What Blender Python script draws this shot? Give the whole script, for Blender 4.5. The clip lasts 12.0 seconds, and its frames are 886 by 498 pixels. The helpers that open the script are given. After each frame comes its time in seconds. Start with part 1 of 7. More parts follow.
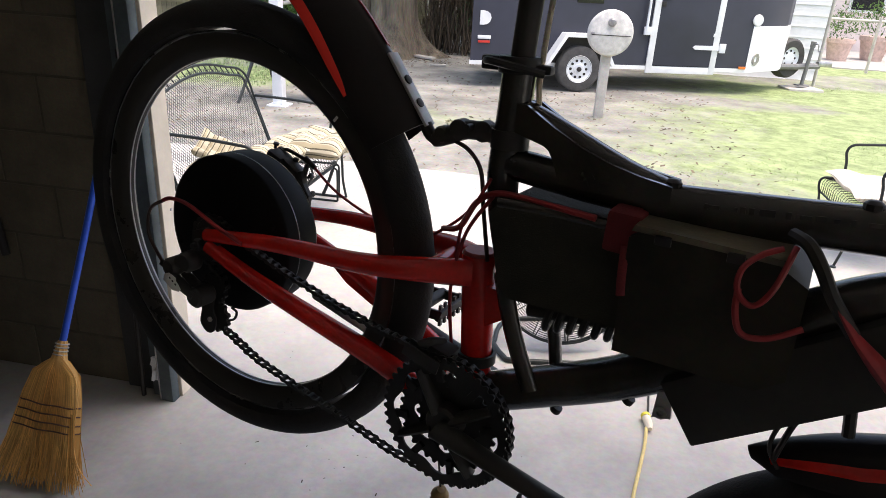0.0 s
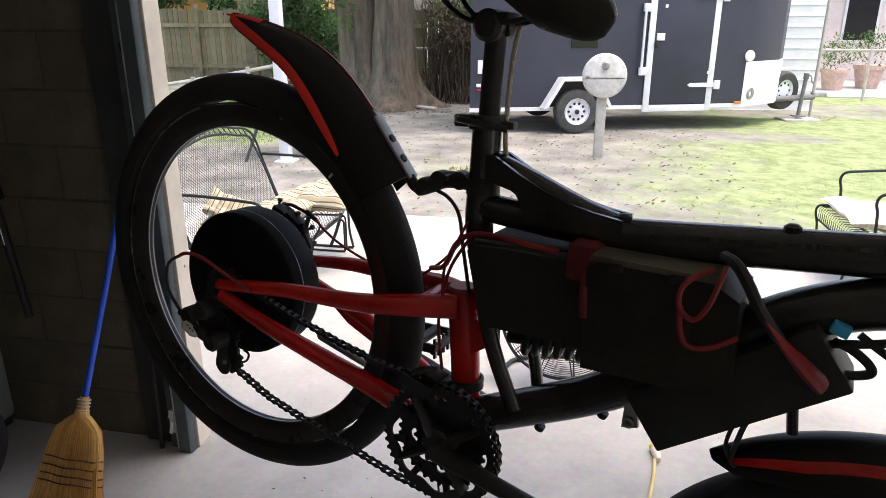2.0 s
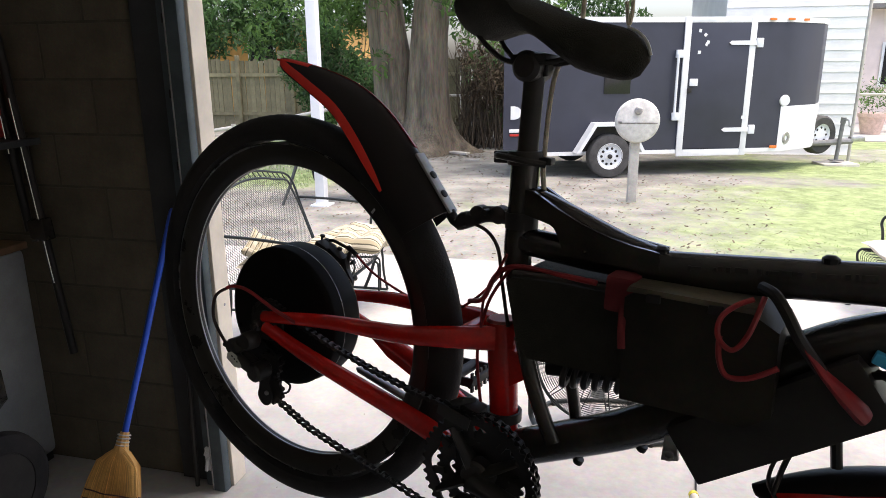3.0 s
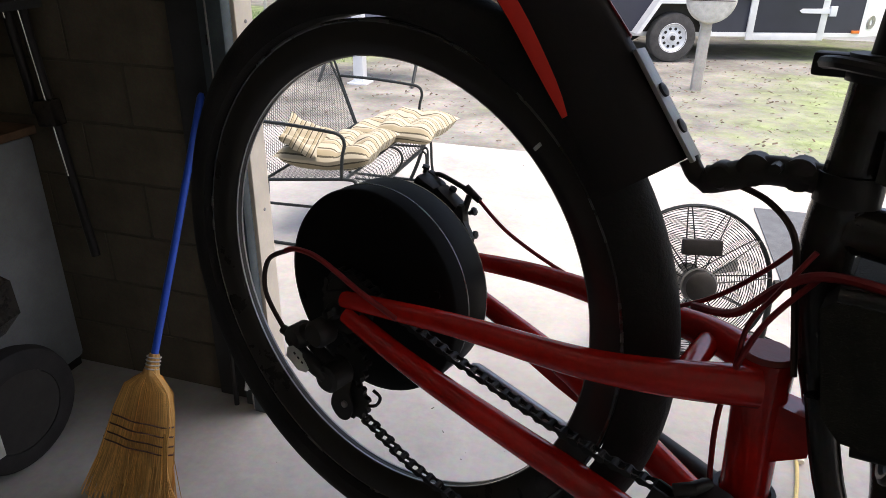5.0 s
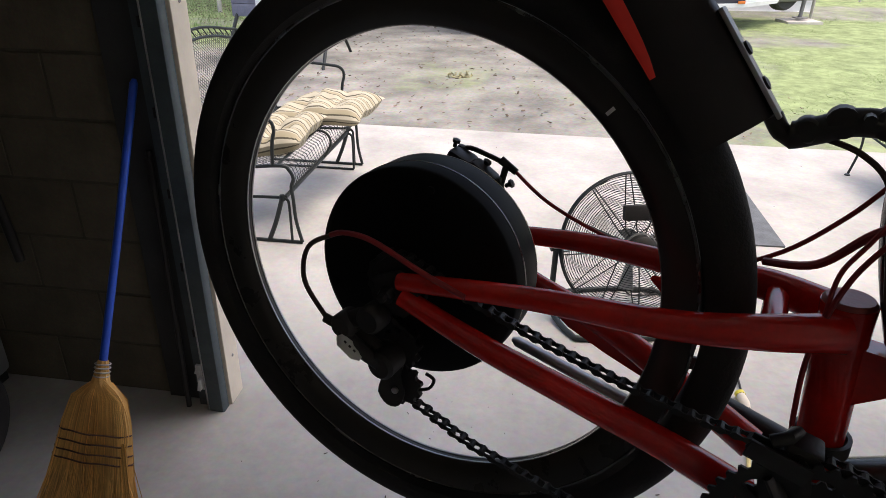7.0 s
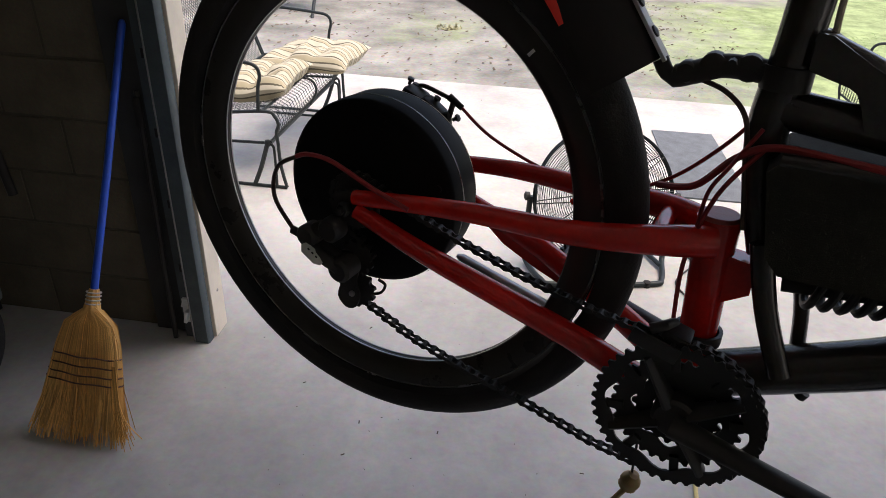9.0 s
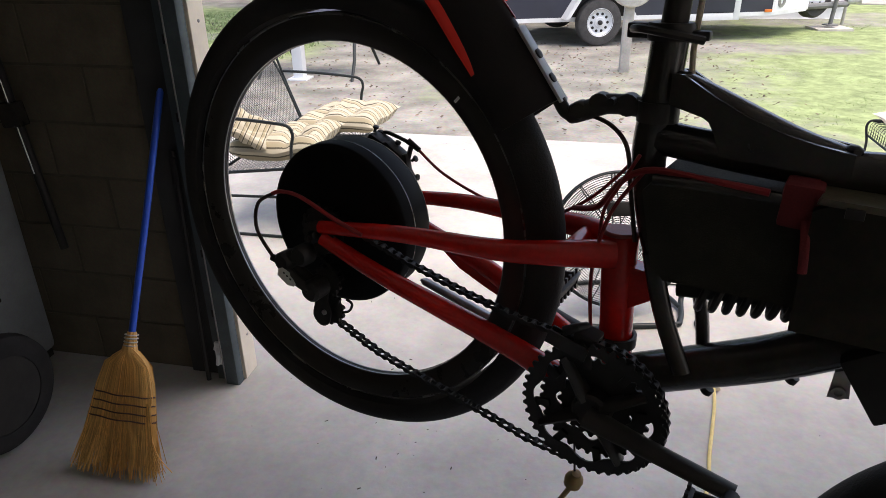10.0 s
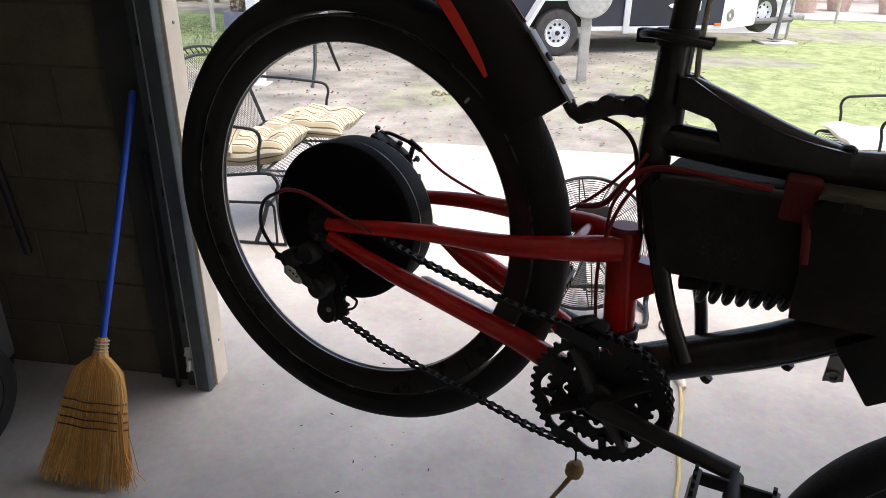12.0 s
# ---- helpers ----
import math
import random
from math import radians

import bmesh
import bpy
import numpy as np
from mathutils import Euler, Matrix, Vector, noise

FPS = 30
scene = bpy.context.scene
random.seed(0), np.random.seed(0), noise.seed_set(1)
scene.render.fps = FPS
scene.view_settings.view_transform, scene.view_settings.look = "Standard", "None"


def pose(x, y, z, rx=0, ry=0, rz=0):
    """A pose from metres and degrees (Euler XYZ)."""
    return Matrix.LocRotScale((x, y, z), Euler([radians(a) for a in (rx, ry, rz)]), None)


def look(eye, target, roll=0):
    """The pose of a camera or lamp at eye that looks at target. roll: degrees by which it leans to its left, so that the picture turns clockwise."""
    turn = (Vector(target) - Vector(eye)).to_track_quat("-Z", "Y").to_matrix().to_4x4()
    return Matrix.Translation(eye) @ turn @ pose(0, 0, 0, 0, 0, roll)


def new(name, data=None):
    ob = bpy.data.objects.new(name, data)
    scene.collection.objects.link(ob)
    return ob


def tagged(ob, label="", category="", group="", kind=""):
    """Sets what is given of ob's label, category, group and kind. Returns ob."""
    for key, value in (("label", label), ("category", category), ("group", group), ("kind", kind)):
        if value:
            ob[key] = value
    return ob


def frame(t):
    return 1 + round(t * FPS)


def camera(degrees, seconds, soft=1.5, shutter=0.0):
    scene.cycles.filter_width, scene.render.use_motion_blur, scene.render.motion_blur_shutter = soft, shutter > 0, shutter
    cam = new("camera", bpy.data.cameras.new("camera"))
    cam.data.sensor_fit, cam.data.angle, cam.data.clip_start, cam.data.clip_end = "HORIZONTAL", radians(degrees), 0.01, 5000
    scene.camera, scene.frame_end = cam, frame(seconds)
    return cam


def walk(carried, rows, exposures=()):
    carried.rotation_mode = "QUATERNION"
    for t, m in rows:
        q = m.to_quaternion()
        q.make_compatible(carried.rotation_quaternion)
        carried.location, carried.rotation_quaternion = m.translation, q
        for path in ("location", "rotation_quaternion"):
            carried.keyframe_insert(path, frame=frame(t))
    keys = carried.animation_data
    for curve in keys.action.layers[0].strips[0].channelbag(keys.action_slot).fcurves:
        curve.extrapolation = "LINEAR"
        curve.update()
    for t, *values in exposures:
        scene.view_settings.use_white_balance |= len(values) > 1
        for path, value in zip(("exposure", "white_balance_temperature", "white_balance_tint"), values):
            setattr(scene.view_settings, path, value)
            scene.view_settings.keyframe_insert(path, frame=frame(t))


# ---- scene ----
# The camera and its walk: a hand-held look at a bicycle that hangs in an open garage.
cam = camera(65.4, 12.0, soft=0.6)
walk(cam, [
    (0, pose(1.394, -2.053, 1.622, 67.47, -2.92, 11.33)),
    (0.5, pose(1.406, -2.019, 1.683, 71.26, -0.17, 14.19)),
    (1, pose(1.440, -2.139, 1.685, 72.93, 0.28, 16.70)),
    (1.5, pose(1.434, -2.146, 1.657, 70.77, -1.20, 15.79)),
    (2, pose(1.445, -2.144, 1.650, 71.30, -0.04, 11.20)),
    (2.5, pose(1.415, -2.169, 1.648, 70.75, -1.37, 13.44)),
    (3, pose(1.441, -2.174, 1.642, 75.01, 0.44, 13.83)),
    (3.5, pose(1.408, -2.145, 1.620, 72.47, -3.75, 16.77)),
    (5.5, pose(1.136, -1.709, 1.602, 64.45, 0.29, 15.70)),
    (6, pose(1.114, -1.685, 1.620, 66.63, 5.41, 2.56)),
    (6.5, pose(1.056, -1.781, 1.590, 64.63, 0.00, 9.42)),
    (8.5, pose(1.016, -1.855, 1.584, 62.23, -3.18, 4.93)),
    (9, pose(1.099, -1.932, 1.606, 59.97, -2.25, 8.41)),
    (9.5, pose(1.180, -2.004, 1.590, 61.56, -0.57, 11.50)),
    (10, pose(1.246, -2.039, 1.628, 64.53, 0.59, 11.51)),
    (10.5, pose(1.271, -2.061, 1.617, 65.32, 0.44, 12.12)),
    (11, pose(1.264, -2.074, 1.623, 64.74, 0.11, 11.58)),
    (11.5, pose(1.219, -2.079, 1.623, 64.73, -0.96, 10.30)),
    (12, pose(1.182, -2.079, 1.625, 65.17, -0.84, 8.11)),
], exposures=[(0.0, 0.84, 6600, 12), (3.5, 0.87, 6600, 12), (5.5, 0.62, 6600, 12), (6.5, 0.42, 6600, 12), (8.5, 0.58, 6600, 12), (9.5, 0.6, 6600, 12), (11.0, 0.72, 6600, 12), (12.0, 0.8, 6600, 12)])

# Daylight: a bright, thinly clouded sky and a soft sun.
world = bpy.data.worlds.new("sky")
world.use_nodes = True
scene.world = world
wn = world.node_tree.nodes
sky = wn.new("ShaderNodeTexSky")
sky.sky_type = "NISHITA"
sky.sun_disc = False
sky.sun_elevation, sky.sun_rotation = radians(74), radians(97)
sky.air_density, sky.dust_density, sky.ozone_density = 0.85, 5.0, 0.6
wn["Background"].inputs["Strength"].default_value = 0.3
world.node_tree.links.new(sky.outputs[0], wn["Background"].inputs["Color"])
sun = new("sun", bpy.data.lights.new("sun", "SUN"))
sun.data.energy, sun.data.angle, sun.data.color = 0.3, radians(25), (1.0, 0.97, 0.93)
sun.matrix_world = look((3.4, -0.4, 12), (0, 0, 0))


# ---- materials ----
def material(name, base, rough=0.6, metal=0.0, vary=0.25, scale=12.0, bump=0.1, fine=140.0, stain=None, spec=0.5, per_piece=0.0):
    """A painted, grained or metal surface: broad stains and fine grain in world-sized noise, with relief."""
    m = bpy.data.materials.new(name)
    m.use_nodes = True
    nodes, link = m.node_tree.nodes, m.node_tree.links.new
    bsdf = nodes["Principled BSDF"]
    bsdf.inputs["Metallic"].default_value = metal
    bsdf.inputs["Specular IOR Level"].default_value = spec
    where = nodes.new("ShaderNodeTexCoord")
    wide, grain = nodes.new("ShaderNodeTexNoise"), nodes.new("ShaderNodeTexNoise")
    for n, s, d in ((wide, scale, 6), (grain, fine, 4)):
        n.inputs["Scale"].default_value, n.inputs["Detail"].default_value = s, d
        n.inputs["Roughness"].default_value = 0.62
        link(where.outputs["Object"], n.inputs["Vector"])
    ramp = nodes.new("ShaderNodeValToRGB")
    low = stain if stain else tuple(c * (1 - vary) for c in base)
    high = tuple(min(1.0, c * (1 + 0.6 * vary)) for c in base)
    ramp.color_ramp.elements[0].position, ramp.color_ramp.elements[1].position = 0.32, 0.68
    ramp.color_ramp.elements[0].color, ramp.color_ramp.elements[1].color = (*low, 1), (*high, 1)
    link(wide.outputs["Fac"], ramp.inputs["Fac"])
    mix = nodes.new("ShaderNodeMix")
    mix.data_type, mix.blend_type = "RGBA", "OVERLAY"
    mix.inputs[0].default_value = min(1.0, vary)
    link(ramp.outputs["Color"], mix.inputs[6])
    link(grain.outputs["Color"], mix.inputs[7])
    colour = mix.outputs[2]
    if per_piece:
        info, hsv = nodes.new("ShaderNodeObjectInfo"), nodes.new("ShaderNodeHueSaturation")
        span = nodes.new("ShaderNodeMapRange")
        span.inputs[3].default_value, span.inputs[4].default_value = 1 - per_piece, 1 + per_piece
        link(info.outputs["Random"], span.inputs[0])
        link(span.outputs[0], hsv.inputs["Value"])
        link(colour, hsv.inputs["Color"])
        colour = hsv.outputs[0]
    link(colour, bsdf.inputs["Base Color"])
    rr = nodes.new("ShaderNodeMapRange")
    rr.inputs[3].default_value, rr.inputs[4].default_value = max(0.03, rough - 0.12), min(1, rough + 0.12)
    link(wide.outputs["Fac"], rr.inputs[0])
    link(rr.outputs[0], bsdf.inputs["Roughness"])
    if bump:
        b = nodes.new("ShaderNodeBump")
        b.inputs["Strength"].default_value, b.inputs["Distance"].default_value = bump, 0.004
        link(grain.outputs["Fac"], b.inputs["Height"])
        link(b.outputs[0], bsdf.inputs["Normal"])
    return m


RUBBER = material("black_rubber", (0.023, 0.021, 0.02), 0.75, vary=0.4, bump=0.25, fine=260, spec=0.25)
BLACK = material("black_gloss_paint", (0.031, 0.027, 0.022), 0.19, vary=0.45, bump=0.1, spec=0.5)
SATIN = material("black_satin_metal", (0.026, 0.0235, 0.021), 0.5, vary=0.4, bump=0.08, spec=0.3)
MOTOR = material("black_motor_shell", (0.0055, 0.0053, 0.0052), 0.6, vary=0.4, bump=0.03, spec=0.1)
FABRIC = material("black_woven_bag", (0.03, 0.028, 0.021), 0.85, vary=0.4, bump=0.5, fine=520, spec=0.2)
RED = material("red_gloss_paint", (0.53, 0.012, 0.008), 0.17, vary=0.35, bump=0.03, spec=0.5)
PACK = material("black_battery_case", (0.03, 0.026, 0.019), 0.6, vary=0.5, scale=9, bump=0.1, spec=0.16)
DRY_GRASS = material("dry_weed", (0.4, 0.37, 0.2), 0.85, vary=0.5, scale=6, bump=0.0)
PRINT = material("faded_print", (0.045, 0.043, 0.038), 0.6, vary=0.6, scale=60, bump=0.0, spec=0.2)
RIM_BLACK = material("black_anodised_rim", (0.034, 0.031, 0.027), 0.3, metal=0.2, vary=0.15, bump=0.02, spec=0.5)
LID = material("scuffed_dark_lid", (0.12, 0.105, 0.07), 0.32, vary=0.5, bump=0.1, spec=0.4)
GUARD_BLACK = material("black_moulded_plastic", (0.011, 0.008, 0.008), 0.42, vary=0.4, bump=0.06, spec=0.28)
RED_BRIGHT = material("bright_red_plastic", (0.88, 0.035, 0.02), 0.45, vary=0.15, bump=0.03)
RED_DIM = material("dark_red_webbing", (0.16, 0.012, 0.016), 0.85, vary=0.3, bump=0.3, fine=400)
RED_WIRE = material("red_cable_sheath", (0.27, 0.012, 0.015), 0.5, vary=0.2, bump=0.03)
ALLOY = material("brushed_rim_alloy", (0.34, 0.34, 0.335), 0.36, metal=0.9, vary=0.3, bump=0.08)
GLINT_EDGE = material("dull_glint_metal", (0.17, 0.17, 0.168), 0.26, metal=0.85, vary=0.4, bump=0.06)
STEEL = material("worn_steel", (0.42, 0.41, 0.4), 0.38, metal=0.9, vary=0.35, bump=0.1)
# Dark cable colour with the backlighting painted in.
DARK_WIRE = material("backlit_cable_sheath", (0.04, 0.018, 0.012), 0.45, vary=0.2, bump=0.03)
CHROME = material("polished_steel_strip", (0.85, 0.85, 0.84), 0.16, metal=1.0, vary=0.15, bump=0.02)
CHAIN = material("oily_chain_steel", (0.022, 0.0205, 0.019), 0.5, metal=0.3, vary=0.5, bump=0.1)
GREY_PLASTIC = material("grey_plastic", (0.16, 0.16, 0.155), 0.5, vary=0.25, bump=0.08)
# Tube-top red, greyed to hold the reflection lying on it.
CAP_RED = material("red_cap_with_reflection", (0.3, 0.05, 0.045), 0.5, vary=0.25)
RAIL = material("worn_zinc_rail", (0.34, 0.34, 0.33), 0.4, metal=0.2, vary=0.3, bump=0.1)
FAN_GREY = material("pale_fan_alloy", (0.6, 0.6, 0.57), 0.45, vary=0.1, bump=0.02)
STRAW_CORE = material("shaded_straw", (0.6, 0.33, 0.095), 0.8, vary=0.1, scale=30, bump=0.3, fine=300)
LABEL_GREY = material("silver_label", (0.45, 0.45, 0.4), 0.45, vary=0.2, bump=0.02)
CYAN = material("cyan_plastic", (0.05, 0.45, 0.75), 0.4, vary=0.1, bump=0.02)
BLUE = material("blue_painted_handle", (0.012, 0.075, 0.5), 0.38, vary=0.2, bump=0.06)
STRAW = material("broom_straw", (0.62, 0.35, 0.1), 0.7, vary=0.18, scale=20, bump=0.3, fine=300)
TWINE = material("dark_stitching", (0.085, 0.035, 0.024), 0.8, vary=0.3)
TAN = material("tan_plug", (0.36, 0.24, 0.09), 0.6, vary=0.3)
ROPE = material("tan_braided_rope", (0.66, 0.59, 0.44), 0.9, vary=0.4, bump=0.6, fine=420)
YELLOW = material("yellow_cord", (0.74, 0.58, 0.22), 0.5, vary=0.2, bump=0.05)
YELLOW_PLUG = material("yellow_connector", (0.8, 0.68, 0.06), 0.45, vary=0.15, bump=0.03)
IRON = material("green_black_wrought_iron", (0.015, 0.02, 0.02), 0.45, vary=0.4, bump=0.12, spec=0.35)
CREAM_PAINT = material("cream_painted_timber", (0.78, 0.69, 0.55), 0.6, vary=0.14, scale=5, bump=0.15, fine=90)
TRACK = material("blue_grey_painted_steel", (0.066, 0.088, 0.094), 0.5, metal=0.0, vary=0.35, scale=9, bump=0.1)
DARK_BOARD = material("dark_plain_board", (0.035, 0.036, 0.036), 0.75, vary=0.4, scale=6, bump=0.2)
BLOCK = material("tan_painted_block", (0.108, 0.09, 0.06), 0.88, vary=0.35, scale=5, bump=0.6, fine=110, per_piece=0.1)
MORTAR = material("mortar", (0.08, 0.07, 0.048), 0.95, vary=0.3, scale=20, bump=0.5)
PLASTER = material("dusty_painted_wall", (0.74, 0.7, 0.62), 0.85, vary=0.2, scale=3, bump=0.2)
CEILING = material("white_ceiling_board", (0.75, 0.73, 0.68), 0.85, vary=0.25, scale=2.5, bump=0.2)
CONCRETE = material("worn_concrete", (0.42, 0.403, 0.372), 0.8, vary=0.24, scale=1.9, bump=0.16, fine=34)
WHITE_METAL = material("white_painted_metal", (0.7, 0.72, 0.73), 0.4, vary=0.08, scale=4, bump=0.03)
DRUM = material("weathered_white_enamel", (0.62, 0.6, 0.56), 0.5, vary=0.3, scale=9, bump=0.1)
WHITE_TRIM = material("white_trim", (0.72, 0.73, 0.72), 0.45, vary=0.1, scale=5, bump=0.05)
SLATE = material("charcoal_trailer_skin", (0.032, 0.034, 0.05), 0.42, vary=0.18, scale=1.5, bump=0.02, spec=0.45)
DARK_GLASS = material("tinted_window", (0.008, 0.009, 0.012), 0.12, vary=0.2, bump=0.0)
DIAMOND = material("bright_stone_guard", (0.84, 0.85, 0.86), 0.35, metal=0.1, vary=0.03, scale=8, bump=0.05)
TYRE_DUSTY = material("dusty_tyre", (0.06, 0.058, 0.055), 0.85, vary=0.35, bump=0.3, fine=90)
LENS_RED = material("red_lamp_lens", (0.5, 0.03, 0.02), 0.3, vary=0.1)
LENS_AMBER = material("amber_lamp_lens", (0.75, 0.2, 0.03), 0.3, vary=0.1)
WEATHERED = material("weathered_post_wood", (0.5, 0.47, 0.42), 0.85, vary=0.25, scale=6, bump=0.4, fine=60)
FENCE = material("weathered_fence_board", (0.19, 0.17, 0.1), 0.9, vary=0.35, scale=4, bump=0.4, fine=50, per_piece=0.2)
BARK = material("grey_tree_bark", (0.19, 0.155, 0.11), 0.95, vary=0.6, scale=4.5, bump=1.0, fine=26)
LEAF = material("green_leaf", (0.11, 0.2, 0.05), 0.6, vary=0.5, scale=2.2, bump=0.0)
LEAF_DARK = material("dark_green_leaf", (0.075, 0.15, 0.05), 0.6, vary=0.5, scale=2.2, bump=0.0)
CANE = material("brown_bare_cane", (0.1, 0.075, 0.05), 0.9, vary=0.4)
DEAD_LEAF = material("dead_brown_leaf", (0.12, 0.085, 0.05), 0.9, vary=0.5, scale=4)
CRUMB = material("dark_leaf_crumb", (0.07, 0.055, 0.04), 0.9, vary=0.5, scale=30, bump=0.1)
LITTER = material("dry_leaf_litter", (0.17, 0.13, 0.09), 0.9, vary=0.6, scale=9, bump=0.2)
GRASS = material("bright_grass_blade", (0.27, 0.365, 0.15), 0.65, vary=0.3, scale=1.4, bump=0.0)
SIDING = material("pale_siding", (0.86, 0.86, 0.84), 0.6, vary=0.08, scale=3, bump=0.1)
PINK_STUCCO = material("pink_stucco", (0.72, 0.62, 0.58), 0.85, vary=0.12, scale=2, bump=0.2)
OCHRE = material("ochre_wall", (0.6, 0.34, 0.1), 0.85, vary=0.15, scale=2)
ROOF = material("grey_shingle", (0.2, 0.19, 0.18), 0.9, vary=0.3, scale=4)
TERRACOTTA = material("terracotta_pot", (0.58, 0.42, 0.36), 0.8, vary=0.25)
SLATE_POT = material("slate_blue_planter", (0.16, 0.17, 0.22), 0.7, vary=0.25)
RUG = material("slate_outdoor_mat", (0.12, 0.13, 0.14), 0.95, vary=0.25, scale=14, bump=0.6, fine=350)
RED_CAN = material("red_fuel_can", (0.5, 0.03, 0.025), 0.45, vary=0.2, bump=0.05)
APPLIANCE = material("aged_white_enamel", (0.31, 0.325, 0.33), 0.45, vary=0.2, scale=5, bump=0.05)
BROWN_EDGE = material("brown_wood_top", (0.22, 0.13, 0.07), 0.6, vary=0.3)


def island_tint(m, low, high):
    """Varies the brightness of each separate straw or leaf."""
    nodes, link = m.node_tree.nodes, m.node_tree.links.new
    bsdf = nodes["Principled BSDF"]
    before = bsdf.inputs["Base Color"].links[0].from_socket
    geo, span, hsv = nodes.new("ShaderNodeNewGeometry"), nodes.new("ShaderNodeMapRange"), nodes.new("ShaderNodeHueSaturation")
    span.inputs[3].default_value, span.inputs[4].default_value = low, high
    link(geo.outputs["Random Per Island"], span.inputs[0])
    link(span.outputs[0], hsv.inputs["Value"])
    link(before, hsv.inputs["Color"])
    link(hsv.outputs[0], bsdf.inputs["Base Color"])


for tinted, low, high in ((STRAW, 0.7, 1.5), (LEAF, 0.5, 1.5), (LEAF_DARK, 0.5, 1.6), (GRASS, 0.75, 1.25), (LITTER, 0.5, 1.5)):
    island_tint(tinted, low, high)


def let_through(m, share):
    """Thin leaves and blades: part of the light goes through to the other side."""
    nodes, link = m.node_tree.nodes, m.node_tree.links.new
    bsdf, out = nodes["Principled BSDF"], nodes["Material Output"]
    thin, mix = nodes.new("ShaderNodeBsdfTranslucent"), nodes.new("ShaderNodeMixShader")
    link(bsdf.inputs["Base Color"].links[0].from_socket, thin.inputs["Color"])
    mix.inputs[0].default_value = share
    link(bsdf.outputs[0], mix.inputs[1])
    link(thin.outputs[0], mix.inputs[2])
    link(mix.outputs[0], out.inputs["Surface"])


for thin_one in (GRASS, LEAF, LEAF_DARK):
    let_through(thin_one, 0.5)


def striped(name, ground, stripe, pale):
    """Cushion cloth: pale ground with olive and dark stripes across the length, faded in patches."""
    m = material(name, ground, 0.9, vary=0.15, scale=6, bump=0.4, fine=320, spec=0.2)
    nodes, link = m.node_tree.nodes, m.node_tree.links.new
    bsdf = nodes["Principled BSDF"]
    before = bsdf.inputs["Base Color"].links[0].from_socket
    where, split = nodes.new("ShaderNodeTexCoord"), nodes.new("ShaderNodeSeparateXYZ")
    link(where.outputs["UV"], split.inputs[0])
    wave = nodes.new("ShaderNodeMath")
    wave.operation = "FRACT"
    times = nodes.new("ShaderNodeMath")
    times.operation = "MULTIPLY"
    times.inputs[1].default_value = 1.0
    link(split.outputs["X"], times.inputs[0])
    link(times.outputs[0], wave.inputs[0])
    ramp = nodes.new("ShaderNodeValToRGB")
    ramp.color_ramp.interpolation = "CONSTANT"
    e = ramp.color_ramp.elements
    e[0].position, e[0].color = 0.0, (*ground, 1)
    e[1].position, e[1].color = 0.35, (*stripe, 1)
    for p, c in ((0.46, ground), (0.56, pale), (0.8, stripe), (0.86, ground)):
        n = e.new(p)
        n.color = (*c, 1)
    link(wave.outputs[0], ramp.inputs["Fac"])
    mix = nodes.new("ShaderNodeMix")
    mix.data_type, mix.blend_type = "RGBA", "MIX"
    mix.inputs[0].default_value = 0.9
    link(before, mix.inputs[6])
    link(ramp.outputs["Color"], mix.inputs[7])
    link(mix.outputs[2], bsdf.inputs["Base Color"])
    return m


CUSHION = striped("striped_cushion_cloth", (0.47, 0.43, 0.325), (0.06, 0.052, 0.034), (0.36, 0.315, 0.205))
CUSHION_PALE = striped("faded_cushion_cloth", (0.74, 0.7, 0.6), (0.6, 0.52, 0.4), (0.78, 0.76, 0.68))


def ground_material():
    """Packed earth that turns into thin lawn: which of the two is told by place and by ragged noise."""
    m = material("yard_earth", (0.245, 0.235, 0.205), 0.95, vary=0.5, scale=1.6, bump=0.8, fine=26)
    nodes, link = m.node_tree.nodes, m.node_tree.links.new
    bsdf = nodes["Principled BSDF"]
    earth = bsdf.inputs["Base Color"].links[0].from_socket
    where = nodes.new("ShaderNodeTexCoord")
    attr = nodes.new("ShaderNodeAttribute")
    attr.attribute_name = "lawn"
    ragged = nodes.new("ShaderNodeTexNoise")
    ragged.inputs["Scale"].default_value, ragged.inputs["Detail"].default_value = 2.6, 9
    ragged.inputs["Roughness"].default_value = 0.7
    link(where.outputs["Object"], ragged.inputs["Vector"])
    add = nodes.new("ShaderNodeMath")
    add.operation = "ADD"
    link(attr.outputs["Fac"], add.inputs[0])
    link(ragged.outputs["Fac"], add.inputs[1])
    edge = nodes.new("ShaderNodeMapRange")
    edge.inputs[1].default_value, edge.inputs[2].default_value = 0.86, 1.2
    link(add.outputs[0], edge.inputs[0])
    green = nodes.new("ShaderNodeTexNoise")
    green.inputs["Scale"].default_value, green.inputs["Detail"].default_value = 5.0, 8
    green.inputs["Roughness"].default_value = 0.72
    link(where.outputs["Object"], green.inputs["Vector"])
    ramp = nodes.new("ShaderNodeValToRGB")
    ramp.color_ramp.elements[0].position, ramp.color_ramp.elements[1].position = 0.38, 0.62
    ramp.color_ramp.elements[0].color, ramp.color_ramp.elements[1].color = (0.15, 0.19, 0.075, 1), (0.295, 0.36, 0.155, 1)
    link(green.outputs["Fac"], ramp.inputs["Fac"])
    mix = nodes.new("ShaderNodeMix")
    mix.data_type = "RGBA"
    link(edge.outputs[0], mix.inputs[0])
    link(earth, mix.inputs[6])
    link(ramp.outputs["Color"], mix.inputs[7])
    link(mix.outputs[2], bsdf.inputs["Base Color"])
    return m


EARTH = ground_material()


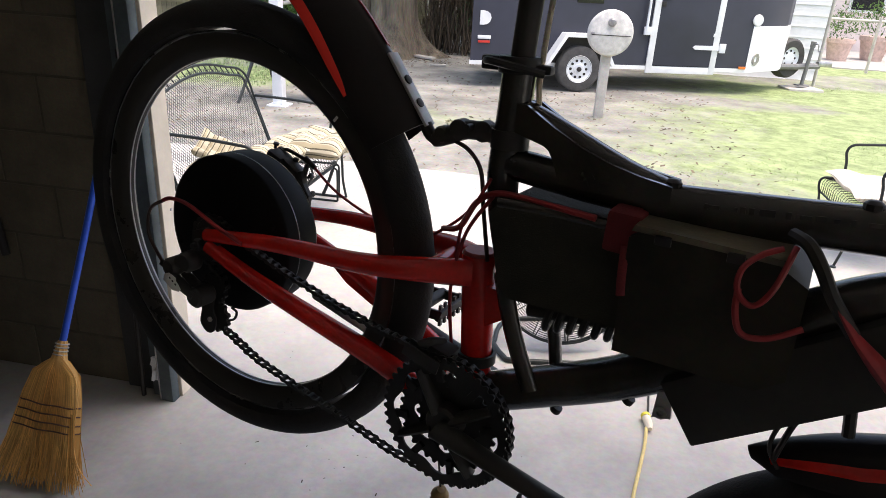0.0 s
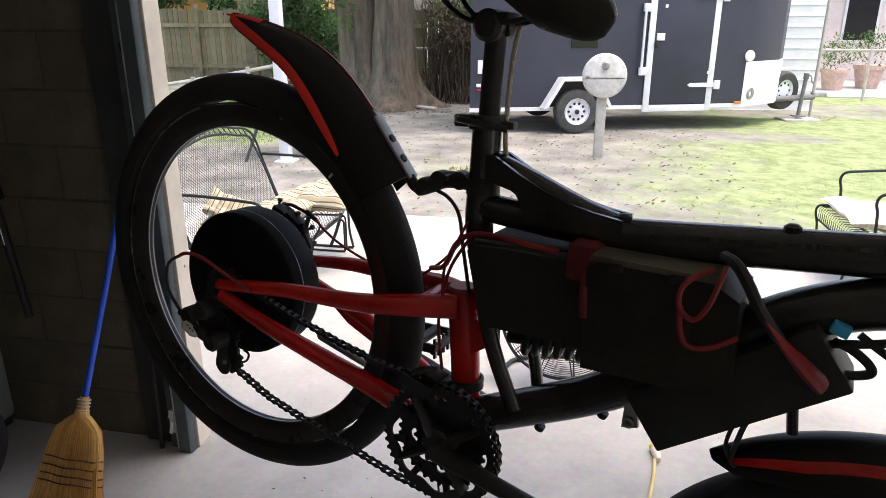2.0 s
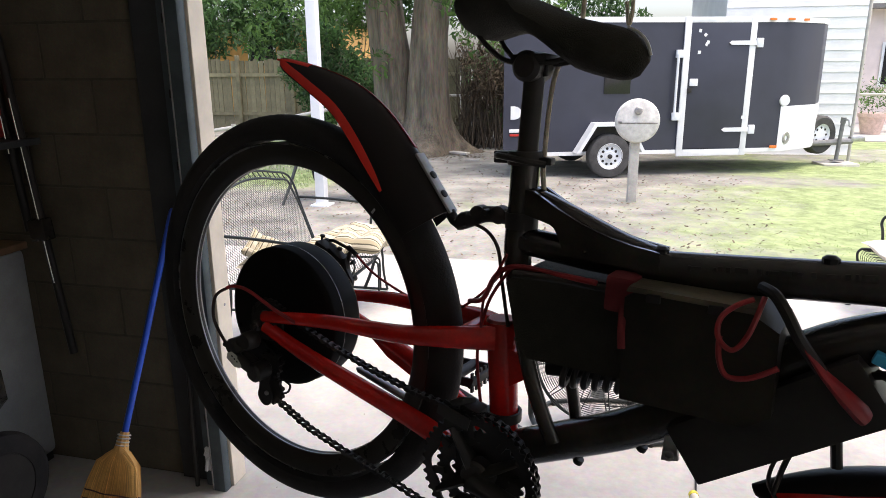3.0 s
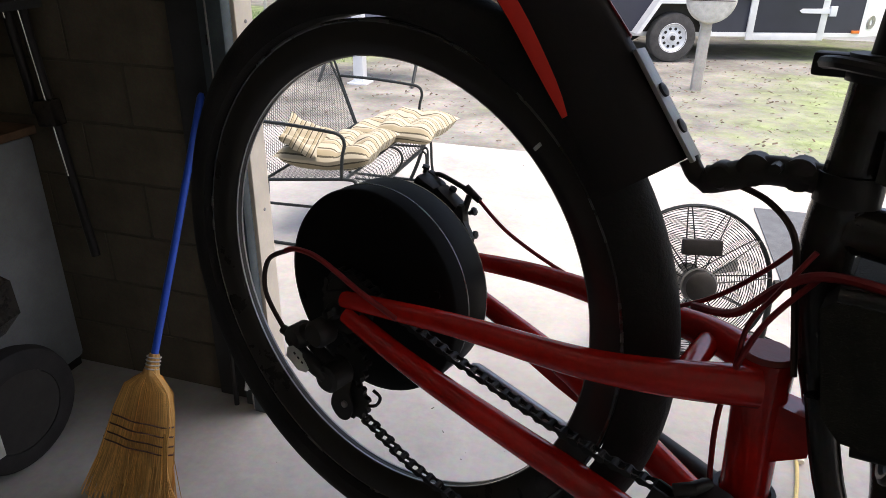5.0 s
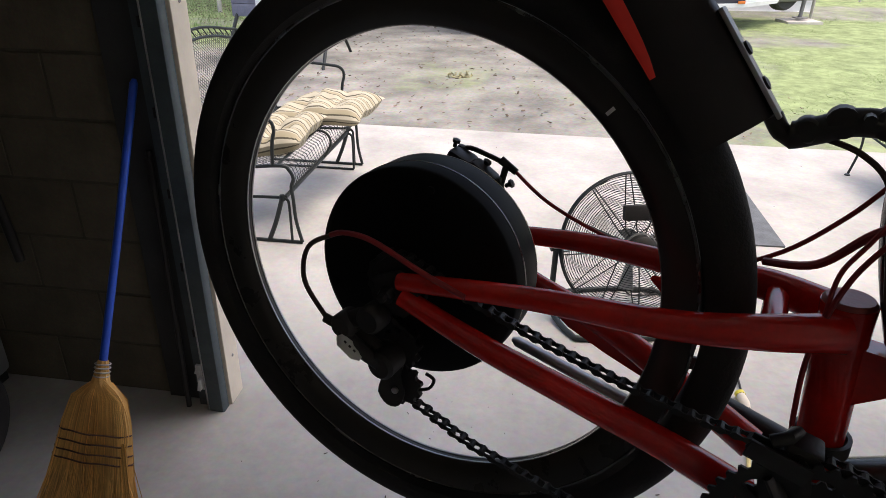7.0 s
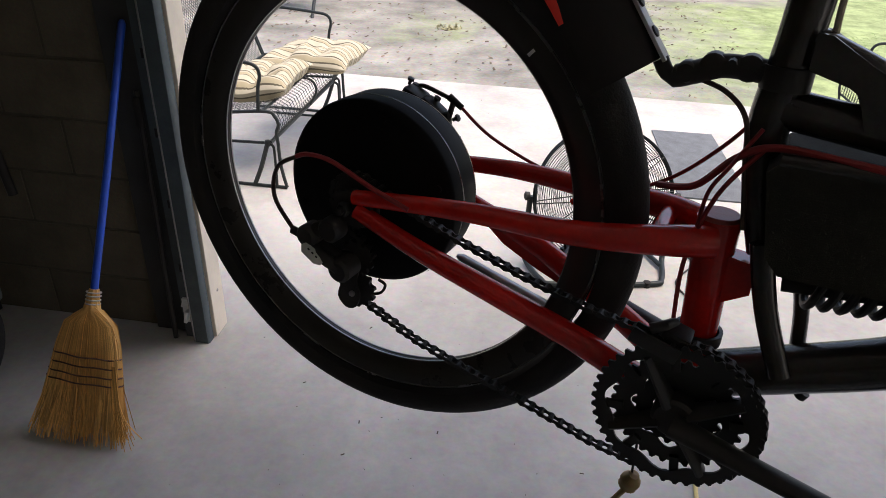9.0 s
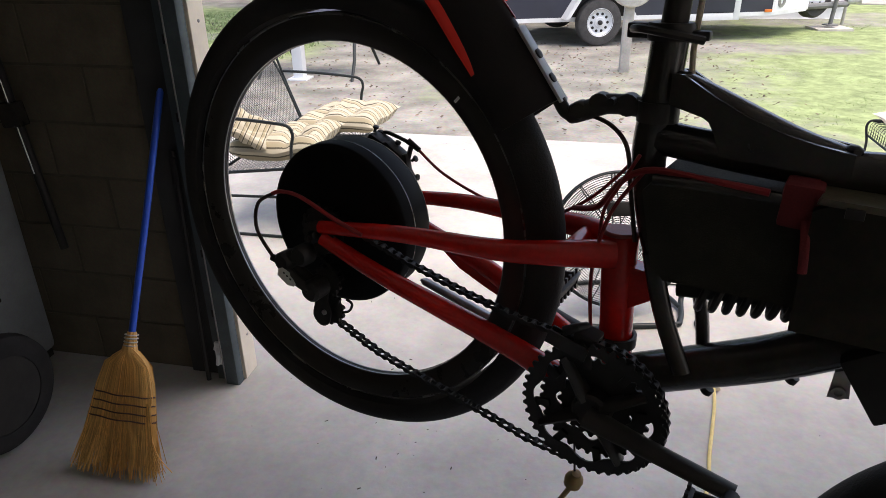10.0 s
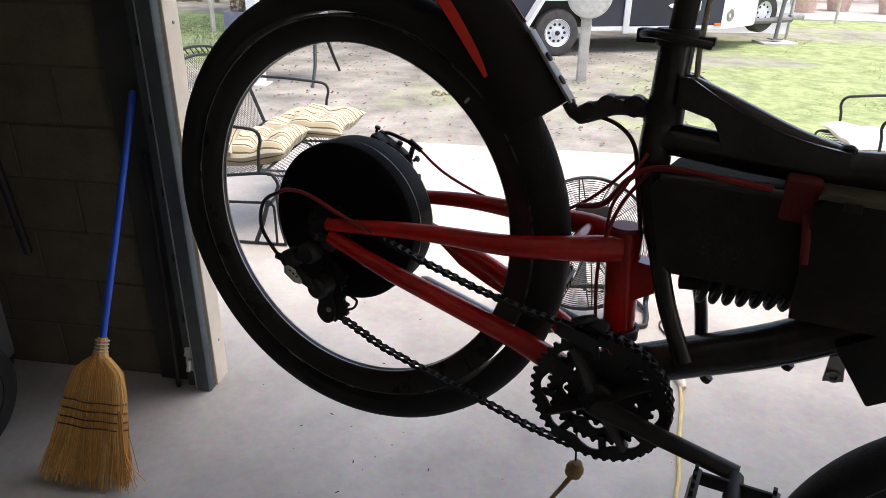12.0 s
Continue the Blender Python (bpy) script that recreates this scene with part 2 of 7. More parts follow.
def furrow(m):
    """Stretches a material's noise upwards, for bark that is ribbed along the trunk."""
    nodes, link = m.node_tree.nodes, m.node_tree.links.new
    where = nodes["Texture Coordinate"]
    squash = nodes.new("ShaderNodeMapping")
    squash.inputs["Scale"].default_value = (1.6, 1.6, 0.22)
    link(where.outputs["Object"], squash.inputs["Vector"])
    for n in nodes:
        if n.bl_idname == "ShaderNodeTexNoise":
            link(squash.outputs[0], n.inputs["Vector"])
        if n.bl_idname == "ShaderNodeBump":
            n.inputs["Distance"].default_value = 0.05


furrow(BARK)


# ---- mesh helpers ----
class Shape:
    """Collects vertices and faces; build() makes one mesh object of them."""

    def __init__(self):
        self.v, self.f, self.uv = [], [], {}

    def add(self, verts, faces):
        n = len(self.v)
        self.v += [tuple(p) for p in verts]
        self.f += [tuple(i + n for i in q) for q in faces]

    def tube(self, pts, r, seg=8, closed=False, flat=1.0):
        """A round bar along points; r is one radius or one for each point; flat squeezes it in its second axis."""
        pts = [Vector(p) for p in pts]
        n = len(pts)
        rs = r if isinstance(r, (list, tuple)) else [r] * n
        verts, up = [], None
        for i, p in enumerate(pts):
            a = pts[(i - 1) % n] if closed or i else p
            b = pts[(i + 1) % n] if closed or i < n - 1 else p
            d = (b - a).normalized()
            if up is None:
                up = Vector((0, 0, 1)) if abs(d.z) < 0.9 else Vector((0, 1, 0))
            side = d.cross(up).normalized()
            up = side.cross(d).normalized()
            for k in range(seg):
                w = 2 * math.pi * k / seg
                verts.append(p + rs[i] * (math.cos(w) * side + flat * math.sin(w) * up))
        faces = []
        for i in range(n if closed else n - 1):
            j = (i + 1) % n
            for k in range(seg):
                l = (k + 1) % seg
                faces.append((i * seg + k, i * seg + l, j * seg + l, j * seg + k))
        if not closed:
            faces.append(tuple(range(seg))[::-1])
            faces.append(tuple((n - 1) * seg + k for k in range(seg)))
        self.add(verts, faces)
        return self

    def box(self, centre, size, turn=(0, 0, 0), bevel=0.0):
        bm = bmesh.new()
        bmesh.ops.create_cube(bm, size=1.0, matrix=Matrix.Diagonal((*size, 1)))
        if bevel:
            bmesh.ops.bevel(bm, geom=bm.edges[:], offset=bevel, segments=2, affect="EDGES", profile=0.6)
        m = pose(*centre, *turn)
        bm.verts.index_update()
        self.add([m @ v.co for v in bm.verts], [[v.index for v in f.verts] for f in bm.faces])
        bm.free()
        return self

    def lathe(self, profile, seg=32, m=None, closed=False):
        """Turns (radius, height) pairs about the local z axis."""
        m = m or Matrix()
        n = len(profile)
        verts = [m @ Vector((r * math.cos(2 * math.pi * k / seg), r * math.sin(2 * math.pi * k / seg), h)) for r, h in profile for k in range(seg)]
        faces = []
        for i in range(n if closed else n - 1):
            j = (i + 1) % n
            for k in range(seg):
                l = (k + 1) % seg
                faces.append((i * seg + k, i * seg + l, j * seg + l, j * seg + k))
        if not closed:
            faces.append(tuple(range(seg))[::-1])
            faces.append(tuple((n - 1) * seg + k for k in range(seg)))
        self.add(verts, faces)
        return self

    def prism(self, outline, lo, hi, m=None):
        """Extrudes an (x, z) outline from y = lo to y = hi."""
        m = m or Matrix()
        n = len(outline)
        verts = [m @ Vector((x, y, z)) for y in (lo, hi) for x, z in outline]
        faces = [tuple(range(n)), tuple(range(2 * n - 1, n - 1, -1))]
        faces += [(i, i + n, (i + 1) % n + n, (i + 1) % n) for i in range(n)]
        self.add(verts, faces)
        return self

    def build(self, name, mat, smooth=True):
        me = bpy.data.meshes.new(name)
        me.from_pydata([tuple(p) for p in self.v], [], self.f)
        bm = bmesh.new()
        bm.from_mesh(me)
        bmesh.ops.recalc_face_normals(bm, faces=bm.faces)
        bm.to_mesh(me)
        bm.free()
        if smooth:
            me.polygons.foreach_set("use_smooth", [True] * len(me.polygons))
            me.set_sharp_from_angle(angle=radians(42))
        me.materials.append(mat)
        return me


def part(name, shape, mat, parent, label="", smooth=True):
    """One mesh object under a thing or under a part."""
    ob = new(name, shape.build(name, mat, smooth))
    ob.parent = parent
    if parent is not None and parent.type == "MESH":
        ob.matrix_parent_inverse = Matrix()
    return tagged(ob, label)


def thing(name, label, category, m=None, group="", kind=""):
    ob = new(name)
    ob.empty_display_size = 0.1
    ob.matrix_basis = m or Matrix()
    return tagged(ob, label, category, group, kind)


def single(name, shape, mat, label, category, m=None, group="", kind="", smooth=True):
    ob = new(name, shape.build(name, mat, smooth))
    ob.matrix_basis = m or Matrix()
    return tagged(ob, label, category, group, kind)


def curve(pts, steps=6, closed=False):
    """A smooth line through points (Catmull-Rom)."""
    pts = [Vector(p) for p in pts]
    n, res = len(pts), []
    for i in range(n if closed else n - 1):
        p = [pts[(i + k) % n] if closed else pts[min(max(i + k, 0), n - 1)] for k in (-1, 0, 1, 2)]
        for s in range(steps):
            t = s / steps
            res.append(0.5 * (2 * p[1] + (p[2] - p[0]) * t + (2 * p[0] - 5 * p[1] + 4 * p[2] - p[3]) * t * t + (3 * p[1] - p[0] - 3 * p[2] + p[3]) * t ** 3))
    if not closed:
        res.append(pts[-1])
    return res


def arc(centre, r, a, b, n, y=0.0):
    """Points of an arc in the x-z plane, angles in degrees."""
    return [(centre[0] + r * math.cos(radians(a + (b - a) * i / n)), y, centre[1] + r * math.sin(radians(a + (b - a) * i / n))) for i in range(n + 1)]


# ---- the setting ----
def structure(name, shape, mat, label, category, smooth=False):
    return single(name, shape, mat, label, category, kind="structure", smooth=smooth)


# One slab from the back of the garage to the edge of the patio.
structure("floor", Shape().box((2.2, -1.26, -0.1), (12.4, 9.5, 0.2), bevel=0.008), CONCRETE, "worn pale grey concrete slab of the garage and patio", "floor")


def ground():
    """The yard: one sheet that falls gently away from the slab and reaches the horizon."""
    xs = [-400, -120, -50, -25] + [-16 + 0.5 * i for i in range(73)] + [26, 50, 120, 400]
    ys = [-300, -60, -20, -6.5] + [3.45 + 0.45 * i for i in range(46)] + [27, 34, 50, 120, 450]
    verts, faces, lawn = [], [], []
    for y in ys:
        for x in xs:
            far = max(0.0, min(y, 12) - 3.4)
            bumps = 0.018 * noise.noise((x * 0.9, y * 0.9, 0)) + 0.01 * noise.noise((x * 3.1, y * 3.1, 4))
            flat = min(1.0, max(0.0, (y - 3.4) / 0.6)) if abs(x) < 60 else 0
            verts.append((x, y, -0.05 - 0.011 * far + bumps * flat))
            inside = min(x - 1.75 - 0.2 * (y - 4), 11 - x) if y < 9.5 else min(x - 3.2, 14 - x)
            lawn.append(max(0.0, min(0.84, 0.47 + 0.17 * inside) - 0.22 * max(0.0, min(1.0, (4.9 - y) / 1.3))))
            bank = min(-2.7 - x, y - 6.9 - 0.1 * abs(x + 4), 13.5 - y)
            if bank > -0.5 and x > -16:
                lawn[-1] = max(lawn[-1], min(0.95, 0.55 + 0.6 * bank))
            tuft = math.hypot(x - 0.1, 0.7 * (y - 5.7))
            if tuft < 1.0:
                lawn[-1] = max(lawn[-1], 0.5 - 0.2 * tuft)
            if 8.6 < y < 9.6 and x < 5.5 or 11.6 < y < 14 and x > 4:
                lawn[-1] *= 0.55
    w = len(xs)
    for j in range(len(ys) - 1):
        for i in range(w - 1):
            faces.append((j * w + i, j * w + i + 1, (j + 1) * w + i + 1, (j + 1) * w + i))
    me = bpy.data.meshes.new("ground")
    me.from_pydata(verts, [], faces)
    me.attributes.new("lawn", "FLOAT", "POINT").data.foreach_set("value", lawn)
    me.polygons.foreach_set("use_smooth", [True] * len(faces))
    me.materials.append(EARTH)
    return tagged(new("ground", me), "packed bare earth turning into thin bright lawn", "ground", kind="structure")


ground()

WALL_Y = 0.03      # inner face of the front wall
ROOM_X0, ROOM_X1, ROOM_Y0, ROOM_H = -1.45, 5.9, -5.9, 2.75
DOOR_X0, DOOR_X1, DOOR_H = 0.024, 5.4, 2.35
# never in view: its dark colour keeps bounced light out of the left corner
structure("wall_west", Shape().box((ROOM_X0 - 0.1, (ROOM_Y0 + WALL_Y) / 2, ROOM_H / 2), (0.2, WALL_Y - ROOM_Y0, ROOM_H)), BLOCK, "unseen tan side wall of the garage, dark to cut bounce light", "wall")
# an unseen opening is added in the side wall to brighten the garage with daylight
SIDE_Y0, SIDE_Y1 = -5.35, -2.4
structure("wall_east", Shape().box((ROOM_X1 + 0.1, (SIDE_Y1 + WALL_Y) / 2, ROOM_H / 2), (0.2, WALL_Y - SIDE_Y1, ROOM_H)), PLASTER, "painted side wall of the garage", "wall")
structure("wall_east_2", Shape().box((ROOM_X1 + 0.1, (ROOM_Y0 + SIDE_Y0) / 2, ROOM_H / 2), (0.2, SIDE_Y0 - ROOM_Y0, ROOM_H)), PLASTER, "painted side wall of the garage", "wall")
structure("wall_east_3", Shape().box((ROOM_X1 + 0.1, (SIDE_Y0 + SIDE_Y1) / 2, (2.3 + ROOM_H) / 2), (0.2, SIDE_Y1 - SIDE_Y0, ROOM_H - 2.3)), PLASTER, "painted wall above the added side opening", "wall")
structure("wall_south", Shape().box(((ROOM_X0 + ROOM_X1) / 2, ROOM_Y0 - 0.1, ROOM_H / 2), (ROOM_X1 - ROOM_X0 + 0.4, 0.2, ROOM_H)), PLASTER, "off-white painted back wall of the garage", "wall")
structure("ceiling", Shape().box(((ROOM_X0 + ROOM_X1) / 2, (ROOM_Y0 + WALL_Y + 0.2) / 2, ROOM_H + 0.08), (ROOM_X1 - ROOM_X0 + 0.4, WALL_Y - ROOM_Y0 + 0.4, 0.16)), CEILING, "white painted board ceiling of the garage", "ceiling")
wall_north = structure("wall_north", Shape().box(((ROOM_X0 - 0.2 - 0.02) / 2, WALL_Y + 0.0535, ROOM_H / 2), (-ROOM_X0 + 0.18, 0.1, ROOM_H)), MORTAR, "tan painted concrete block wall beside the open doorway", "wall")
structure("wall_north_2", Shape().box(((DOOR_X1 + 0.044 + ROOM_X1 + 0.2) / 2, WALL_Y + 0.05, ROOM_H / 2), (ROOM_X1 + 0.156 - DOOR_X1, 0.1, ROOM_H)), PLASTER, "painted wall on the far side of the doorway", "wall")
structure("wall_north_3", Shape().box(((DOOR_X0 + DOOR_X1) / 2, WALL_Y + 0.05, (DOOR_H + 0.04 + ROOM_H) / 2), (DOOR_X1 - DOOR_X0 + 0.08, 0.1, ROOM_H - DOOR_H - 0.04)), PLASTER, "painted wall above the wide doorway", "wall")


def jamb(x0, side, name):
    """A cream timber jamb; screws show on the face that looks into the doorway."""
    ob = structure(name, Shape().box((x0 - side * 0.02, 0.046, DOOR_H / 2), (0.04, 0.092, DOOR_H), bevel=0.003), CREAM_PAINT, "cream painted timber door jamb with rusty screws", "door frame")
    for z in (0.177, 0.76, 1.348, 1.9):
        part("screw", Shape().lathe([(0.002, 0), (0.006, 0.0005), (0.005, 0.003), (0.002, 0.004)], 10, pose(x0, 0.05, z, 0, 90 * side, 0)), STEEL, ob)
    return ob


jamb(DOOR_X0, 1, "trim")
jamb(DOOR_X1, -1, "trim_2")
structure("trim_3", Shape().box(((DOOR_X0 + DOOR_X1) / 2, 0.046, DOOR_H + 0.02), (DOOR_X1 - DOOR_X0 + 0.08, 0.088, 0.036), bevel=0.003), CREAM_PAINT, "cream painted timber head of the doorway", "door frame")

structure("trim_4", Shape().box((-0.152, WALL_Y - 0.0125, 1.375), (0.122, 0.019, 2.742), bevel=0.003), DARK_BOARD, "dark upright strip between door track and block wall", "board")

# The roller door's steel track beside the jamb: a wall angle, a proud channel with a rubbed lip, a floor bracket.
ALONG_Z = Matrix(((1, 0, 0, 0), (0, 0, 1, 0), (0, 1, 0, 0), (0, 0, 0, 1)))
track = thing("door_track", "blue-grey painted steel door track fixed beside the jamb", "door track", pose(-0.014, -0.022, 0))
part("wall_angle", Shape().prism([(-0.074, 0.006), (-0.03, 0.006), (-0.03, -0.02), (-0.027, -0.02), (-0.027, 0.010), (-0.074, 0.010)], 0.0, 2.45, ALONG_Z), TRACK, track, "blue-grey perforated wall angle")
part("channel", Shape().prism([(-0.027, -0.004), (-0.024, -0.022), (0.024, -0.024), (0.029, -0.018), (0.029, 0.014), (0.026, 0.014), (0.026, -0.016), (0.022, -0.02), (-0.021, -0.018), (-0.023, -0.004)], 0.0, 2.45, ALONG_Z), TRACK, track)
part("lip", Shape().tube([(-0.0275, -0.0225, 0.002), (-0.0275, -0.0225, 2.44)], 0.0028, 8), STEEL, track, "rubbed bright steel lip")
for k in range(9):
    part("slot", Shape().box((-0.052, 0.0045, 0.3 + 0.25 * k), (0.008, 0.003, 0.03), bevel=0.001), SATIN, track)
bracket = Shape().box((-0.05, 0.0, 0.125), (0.026, 0.012, 0.1), bevel=0.001).box((-0.045, -0.014, 0.11), (0.012, 0.03, 0.05), (0, 12, 0), bevel=0.002).box((-0.058, -0.002, 0.148), (0.018, 0.012, 0.02), (0, 20, 0), bevel=0.002).box((-0.04, -0.002, 0.1), (0.018, 0.012, 0.03), (0, -15, 0), bevel=0.002)
part("floor_bracket", bracket, WHITE_METAL, track, "pale zinc floor bracket with two bolts")


# ---- beside the doorway ----
dark_stick = Shape().tube([(-0.12, -0.035, 0.003), (-0.115, -0.006, 0.93)], [0.009, 0.008], 10).box((-0.115, -0.012, 0.86), (0.026, 0.016, 0.1), (-2, 0, 0), bevel=0.006)
single("dark_stick", dark_stick, SATIN, "dark slim stick leaning on the wall behind the broom", "stick")


def broom():
    """A corn broom that stands on its straw, leaning back on the wall."""
    foot, top = Vector((-0.168, -0.565, 0.0)), Vector((-0.118, -0.004, 1.14))
    axis = (top - foot).normalized()
    ob = thing("broom", "corn straw broom with a blue handle leaning on the wall", "broom", Matrix.Translation(foot))
    neck = foot + axis * 0.455
    side = Vector((1, 0, 0)) - axis * axis.x
    side.normalize()
    out = axis.cross(side).normalized()
    at = lambda u, w, d: (axis * u + side * w + out * d)
    part("handle", Shape().tube([at(0.43, 0, 0), at(0.8, 0.002, 0), at((top - foot).length - 0.012, 0, 0), at((top - foot).length, 0, 0)], [0.0115, 0.0115, 0.0115, 0.006], 12), BLUE, ob, "blue painted wooden handle")
    rng = random.Random(5)
    body = Shape()
    # a solid core that swells from the neck and flares to the cut end
    stations = [(0.47, 0.014, 0.014), (0.435, 0.019, 0.019), (0.41, 0.026, 0.022), (0.388, 0.056, 0.025), (0.36, 0.079, 0.028), (0.31, 0.097, 0.029), (0.24, 0.108, 0.028), (0.16, 0.122, 0.027), (0.11, 0.126, 0.022)]
    seg = 40
    verts = []
    for u, w, d in stations:
        for k in range(seg):
            a = 2 * math.pi * k / seg
            wob = 1 + 0.05 * math.sin(9 * a) + 0.03 * rng.uniform(-1, 1)
            verts.append(at(u, w * math.cos(a) * wob, d * math.sin(a) * wob))
    faces = [(i * seg + k, i * seg + (k + 1) % seg, (i + 1) * seg + (k + 1) % seg, (i + 1) * seg + k) for i in range(len(stations) - 1) for k in range(seg)]
    faces += [tuple(range(seg)), tuple(range((len(stations) - 1) * seg, len(stations) * seg))]
    body.add(verts, faces)
    part("straw_body", body, STRAW_CORE, ob, "golden corn straw bundle")
    straws = Shape()
    for i in range(760):
        a = rng.uniform(-1, 1)
        d = rng.choice((-1, 1)) * rng.uniform(0.6, 1.02)
        u1 = rng.uniform(-0.005, 0.06)
        d1 = d * 0.034 * math.sqrt(max(0.05, 1 - 0.8 * a * a))
        pts = [at(0.405, 0.024 * a, 0.02 * d), at(0.365, 0.078 * a, d1 * 0.9), at(0.29, 0.099 * a, d1 * 0.95), at(0.17, 0.118 * a + rng.uniform(-0.004, 0.004), d1), at(u1, 0.145 * a + rng.uniform(-0.02, 0.02), d1 + rng.uniform(-0.014, 0.016))]
        straws.tube(pts, [0.0012, 0.0015, 0.0016, 0.0016, 0.001], 3)
    for i in range(26):
        a = rng.uniform(0.8, 1.0)
        straws.tube([at(0.25, 0.105 * a, -0.02), at(0.12, 0.14 * a, -0.025), at(rng.uniform(0.0, 0.05), 0.175 * a + rng.uniform(-0.02, 0.03), -0.03)], 0.0011, 3)
    # one long stray straw that curls out at the side
    straws.tube(curve([at(0.42, 0.02, -0.02), at(0.37, 0.082, -0.024), at(0.29, 0.112, -0.02), at(0.2, 0.112, -0.02), at(0.1, 0.15, -0.02), at(0.045, 0.21, -0.015)], 5), 0.0016, 4)
    tagged(part("loose_straw", straws, STRAW, ob, "loose straw ends"), kind="stuff")
    for u, w, d in ((0.188, 0.122, 0.0318), (0.212, 0.1175, 0.032), (0.24, 0.112, 0.0324), (0.268, 0.1075, 0.0328)):
        part("stitch_band", Shape().tube([at(u + 0.0015 * math.sin(k), w * math.cos(2 * math.pi * k / 40), d * 1.18 * math.sin(2 * math.pi * k / 40)) for k in range(40)], 0.0024, 5, closed=True), TWINE, ob)
    for u in (0.425, 0.437, 0.449, 0.46):
        part("wire_wrap", Shape().tube([at(u, 0.0205 * math.cos(2 * math.pi * k / 20), 0.0205 * math.sin(2 * math.pi * k / 20)) for k in range(20)], 0.0024, 5, closed=True), WEATHERED, ob)


broom()


def cabinet():
    """An old enamelled metal cabinet, only its edge in view."""
    ob = thing("metal_cabinet", "old off-white enamel cabinet with a brown wooden top", "cabinet", pose(-1.135, -0.19, 0))
    part("body", Shape().box((0, 0, 0.49), (0.6, 0.42, 0.9), bevel=0.025), APPLIANCE, ob)
    part("plinth", Shape().box((0, 0.02, 0.022), (0.56, 0.36, 0.044)), SATIN, ob)
    part("top", Shape().box((0, 0, 0.955), (0.62, 0.44, 0.03), bevel=0.006), BROWN_EDGE, ob, "brown wooden top")
    part("door", Shape().box((0, -0.2175, 0.49), (0.5, 0.015, 0.78), bevel=0.006), APPLIANCE, ob)
    part("handle", Shape().tube([(0.2, -0.222, 0.52), (0.2, -0.245, 0.53), (0.2, -0.245, 0.63), (0.2, -0.222, 0.64)], 0.005, 8), STEEL, ob, "steel pull handle")


cabinet()


def fuel_can():
    ob = thing("fuel_can", "red plastic fuel can with a white label on a wall shelf", "fuel can", pose(-0.9, -0.1, 1.385))
    body = Shape().box((0, 0, 0.165), (0.26, 0.17, 0.33), bevel=0.03)
    part("body", body, RED_CAN, ob)
    part("handle", Shape().tube(curve([(-0.08, 0, 0.32), (-0.06, 0, 0.375), (0.04, 0, 0.375), (0.06, 0, 0.32)], 5), 0.012, 10), RED_CAN, ob)
    part("cap", Shape().lathe([(0.024, 0), (0.024, 0.03), (0.02, 0.035)], 18, pose(0.095, 0, 0.325)), SATIN, ob)
    label = Shape().box((0.085, -0.0865, 0.17), (0.055, 0.003, 0.11))
    part("label", label, WHITE_TRIM, ob, "white paper label with unreadable print")
    for z in (0.2, 0.18, 0.15):
        part("print_bar", Shape().box((0.085, -0.0888, z), (0.04, 0.0012, 0.006)), SATIN, ob)
    shelf = thing("wall_shelf", "narrow dark board shelf on the block wall", "shelf", pose(-0.98, -0.09, 1.37))
    part("board", Shape().box((0, 0, 0.002), (0.6, 0.235, 0.025), bevel=0.003), DARK_BOARD, shelf)
    for x in (-0.24, 0.24):
        part("shelf_bracket", Shape().prism([(x - 0.01, -0.012), (x + 0.01, -0.012), (x + 0.01, -0.14), (x - 0.01, -0.14)], 0.085, 0.105).box((x, 0, -0.015), (0.02, 0.2, 0.006)), SATIN, shelf)


fuel_can()


def pole(name, x0, z0, x1, z1, label, clamp):
    """A long tool handle on the wall with a bright steel edge."""
    ob = thing(name, label, "pole", pose(0, 0, 0))
    y = -0.03
    d = Vector((x1 - x0, 0, z1 - z0)).normalized()
    a, b = Vector((x0, y, z0)), Vector((x1, y, z1))
    part("shaft", Shape().tube([a - d * 0.25, b + d * 0.3], 0.016, 10), SATIN, ob)
    part("bright_edge", Shape().tube([a + Vector((0.004, -0.0165, 0)), b + Vector((0.004, -0.0165, 0))], 0.0034, 10), CHROME, ob, "bright steel strip")
    if clamp:
        m = a.lerp(b, 0.70)
        part("clamp", Shape().box((m.x, y - 0.012, m.z), (0.075, 0.05, 0.085), (0, -6, 0), bevel=0.008), BLACK, ob, "black wall clamp")


pole("steel_edged_pole", -0.725, 1.535, -0.655, 0.83, "dark pole with a bright steel edge clipped to the wall", True)
pole("steel_edged_pole", -0.80, 1.75, -0.765, 1.33, "dark slim pole with a dull steel edge on the wall", False)


